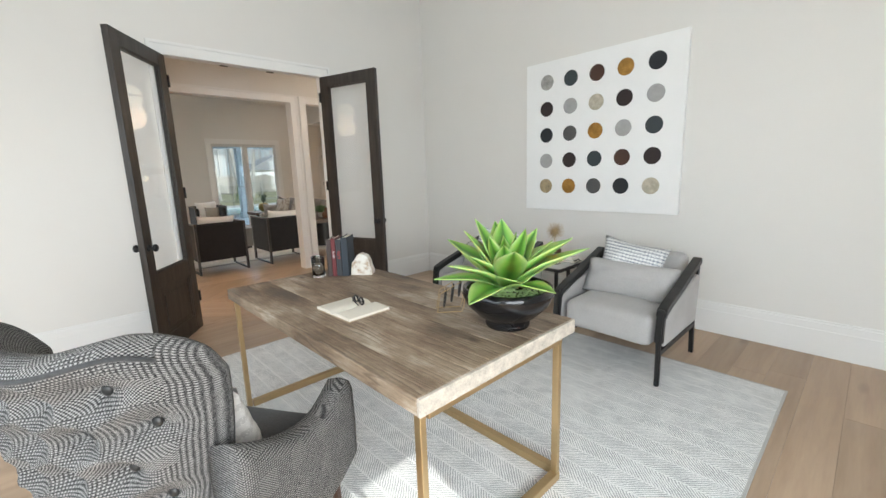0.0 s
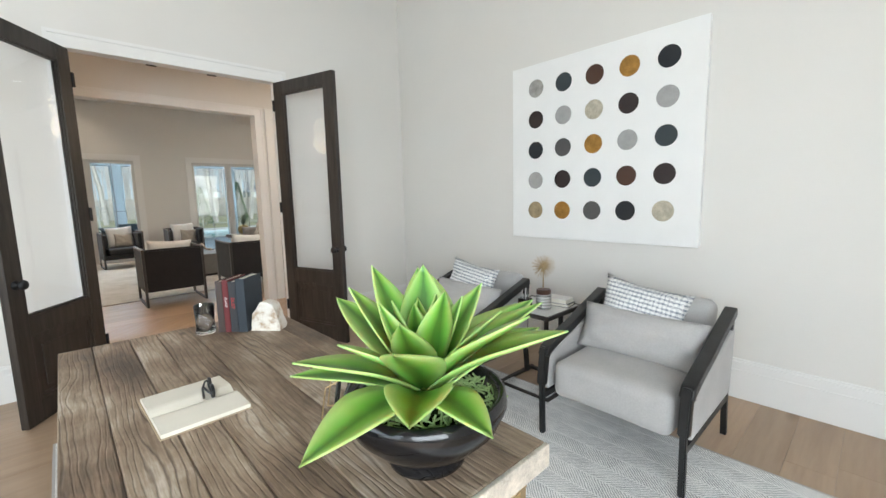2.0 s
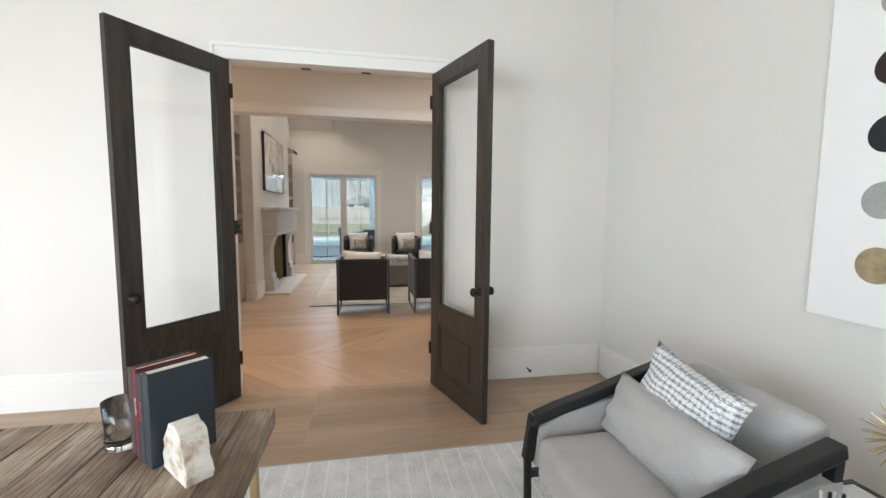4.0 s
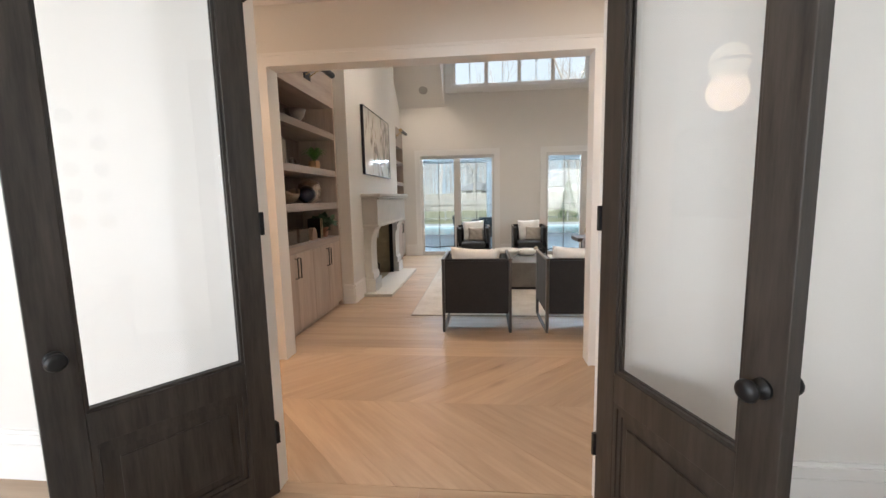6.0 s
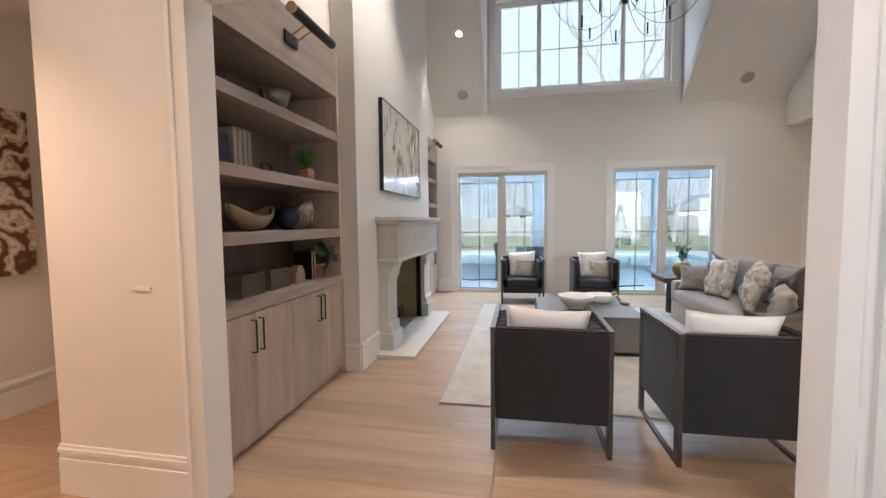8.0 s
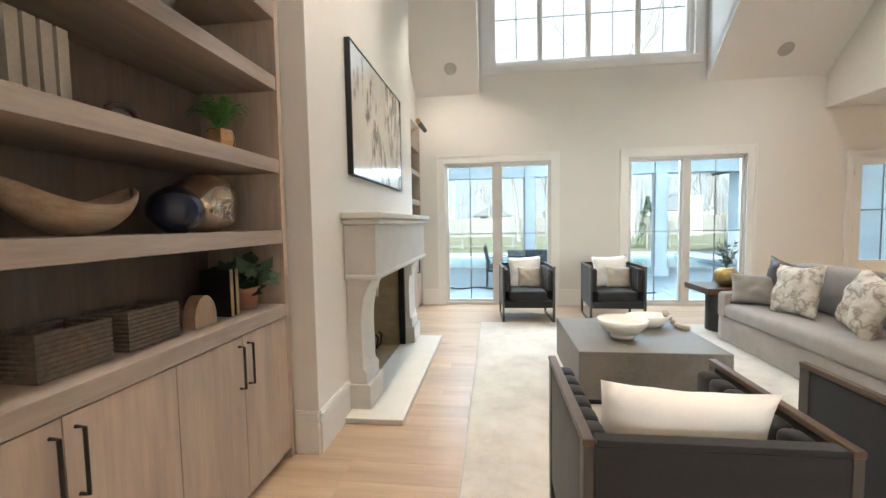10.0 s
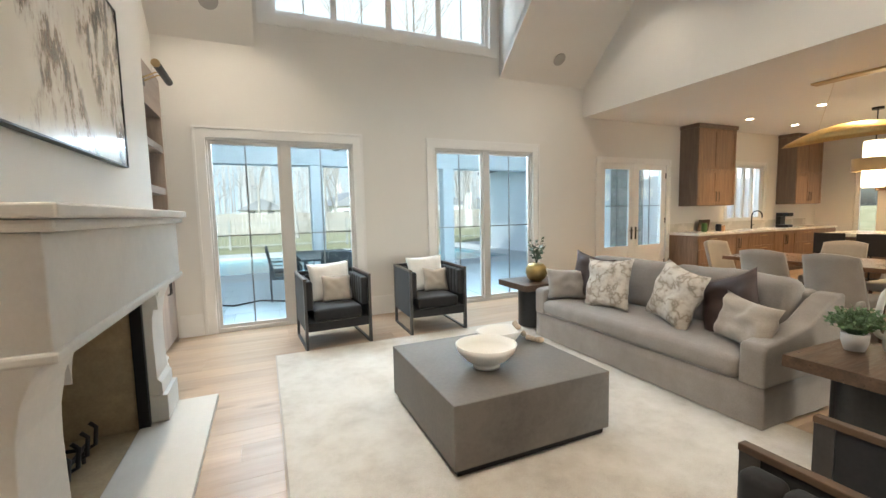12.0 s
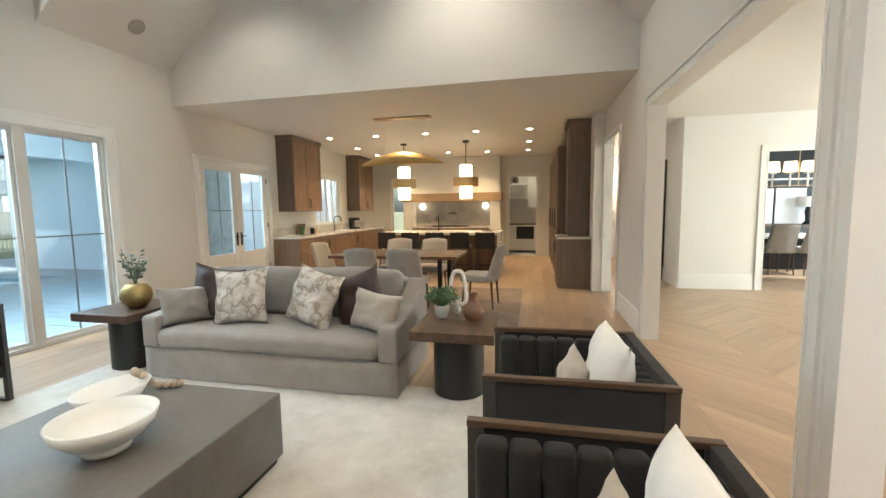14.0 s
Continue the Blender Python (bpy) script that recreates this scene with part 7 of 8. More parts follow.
# pendants over the island
M_PENDANT = glowing("opal_cylinder", (1.0, 0.80, 0.52, 1), 3.2)
for y in (8.84, 10.31):
    ob = thing("cylinder_pendant", "opal cylinder pendant with a broad brass ring", "lamp", "island pendants", at=pose(10.3, y, 0))
    part("glass", lathe([(0.0, 1.66), (0.13, 1.66), (0.145, 1.68), (0.145, 2.40), (0.13, 2.42), (0.0, 2.42)], 32), M_PENDANT, ob, "lit opal cylinder")
    part("ring", lathe([(0.27, 1.93), (0.28, 1.93), (0.28, 2.14), (0.27, 2.14), (0.27, 1.93)], 40), M_BRASS, ob, "broad brass ring")
    for a in range(3):
        c, s = math.cos(a * 2.094), math.sin(a * 2.094)
        part("arm", tube([(0.14 * c, 0.14 * s, 2.03), (0.272 * c, 0.272 * s, 2.03)], 0.006), M_BRASS, ob)
    part("stem", tube([(0, 0, 2.41), (0, 0, 2.93)], 0.008), M_BLACK, ob)
    part("canopy", lathe([(0.0, 2.92), (0.075, 2.92), (0.075, 2.957), (0.0, 2.957)], 24), M_BLACK, ob)

# gold boat-shaped light over the dining table
ob = thing("boat_chandelier", "long curved gold leaf chandelier over the table", "chandelier", at=pose(6.95, 9.28, 0))
verts, faces = [], []
for i in range(25):
    f = 2 * i / 24 - 1
    w = 0.17 * (1 - f * f) ** 0.5 + 0.003
    for k in range(9):
        u = 2 * k / 8 - 1
        verts.append((w * u, 0.66 * f, 2.10 + (1 - f * f) * (0.035 + 0.15 * (1 - u * u))))
for i in range(24):
    for k in range(8):
        q = i * 9 + k
        faces.append((q, q + 1, q + 10, q + 9))
s = part("shade", from_faces(verts, faces), plain("gold_leaf", (0.62, 0.46, 0.20, 1), 0.4, 0.8, vary=0.15, scale=14), ob, "curved gold shade", smooth=True)
s.modifiers.new("thick", "SOLIDIFY").thickness = 0.008
for y in (-0.3, 0.3):
    part("cable", tube([(0, y, 2.24), (0.35, y, 2.94)], 0.0012, 6), M_BRASS, ob)
part("canopy", boxes((0.65, 0.79, -0.28, 0.70, 2.93, 2.957), bevel=0.004), M_BRASS, ob, "long brass ceiling canopy")

# dining table and chairs
M_TABLE = wood("walnut_table", (0.10, 0.045, 0.02, 1), (0.22, 0.11, 0.055, 1), 0.3, "y", 1.2, bump=0.08)
ob = thing("dining_table", "walnut dining table on dark legs", "table", at=pose(6.95, 9.34, 0))
for i in range(5):
    part("plank", boxes((-0.475 + 0.19 * i, -0.286 + 0.19 * i, -0.97, 0.97, 0.715, 0.76), bevel=0.003), M_TABLE, ob)
for y in (-0.7, 0.7):
    for x in (-0.34, 0.34):
        part("leg", boxes((x - 0.03, x + 0.03, y - 0.03, y + 0.03, 0, 0.714)), M_BLACK, ob)


def dining_chair(at):
    ob = thing("dining_chair", "grey upholstered dining chair with a tall curved back", "chair", "dining chairs", at=at)
    part("seat", moved(soft_block(0.48, 0.48, 0.10, 0.015, 0.03, 2), pose(0.02, 0, 0.39)), M_CHAIR_CLOTH, ob, smooth=True)
    verts, faces = [], []
    for side in (0, 1):
        for j in range(9):
            for i in range(13):
                u, v = 2 * i / 12 - 1, j / 8
                half = 0.245 * (1 - 0.12 * v)
                x = -0.22 - 0.10 * v + 0.11 * u * u * (1 - 0.55 * v) - side * 0.05
                verts.append((x, half * u, 0.40 + 0.52 * v - 0.03 * u * u * v))
    k = 9 * 13
    for sgn in (0, 1):
        for j in range(8):
            for i in range(12):
                q = sgn * k + j * 13 + i
                faces.append((q, q + 1, q + 14, q + 13))
    rim = [j * 13 for j in range(9)] + [8 * 13 + i for i in range(1, 13)] + [j * 13 + 12 for j in range(7, -1, -1)] + [i for i in range(11, 0, -1)]
    for a, b in zip(rim, rim[1:] + rim[:1]):
        faces.append((a, b, b + k, a + k))
    bm = from_faces(verts, faces)
    bmesh.ops.recalc_face_normals(bm, faces=bm.faces)
    part("backrest", bm, M_CHAIR_CLOTH, ob, "tall curved back", smooth=True)
    for x in (-0.19, 0.20):
        for y in (-0.19, 0.19):
            part("leg", tube([(x, y, 0.40), (x * 1.15, y * 1.1, 0)], 0.018, 8, 0.010), M_WALNUT, ob)
    return ob


for m in (pose(6.32, 9.61, 0), pose(6.32, 9.01, 0), pose(7.62, 9.66, 0, 0, 0, 180), pose(7.62, 9.02, 0, 0, 0, 180), pose(6.95, 10.42, 0, 0, 0, -92), pose(6.82, 8.08, 0, 0, 0, 84)):
    dining_chair(m)
rug("dining_rug", "faded brown rug under the dining table", 5.7, 8.2, 7.5, 11.2, plain("faded_rug", (0.30, 0.235, 0.185, 1), 0.95, vary=0.3, scale=4, grain=200, bump=0.4), M_SAND_CLOTH)

# cooking wall
ob = thing("range_hood", "white plaster range hood with an oak beam", "hood", at=pose(0, 0, 0))
part("chimney", boxes((12.95, 13.397, 8.26, 11.20, 1.90, 2.957), bevel=0.004), M_WALL, ob, "white plaster hood")
part("beam", boxes((12.86, 13.397, 8.22, 11.22, 1.66, 1.898), bevel=0.006), wood("hood_oak", (0.34, 0.22, 0.12, 1), (0.50, 0.35, 0.21, 1), 0.5, "y", 1.2), ob, "pale oak beam")
for y0, y1 in ((8.26, 8.56), (10.89, 11.20)):
    part("pier", boxes((12.95, 13.397, y0, y1, 0.0, 1.659), bevel=0.003), M_WALL, ob, "white side pier")
part("backsplash", boxes((13.30, 13.397, 8.561, 10.889, 0.91, 1.659)), M_MARBLE, ob, "grey stone backsplash")
ob = thing("range_counter", "dark oak base with a pale counter below the hood", "cabinet", at=pose(0, 0, 0))
part("body", boxes((12.80, 13.29, 8.562, 10.888, 0.0, 0.87)), M_CAB, ob)
part("worktop", boxes((12.77, 13.298, 8.562, 10.888, 0.871, 0.91)), M_QUARTZ, ob)
part("cooktop", boxes((12.85, 13.2, 9.2, 10.3, 0.911, 0.95), bevel=0.006), M_BLACK, ob, "black range top")
ob = thing("pot_filler", "black wall-mounted pot filler", "faucet", at=pose(13.299, 9.6, 1.30))
part("arm", tube([(0, 0, 0), (-0.06, 0, 0), (-0.06, 0.25, 0), (-0.06, 0.05, 0.05), (-0.06, 0.05, -0.06)], 0.012), M_BLACK, ob)
for y in (8.72, 10.66):
    ob = thing("globe_sconce", "small lit globe sconce under the hood beam", "lamp", "hood sconces", at=pose(13.22, y, 1.52))
    bm = bmesh.new()
    bmesh.ops.create_uvsphere(bm, u_segments=20, v_segments=12, radius=0.095)
    part("globe", bm, M_PENDANT, ob, "lit opal globe", smooth=True)
    part("bracket", tube([(0.07, 0, 0.04), (0.079, 0, 0.06)], 0.02), M_BRASS, ob)

# tall cabinets on the south side
ob = thing("sideboard_cabinet", "taupe oak base cabinet with a pale top", "cabinet", at=pose(0, 0, 0))
part("body", boxes((8.38, 9.18, 6.362, 6.90, 0.0, 0.87), bevel=0.003), M_CAB_DARK, ob)
part("worktop", boxes((8.36, 9.18, 6.362, 6.93, 0.871, 0.91)), M_QUARTZ, ob)
for x0 in (8.39, 8.79):
    shaker(ob, x0, x0 + 0.385, 6.901, 0.02, 0.86, M_CAB_DARK, (x0 + 0.34, 0.6, 0.78), "y", 1)
ob = thing("tall_cabinet", "tall taupe oak cabinet reaching the ceiling", "cabinet", "tall cabinets", at=pose(0, 0, 0))
part("body", boxes((8.62, 9.18, 6.362, 6.72, 0.912, 2.87), bevel=0.003), M_CAB_DARK, ob)
part("crown", boxes((8.58, 9.22, 6.362, 6.77, 2.871, 2.957), bevel=0.015), M_CAB_DARK, ob)
shaker(ob, 8.63, 9.17, 6.721, 0.95, 2.85, M_CAB_DARK, (9.1, 1.2, 1.5), "y", 1)
for i in range(4):
    x0 = 9.30 + 0.92 * i
    ob = thing("tall_cabinet", "tall taupe oak cabinet reaching the ceiling", "cabinet", "tall cabinets", at=pose(0, 0, 0))
    part("body", boxes((x0, x0 + 0.918, 6.362, 6.86, 0.0, 2.60), bevel=0.003), M_CAB_DARK, ob)
    shaker(ob, x0 + 0.004, x0 + 0.457, 6.861, 0.1, 2.58, M_CAB_DARK, (x0 + 0.42, 1.0, 1.4), "y", 1)
    shaker(ob, x0 + 0.461, x0 + 0.914, 6.861, 0.1, 2.58, M_CAB_DARK, (x0 + 0.50, 1.0, 1.4), "y", 1)

# pantry seen through its doorway
structure("pantry_shell", boxes((14.9, 15.0, 6.5, 8.8, 0, 2.9), (13.552, 14.9, 6.4, 6.5, 0, 2.9), (13.552, 14.9, 8.8, 8.9, 0, 2.9), (13.552, 15.0, 6.4, 8.9, 2.9, 3.0), (13.552, 15.0, 6.4, 8.9, -0.1, -0.004)), M_WALL, "cream pantry walls")
casing("trim_pantry", 7.25, 8.03, 0, 2.36, 13.4, -1, 0.09, "y")
ob = thing("pantry_cabinet", "cream pantry cupboards with an oven", "cabinet", at=pose(0, 0, 0))
part("base", boxes((14.3, 14.898, 6.502, 8.79, 0.1, 0.9)), M_TRIM, ob)
part("worktop", boxes((14.28, 14.898, 6.502, 8.79, 0.901, 0.93)), M_WALNUT, ob)
part("oven", boxes((14.27, 14.299, 7.3, 7.85, 0.45, 0.85), bevel=0.006), M_BLACK, ob, "black built-in oven")
part("upper_door", boxes((14.5, 14.898, 7.02, 7.5, 1.45, 2.6), bevel=0.004), M_TRIM, ob)
for z in (1.75, 2.2):
    part("shelf", boxes((14.55, 14.898, 7.52, 8.3, z, z + 0.05)), M_TRIM, ob)
ob = thing("pantry_jug", "dark brown jug on the pantry shelf", "jug", at=pose(14.7, 7.9, 2.2505))
part("body", lathe([(0.0, 0.0), (0.08, 0.0), (0.10, 0.1), (0.06, 0.2), (0.05, 0.24), (0.0, 0.24)], 20), M_WALNUT, ob, smooth=True)
# glazed side door beside the hood
ob = tagged(new("door_5"), "white glazed side door beside the hood", "door", kind="structure")
ob.matrix_world = pose(13.44, 11.475, 0)
part("door_frame", boxes((-0.02, 0.02, -0.27, -0.19, 0, 2.35), (-0.02, 0.02, 0.19, 0.27, 0, 2.35), (-0.02, 0.02, -0.19, 0.19, 0, 0.6), (-0.02, 0.02, -0.19, 0.19, 2.2, 2.35)), M_TRIM, ob)
part("pane", boxes((-0.003, 0.003, -0.19, 0.19, 0.6, 2.2)), M_PANE, ob).visible_shadow = False

# recessed downlights
M_CAN = glowing("downlight_glow", (1.0, 0.80, 0.52, 1), 22.0)
CANS = [(9.14, 11.58), (10.65, 11.62), (9.17, 10.55), (11.96, 11.6), (9.2, 9.5), (12.03, 9.6), (9.22, 8.46), (12.15, 8.55), (9.29, 7.42), (10.79, 7.44), (12.17, 7.48)]
for x, y in CANS:
    ob = thing("downlight", "small round lit downlight in the kitchen ceiling", "downlight", "kitchen downlights", at=pose(x, y, 2.96))
    part("trim", lathe([(0.055, -0.006), (0.08, -0.006), (0.084, -0.001), (0.055, -0.001), (0.055, -0.006)], 28), M_TRIM, ob)
    part("lens", lathe([(0.0, -0.005), (0.054, -0.005), (0.054, -0.001), (0.0, -0.001)], 24), M_CAN, ob, "lit lens")
for x, y in ((9.17, 11.0), (9.2, 9.0), (12.0, 11.0), (12.1, 8.9), (10.8, 7.5), (7.3, 9.4)):
    can_lamp(x, y, 2.93, KITCHEN_CAN, (1.0, 0.63, 0.31))
ob = thing("downlight", "small round lit downlight in the pantry ceiling", "downlight", at=pose(14.1, 7.65, 2.899))
part("lens", lathe([(0.0, -0.005), (0.054, -0.005), (0.054, -0.001), (0.0, -0.001)], 24), M_CAN, ob, "lit lens")
can_lamp(14.1, 7.65, 2.87, 25, (1.0, 0.76, 0.5))

# ---- foyer and dining room beyond ----
M_INK = plain("ink_black_paint", (0.012, 0.013, 0.015, 1), 0.5, vary=0.2)
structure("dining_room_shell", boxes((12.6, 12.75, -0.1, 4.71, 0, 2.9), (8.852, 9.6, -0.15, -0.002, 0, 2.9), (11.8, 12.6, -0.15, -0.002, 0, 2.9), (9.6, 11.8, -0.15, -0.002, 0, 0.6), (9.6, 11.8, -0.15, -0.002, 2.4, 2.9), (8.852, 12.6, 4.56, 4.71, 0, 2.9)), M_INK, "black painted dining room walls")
structure("ceiling_dining_room", boxes((8.852, 12.75, -0.15, 4.718, 2.902, 3.0)), M_CEIL, "white dining room ceiling")
structure("wainscot", boxes((12.58, 12.6, 0, 4.55, 2.02, 2.06), (12.58, 12.6, 0, 4.55, 0.9, 0.93)), M_TRIM, "white picture rail")
for y in (1.215, 1.905):
    ob = thing("large_white_canvas", "large white canvas on the black wall", "painting", "white canvases", at=pose(12.58, y, 1.39))
    part("canvas", boxes((-0.04, 0, -0.32, 0.32, -0.43, 0.43), bevel=0.003), M_CANVAS, ob)
ob = thing("formal_table", "white-clothed formal dining table", "table", at=pose(11.5, 1.9, 0))
part("cloth", boxes((-0.55, 0.55, -1.1, 1.1, 0.70, 0.76), bevel=0.02), M_WHITE_CLOTH, ob)
part("pedestal", boxes((-0.2, 0.2, -0.6, 0.6, 0, 0.70), bevel=0.02), M_BLACK, ob)
for y in (2.47, 1.85):
    dining_chair(pose(10.62, y, 0, 0, 0, 4) @ Matrix.Diagonal((1.1, 1.1, 1.14, 1)))
ob = thing("shaded_chandelier", "chandelier with three cream shades", "chandelier", at=pose(10.6, 2.285, 0))
part("bar", tube([(0, -0.66, 1.80), (0, 0.36, 1.80)], 0.012), M_BRASS, ob)
part("rod", tube([(0, -0.15, 1.80), (0, -0.15, 2.9)], 0.010), M_BRASS, ob)
M_SHADE = glowing("cream_shade", (1.0, 0.70, 0.42, 1), 2.2)
for y in (-0.62, -0.31, 0.0, 0.31):
    part("shade", lathe([(0.12, 2.08), (0.10, 2.28), (0.097, 2.28), (0.117, 2.08), (0.12, 2.08)], 24, (0, y, 0)), M_SHADE, ob, "lit cream shade")
    part("candle", tube([(0, y, 1.78), (0, y, 2.12)], 0.018, 8), M_TRIM, ob, "white candle tube")
    part("drip_pan", lathe([(0.0, 0.0), (0.06, 0.01), (0.07, 0.02), (0.0, 0.02)], 16, (0, y, 2.03)), M_TRIM, ob)
ob = thing("buffet_lamp", "table lamp with a wide white shade", "lamp", at=pose(12.3, 0.97, 0.95))
part("shade", lathe([(0.22, 0.42), (0.20, 0.66), (0.197, 0.66), (0.217, 0.42), (0.22, 0.42)], 28), M_WHITE_CLOTH, ob)
part("base", lathe([(0.0, 0.0), (0.10, 0.0), (0.10, 0.03), (0.04, 0.1), (0.07, 0.3), (0.02, 0.55), (0.0, 0.55)], 24), M_BLACK, ob)
ob = thing("buffet", "dark buffet along the black wall", "cabinet", at=pose(12.3, 1.6, 0))
part("body", boxes((-0.24, 0.24, -1.1, 1.1, 0.05, 0.90), bevel=0.006), M_EBONY, ob)
part("top", boxes((-0.26, 0.26, -1.12, 1.12, 0.901, 0.949), bevel=0.004), M_WALNUT, ob)
part("plinth", boxes((-0.2, 0.2, -1.0, 1.0, 0.0, 0.049)), M_BLACK, ob)
# dark cellar door in the hall
ob = tagged(new("door_6"), "black-framed dark glass door in the hall", "door", kind="structure")
ob.matrix_world = pose(9.95, 4.873, 0)
part("door_frame", boxes((-0.42, -0.34, 0, 0.03, 0, 2.3), (0.34, 0.42, 0, 0.03, 0, 2.3), (-0.34, 0.34, 0, 0.03, 2.2, 2.3), (-0.34, 0.34, 0, 0.03, 0, 0.12)), M_BLACK, ob)
part("pane", boxes((-0.34, 0.34, 0.004, 0.012, 0.12, 2.2)), plain("dark_glass", (0.01, 0.01, 0.012, 1), 0.06), ob)
ob = tagged(new("door_7"), "white door at the end of the hall", "door", kind="structure")
ob.matrix_world = pose(13.349, 5.46, 0)
part("slab", boxes((-0.04, 0, -0.4, 0.4, 0, 2.1), bevel=0.003), M_TRIM, ob)
part("panel", boxes((-0.048, -0.041, -0.28, 0.28, 0.2, 0.9), (-0.048, -0.041, -0.28, 0.28, 1.05, 1.95), bevel=0.004), M_TRIM, ob)
# front entrance
ob = tagged(new("door_8"), "glazed double front door with sidelights", "door", kind="structure")
ob.matrix_world = pose(6.4, -0.07, 0)
for i in range(5):
    x = -1.4 + 0.69 * i
    part("door_frame", boxes((x, x + 0.06, -0.03, 0.03, 0, 2.7)), M_BLACK, ob)
part("pane", boxes((-1.34, 1.34, -0.003, 0.003, 0.0, 2.7)), M_PANE, ob).visible_shadow = False
# study windows
for name, m, w, h in (("window_5", pose(-0.7, -1.68, 0.6), 1.4, 2.1), ("window_6", pose(-2.28, 1.2, 0.6, 0, 0, 90), 1.5, 2.2)):
    ob = tagged(new(name), "wide white study window", "window", kind="structure")
    ob.matrix_world = m
    part("window_frame", boxes((-w, -w + 0.06, -0.05, 0.05, 0, h), (w - 0.06, w, -0.05, 0.05, 0, h), (-w + 0.06, w - 0.06, -0.05, 0.05, 0, 0.06), (-w + 0.06, w - 0.06, -0.05, 0.05, h - 0.06, h), (-0.53, -0.47, -0.05, 0.05, 0.06, h - 0.06), (0.47, 0.53, -0.05, 0.05, 0.06, h - 0.06)), M_TRIM, ob)
    part("pane", boxes((-w + 0.06, w - 0.06, -0.003, 0.003, 0.06, h - 0.06)), M_PANE, ob).visible_shadow = False

# ---- the garden ----
def paving():
    n = Nodes("grey_slate_paving")
    a = n.noise(1.2, 5.0)
    col = n.ramp(a, [(0.35, (0.36, 0.43, 0.48, 1)), (0.65, (0.48, 0.55, 0.60, 1))])
    return n.set(col, n.ramp(n.noise(4.0, 3.0), [(0.3, (0.25,) * 3), (0.7, (0.5,) * 3)]))


M_PAVING = paving()
M_SIDING = plain("white_render", (0.80, 0.81, 0.82, 1), 0.7, vary=0.04)
M_ROOF = plain("slate_roof", (0.10, 0.115, 0.14, 1), 0.8, vary=0.2, scale=8)
# Far roofs: dark roof colour lightened to carry the haze of distance.
M_ROOF_FAR = plain("hazed_grey_roof", (0.30, 0.31, 0.33, 1), 0.85, vary=0.2, scale=3)
M_PORCH = plain("blue_grey_porch_paint", (0.60, 0.65, 0.68, 1), 0.6, vary=0.05)


def lawn():
    n = Nodes("winter_lawn")
    col = n.ramp(n.noise(0.7, 8.0, 0.7), [(0.3, (0.22, 0.23, 0.11, 1)), (0.7, (0.36, 0.33, 0.21, 1))])
    n.bump(n.noise(60, 3), 0.5, 0.02)
    return n.set(col, 0.95)


structure("ground", boxes((-400, 400, 25.002, 900, -0.5, -0.06), (-400, -8.002, -400, 25.0, -0.5, -0.06), (16.002, 400, -400, 25.0, -0.5, -0.06), (-8.0, 16.0, -400, -1.8, -0.5, -0.06)), lawn(), "dry winter lawn")
structure("pavement", boxes((-8.0, 16.0, 16.8, 18.4, -0.3, -0.05), (-8, -4, 18.4, 23.4, -0.3, -0.05), (8.5, 16.0, 18.4, 23.4, -0.3, -0.05), (-8, 16.0, 23.4, 25, -0.3, -0.05), (-8, 16, 12.66, 16.8, -0.3, -0.062)), plain("pale_pool_deck", (0.52, 0.52, 0.51, 1), 0.7, vary=0.08), "pale concrete pool deck")
water = Nodes("pool_water")
water.bump(water.noise(3.0, 3.0), 0.1, 0.02)
structure("water", boxes((-4, 8.5, 18.4, 23.4, -0.25, -0.14)), water.set((0.10, 0.40, 0.48, 1), 0.08), "turquoise swimming pool water")

# terrace roof
porch = thing("porch_roof", "blue-grey covered terrace roof on square columns", "porch", at=pose(0, 0, 0))
part("ceiling", boxes((-5, 9.4, 12.66, 16.9, 3.05, 3.2)), M_PORCH, porch)
part("beam", boxes((-5, 9.4, 16.4, 16.7, 2.50, 3.049), bevel=0.01), M_PORCH, porch)
for x in (-1.4, 2.15, 5.35, 8.9):
    col = part("column", boxes((x - 0.14, x + 0.14, 16.41, 16.69, 0.16, 2.499), bevel=0.008), M_PORCH, porch)
    part("base", boxes((x - 0.18, x + 0.18, 16.37, 16.73, -0.045, 0.16), bevel=0.01), M_PORCH, col)
for x, y in ((2.2, 14.4), (5.6, 14.4)):
    ob = thing("porch_downlight", "small lit downlight in the terrace ceiling", "downlight", "porch downlights", at=pose(x, y, 3.05))
    part("lens", lathe([(0.0, -0.006), (0.06, -0.006), (0.06, 0.0), (0.0, 0.0)], 20), M_CAN, ob)
fan = thing("ceiling_fan", "pale blue-grey terrace ceiling fan at rest", "fan", at=pose(2.6, 14.8, 2.70))
part("motor", lathe([(0.0, -0.08), (0.08, -0.07), (0.10, 0.0), (0.08, 0.06), (0.0, 0.07)], 20), M_PORCH, fan)
part("rod", tube([(0, 0, 0.06), (0, 0, 0.35)], 0.012), M_PORCH, fan)
for k in range(4):
    part("blade", moved(boxes((0.1, 0.65, -0.06, 0.06, -0.006, 0.006)), pose(0, 0, 0, 0, 0, 90 * k + 20) @ pose(0, 0, 0, 10)), M_PORCH, fan)

# terrace table and chairs
M_WICKER = plain("dark_outdoor_weave", (0.045, 0.055, 0.062, 1), 0.7, vary=0.3, scale=30, grain=150, bump=0.3)
ob = thing("terrace_table", "dark outdoor dining table", "table", at=pose(2.05, 14.9, -0.06))
part("top", boxes((-0.5, 0.5, -0.9, 0.9, 0.70, 0.74), bevel=0.004), M_WICKER, ob)
for x in (-0.42, 0.42):
    for y in (-0.8, 0.8):
        part("leg", boxes((x - 0.03, x + 0.03, y - 0.03, y + 0.03, 0, 0.699)), M_WICKER, ob)


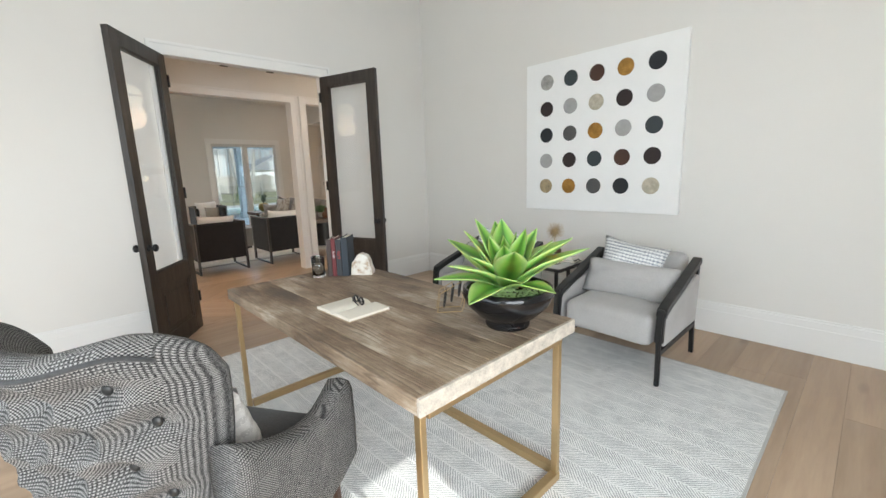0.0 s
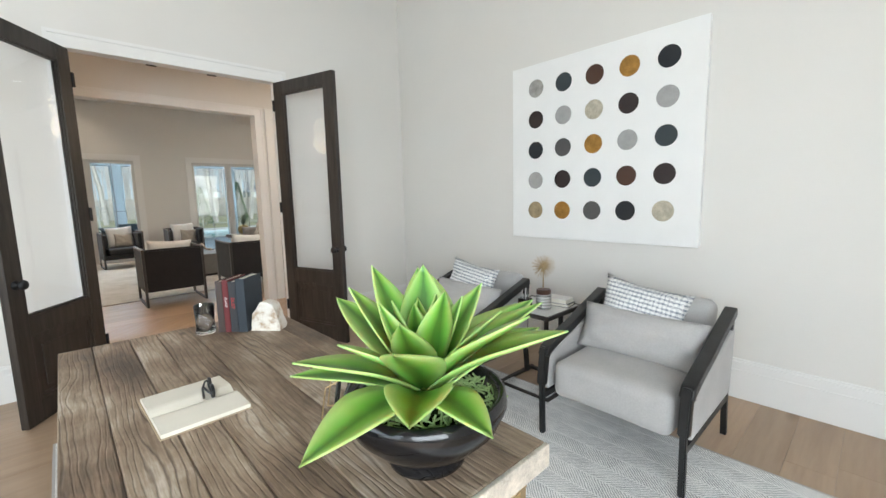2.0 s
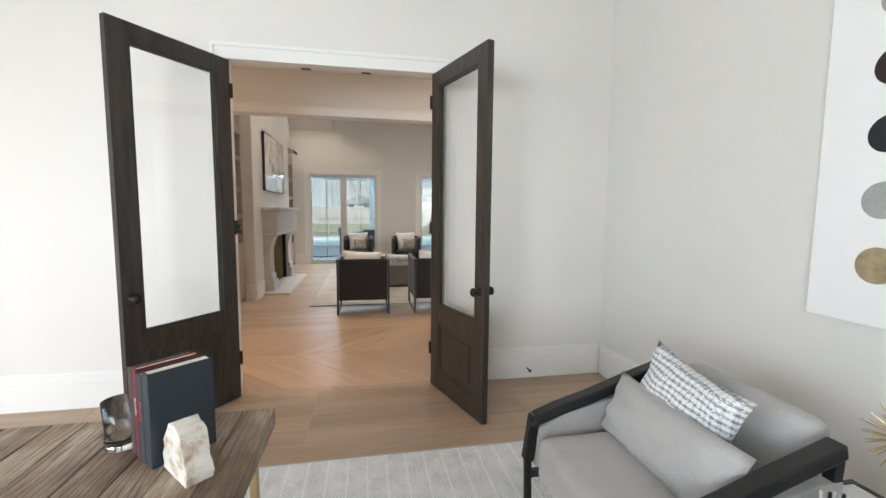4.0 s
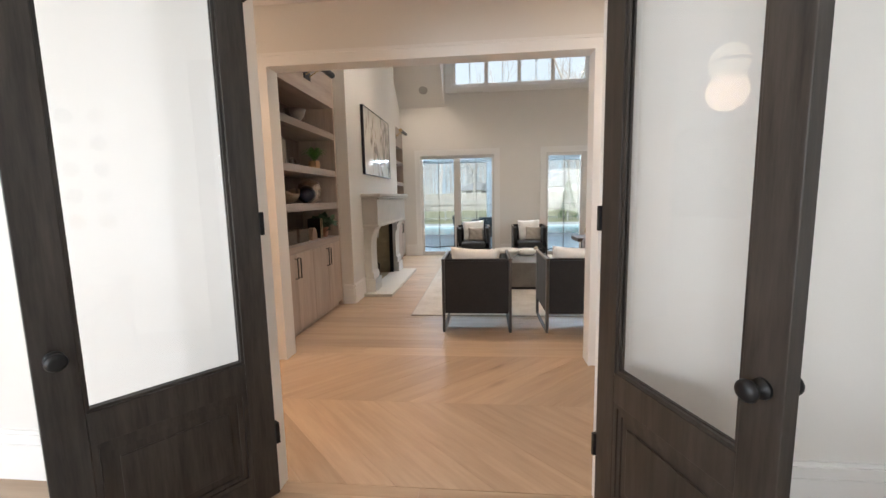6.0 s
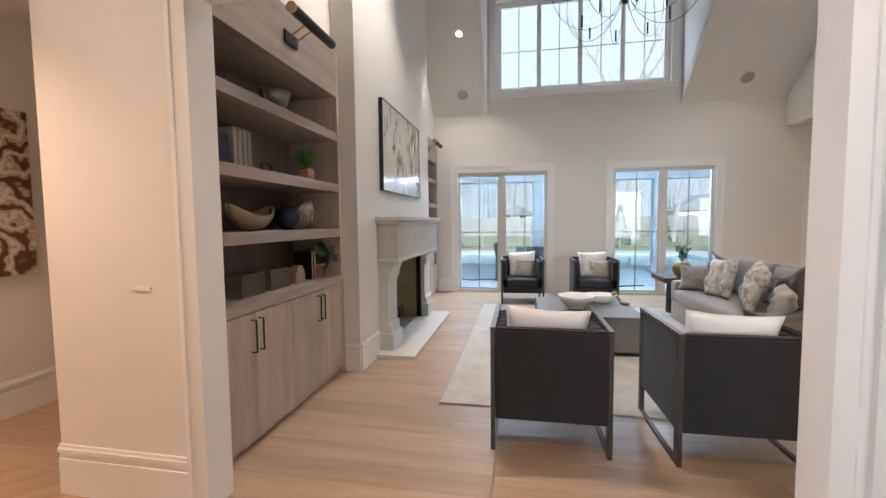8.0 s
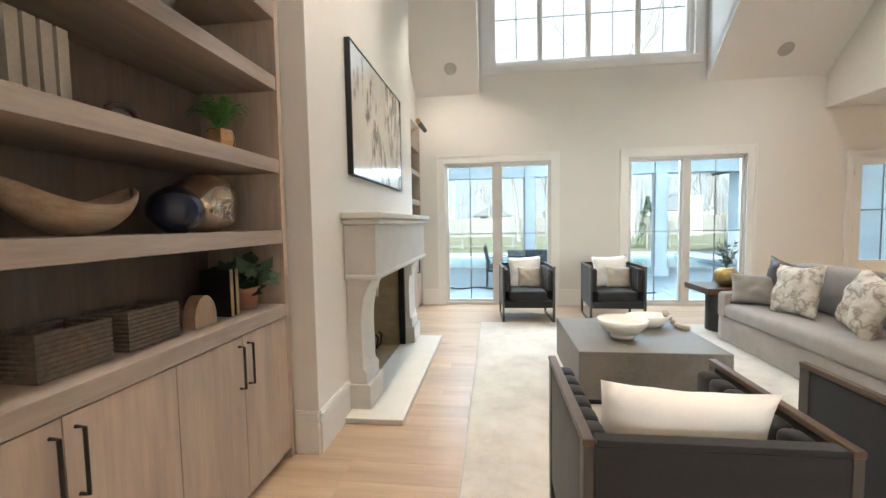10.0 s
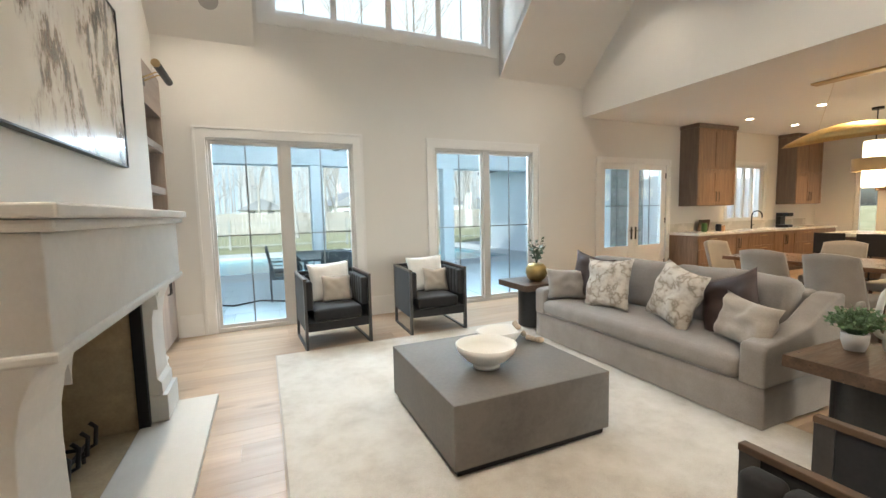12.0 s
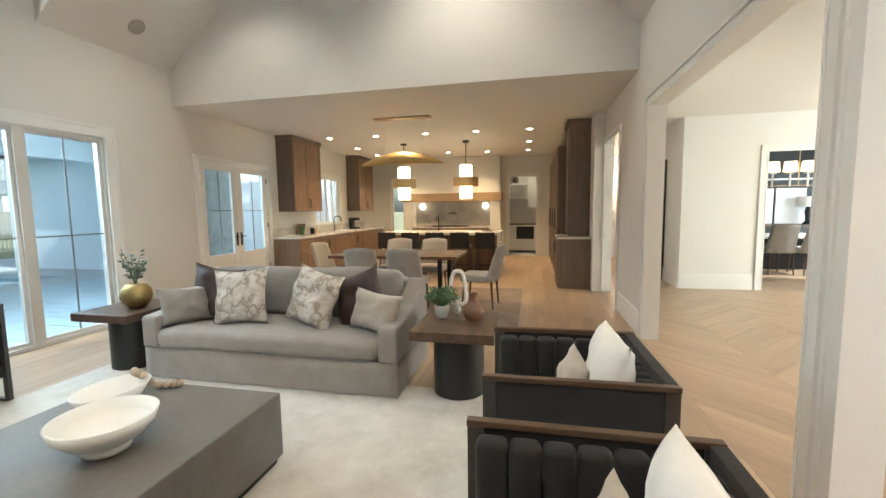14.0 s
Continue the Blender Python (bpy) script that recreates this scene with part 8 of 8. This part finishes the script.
def garden_chair(at):
    ob = thing("garden_chair", "dark woven outdoor armchair", "chair", "terrace chairs", at=at)
    part("seat", boxes((-0.25, 0.25, -0.25, 0.25, 0.38, 0.44), bevel=0.015), M_WICKER, ob)
    part("backrest", prism([(-0.25, 0.44), (-0.34, 0.90), (-0.30, 0.91), (-0.20, 0.45)], "y", -0.25, 0.25, bevel=0.01), M_WICKER, ob)
    for y in (-0.27, 0.27):
        part("arm_frame", tube([(0.23, y, 0), (0.23, y, 0.62), (-0.27, y, 0.64), (-0.27, y, 0)], 0.015), M_WICKER, ob)


for x, y, a in ((1.35, 14.6, 0), (1.35, 15.3, 0), (2.75, 14.6, 180), (2.75, 15.3, 180), (2.05, 13.75, 90)):
    garden_chair(pose(x, y, -0.06, 0, 0, a))
hose = thing("garden_hose", "thin dark hose lying on the terrace", "hose", at=pose(0, 0, 0))
part("tube", tube([(0.1, 14.6, -0.035), (0.5, 14.3, -0.035), (0.9, 14.55, -0.035), (1.4, 14.2, -0.035), (1.9, 14.35, -0.035), (2.6, 13.9, -0.035), (3.6, 13.7, -0.035), (4.3, 13.9, -0.035)], 0.014, 6), M_BLACK, hose, smooth=True)


# house wing, neighbours, fence
def wing():
    ob = thing("house_wing", "white rendered house wing with a dark slate roof", "house", at=pose(9.6, 14.2, -0.06))
    part("wall", boxes((0, 6.2, 0, 7.4, 0, 3.1)), M_SIDING, ob)
    part("roof", prism([(-0.35, 3.05), (3.1, 5.6), (6.55, 3.05)], "y", -0.3, 7.7), M_ROOF, ob)
    part("stone_pier", boxes((-0.04, -0.002, 0.0, 1.0, 0, 3.0)), plain("stacked_stone", (0.34, 0.31, 0.28, 1), 0.85, vary=0.35, scale=9, grain=30, bump=0.8), ob, "stacked stone cladding")
    part("gutter", boxes((-0.42, -0.34, -0.3, 7.7, 2.98, 3.08)), M_BLACK, ob)
    part("downpipe", tube([(-0.37, 3.4, 3.0), (-0.08, 3.4, 2.7), (-0.08, 3.4, 0.0)], 0.045), M_PORCH, ob)


wing()


def cottage(x, y, w, d, h, turn, label):
    ob = thing("far_house", label, "house", "far houses", at=pose(x, y, -0.06, 0, 0, turn))
    part("wall", boxes((-w / 2, w / 2, -d / 2, d / 2, 0, h)), M_SIDING, ob)
    part("roof", prism([(-w / 2 - 0.4, h - 0.05), (0, h + w * 0.28), (w / 2 + 0.4, h - 0.05)], "y", -d / 2 - 0.4, d / 2 + 0.4), M_ROOF_FAR, ob)
    for k in (-0.25, 0.2):
        win = part("window", boxes((w * k - 0.5, w * k + 0.5, -d / 2 - 0.06, -d / 2 - 0.002, 1.0, 2.3)), M_TRIM, ob)
        part("pane", boxes((w * k - 0.42, w * k + 0.42, -d / 2 - 0.075, -d / 2 - 0.061, 1.08, 2.22)), M_WIN_DARK, win)


M_WIN_DARK = plain("dim_window", (0.10, 0.11, 0.12, 1), 0.15)
for row in ((15, 78, 9, 8, 3.0, 8, "white house with a grey roof beyond the fence"), (32, 82, 10, 9, 3.0, -6, "white house among bare trees"), (1, 66, 5, 5, 2.4, 0, "small white outbuilding beyond the fence"), (-14, 70, 10, 9, 3.2, 12, "white house behind bare trees"), (46, 74, 13, 9, 4.2, -10, "white house among far trees")):
    cottage(*row)


def fence():
    ob = thing("garden_fence", "thin grey metal fence behind the pool", "fence", at=pose(0, 27.5, -0.06))
    for i in range(17):
        part("post", boxes((-16.04 + 2.6 * i, -15.96 + 2.6 * i, -0.04, 0.04, 0, 1.35)), M_FENCE, ob)
    part("rail", boxes((-16, 26, -0.015, 0.015, 1.15, 1.19), (-16, 26, -0.015, 0.015, 0.15, 0.19)), M_FENCE, ob)
    bm = bmesh.new()
    for i in range(330):
        bm_box(bm, -16 + 0.127 * i, -15.984 + 0.127 * i, -0.008, 0.008, 0.05, 1.28)
    tagged(part("picket", bm, M_FENCE, ob), kind="stuff")
    ob = thing("board_fence", "weathered grey board fence at the lawn's end", "fence", at=pose(0, 46, -0.06))
    bm = bmesh.new()
    for i in range(280):
        bm_box(bm, -30 + 0.3 * i, -29.72 + 0.3 * i, -0.02, 0.02, 0, 1.8 + 0.03 * math.sin(i * 7.3))
    tagged(part("board", bm, plain("grey_fence_board", (0.40, 0.375, 0.34, 1), 0.85, vary=0.25), ob), kind="stuff")


M_FENCE = plain("grey_fence_metal", (0.30, 0.31, 0.30, 1), 0.5)
fence()


# bare trees
def bark():
    n = Nodes("pale_bark")
    col = n.ramp(n.noise(6.0, 5.0), [(0.35, (0.36, 0.34, 0.32, 1)), (0.65, (0.54, 0.52, 0.49, 1))])
    n.bump(n.noise(24, 4), 0.6, 0.03)
    return n.set(col, 0.9)


M_BARK = bark()


def bare_tree(seed, detail=4):
    rnd = random.Random(seed)
    trunk, crown = bmesh.new(), bmesh.new()

    def branch(p, d, length, r, level):
        pts = [p]
        for k in range(3):
            d = (d + Vector((rnd.uniform(-0.16, 0.16), rnd.uniform(-0.16, 0.16), 0.05))).normalized()
            pts.append(pts[-1] + d * length / 3)
        add_tube(trunk if level == 0 else crown, pts, r, 6 if level < 2 else 4, r * 0.55)
        if level >= detail:
            return
        for k in range(5 if level == 0 else 4):
            q = pts[1].lerp(pts[3], rnd.uniform(0.1, 1.0)) if level else pts[2].lerp(pts[3], rnd.uniform(-0.3, 1.0))
            a = rnd.uniform(0, 6.283)
            spread = rnd.uniform(0.35, 0.85)
            nd = (d + Vector((math.cos(a) * spread, math.sin(a) * spread, rnd.uniform(-0.05, 0.35)))).normalized()
            branch(q, nd, length * rnd.uniform(0.48, 0.68), r * 0.46, level + 1)

    branch(Vector((0, 0, 0)), Vector((0, 0, 1)), rnd.uniform(6.5, 9.0), rnd.uniform(0.16, 0.24), 0)
    return trunk, crown


protos = []
for s in range(3):
    t, c = bare_tree(30 + s, 4)
    ob = thing("bare_tree", "tall bare winter tree beyond the fence", "tree", "bare trees", at=pose(-6 + 9 * s, 34 + 2 * s, -0.06))
    part("trunk", t, M_BARK, ob)
    part("crown", c, M_BARK, ob, "leafless twigs")
    protos.append(ob)
rnd = random.Random(77)
for i in range(34):
    x, y = rnd.uniform(-26, 44), rnd.uniform(31, 60)
    copy_thing(protos[i % 3], pose(x, y, -0.06, rnd.uniform(-3, 3), rnd.uniform(-3, 3), rnd.uniform(0, 360)) @ Matrix.Diagonal((1, 1, 1, 1)))

# conical evergreens by the deck
for x, y, h in ((6.6, 26.4, 2.1), (8.6, 26.6, 2.4), (-2.0, 26.4, 1.9)):
    ob = thing("conical_shrub", "small green conical evergreen by the fence", "shrub", "evergreens", at=pose(x, y, -0.06))
    bm = bmesh.new()
    r2 = random.Random(int(x * 10))
    for i in range(900):
        f = r2.random() ** 0.8
        a, rr = r2.uniform(0, 6.283), 0.5 * (1 - f) * r2.uniform(0.75, 1.05) + 0.02
        p = Vector((rr * math.cos(a), rr * math.sin(a), 0.12 + f * h))
        d = Vector((math.cos(a), math.sin(a), r2.uniform(0.2, 1.0))).normalized() * r2.uniform(0.06, 0.11)
        s = d.orthogonal().normalized() * 0.03
        bm.faces.new([bm.verts.new(p - s), bm.verts.new(p + s), bm.verts.new(p + d)])
    part("foliage", bm, plain("evergreen", (0.05, 0.10, 0.03, 1), 0.8, vary=0.3), ob)
    part("stem", tube([(0, 0, 0), (0, 0, h * 0.8)], 0.03), M_BARK, ob)

# far woods: a thicket on rising ground, its bark colour paled for distant haze
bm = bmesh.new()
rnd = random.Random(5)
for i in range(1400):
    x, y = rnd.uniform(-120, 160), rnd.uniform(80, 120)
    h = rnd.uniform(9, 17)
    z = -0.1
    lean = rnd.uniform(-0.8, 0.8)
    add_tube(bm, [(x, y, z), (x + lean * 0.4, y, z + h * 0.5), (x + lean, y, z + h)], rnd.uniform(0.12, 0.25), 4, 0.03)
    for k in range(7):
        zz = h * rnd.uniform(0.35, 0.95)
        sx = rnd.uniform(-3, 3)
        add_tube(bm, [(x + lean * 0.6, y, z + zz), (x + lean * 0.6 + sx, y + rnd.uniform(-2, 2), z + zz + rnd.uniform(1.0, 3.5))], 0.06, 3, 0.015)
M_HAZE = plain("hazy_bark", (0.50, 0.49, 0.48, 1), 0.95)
tagged(mesh_object("far_woods", bm, M_HAZE), "leafless woods on the skyline, coloured pale for haze", "woods", kind="stuff")

# hazy white sky beyond the woods
def haze():
    n = Nodes("bright_haze")
    return n.set((0.02, 0.02, 0.02, 1), 1.0, Emission_Color=(0.84, 0.94, 1.0, 1), Emission_Strength=0.78)


structure("backdrop", boxes((-500, 500, 320, 321, -2, 420)), haze(), "bright hazy winter sky")

# ---- floor boards ----
def plank_mesh(w, d, t=0.0135, e=0.0016):
    v = [(-w / 2, -d / 2, -t), (w / 2, -d / 2, -t), (w / 2, d / 2, -t), (-w / 2, d / 2, -t), (-w / 2 + e, -d / 2 + e, 0), (w / 2 - e, -d / 2 + e, 0), (w / 2 - e, d / 2 - e, 0), (-w / 2 + e, d / 2 - e, 0),
         (-w / 2, -d / 2, -e), (w / 2, -d / 2, -e), (w / 2, d / 2, -e), (-w / 2, d / 2, -e)]
    f = [(4, 5, 6, 7), (8, 9, 5, 4), (9, 10, 6, 5), (10, 11, 7, 6), (11, 8, 4, 7), (0, 1, 9, 8), (1, 2, 10, 9), (2, 3, 11, 10), (3, 0, 8, 11)]
    me = bpy.data.meshes.new("plank")
    me.from_pydata(v, [], f)
    me.materials.append(M_OAK)
    return me


def lay_boards(name, x0, x1, y0, y1, seed, d=0.19):
    ob = tagged(new(name), "wide honey-coloured oak floor boards", "floor", kind="structure")
    rnd = random.Random(seed)
    meshes = {}
    y = y0
    while y < y1 - 0.01:
        wid = min(d, y1 - y)
        x = x0
        first = True
        while x < x1 - 0.01:
            length = rnd.choice((1.1, 1.5, 1.9, 2.2)) if first else rnd.choice((1.5, 1.9, 2.2, 2.6))
            first = False
            length = min(length, x1 - x)
            if x1 - x - length < 0.35:
                length = x1 - x
            key = (round(length, 3), round(wid, 3))
            if key not in meshes:
                meshes[key] = plank_mesh(length - 0.0007, wid - 0.0007, 0.0135, 0.0009)
            b = new("plank", meshes[key])
            b.parent = ob
            b.matrix_local = pose(x + length / 2, y + wid / 2, rnd.uniform(-0.0006, 0.0))
            x += length
        y += wid
    return ob


def clipped(poly, x0, x1):
    """A convex outline cut off at two values of x."""
    for limit, sign in ((x0, 1), (x1, -1)):
        out = []
        for (ax, ay), (bx, by) in zip(poly, poly[1:] + poly[:1]):
            a_in, b_in = sign * (ax - limit) >= 0, sign * (bx - limit) >= 0
            if a_in:
                out.append((ax, ay))
            if a_in != b_in:
                f = (limit - ax) / (bx - ax)
                out.append((limit, ay + (by - ay) * f))
        poly = out
        if len(poly) < 3:
            return []
    return poly


def lay_chevron(name, x0, x1, lines, seed, w=0.17, angle=45):
    """Boards that meet in points along the given lines of y."""
    ob = tagged(new(name), "oak chevron boards meeting in points", "floor", kind="structure")
    rnd = random.Random(seed)
    step = w / math.cos(radians(angle))
    g = 0.0009
    for k, (ya, yb) in enumerate(zip(lines, lines[1:])):
        lean = (yb - ya) * math.tan(radians(angle)) * (1 if k % 2 else -1)
        turn = math.atan2(yb - ya, lean)
        c, s = math.cos(-turn), math.sin(-turn)
        start = x0 - max(lean, 0) - step * 0.5
        whole = None
        for i in range(int((x1 - x0 + abs(lean)) / step) + 3):
            x = start + i * step
            full = [(x + g, g), (x + step - g, g), (x + step + lean - g, yb - ya - g), (x + lean + g, yb - ya - g)]
            out = clipped(full, x0, x1)
            if not out:
                continue
            uncut = all(abs(a - c2) < 1e-9 for p, q in zip(out, full) for a, c2 in zip(p, q)) and len(out) == 4
            if uncut and whole:
                me = whole
            else:
                loc = [((px - x) * c - py * s, (px - x) * s + py * c) for px, py in out]
                n = len(loc)
                me = bpy.data.meshes.new("plank")
                me.from_pydata([(p[0], p[1], -0.0135) for p in loc] + [(p[0], p[1], 0) for p in loc], [], [tuple(range(n, 2 * n))] + [(q, (q + 1) % n, n + (q + 1) % n, n + q) for q in range(n)])
                me.materials.append(M_OAK)
                if uncut:
                    whole = me
            b = new("plank", me)
            b.parent = ob
            b.matrix_local = pose(x, ya, rnd.uniform(-0.0006, 0.0), 0, 0, math.degrees(turn))
    return ob


lay_boards("floor_study", -2.2, 3.9, -1.6, 4.55, 3)
lay_boards("floor_living", -0.68, 13.55, 6.19, 12.47, 8)
lay_boards("floor_passage", -2.0, -0.68, 6.19, 12.47, 9)
lay_chevron("floor_gallery", -2.0, 13.35, [4.552, 5.37, 6.19], 12)
lay_chevron("floor_foyer", 4.05, 8.72, [-0.1, 0.675, 1.45, 2.225, 3.0, 3.776, 4.552], 14)
lay_boards("floor_dining_room", 8.72, 12.6, 0.0, 4.71, 15)


def paving_stones():
    ob = tagged(new("terrace_paving"), "grey-blue slate paving slabs of the terrace", "paving", kind="structure")
    rnd = random.Random(2)
    meshes = {}
    y = 12.68
    while y < 16.75:
        h = 0.6 if rnd.random() < 0.5 else 0.4
        x = -5.0 + rnd.uniform(0, 0.4)
        while x < 9.3:
            w = rnd.choice((0.4, 0.6, 0.9))
            key = (w, h)
            if key not in meshes:
                me = plank_mesh(w - 0.008, h - 0.008, 0.02, 0.004)
                me.materials.clear()
                me.materials.append(M_PAVING)
                meshes[key] = me
            b = new("slab", meshes[key])
            b.parent = ob
            b.matrix_local = pose(x + w / 2, y + h / 2, -0.045 + rnd.uniform(-0.003, 0.0))
            x += w
        y += h


paving_stones()
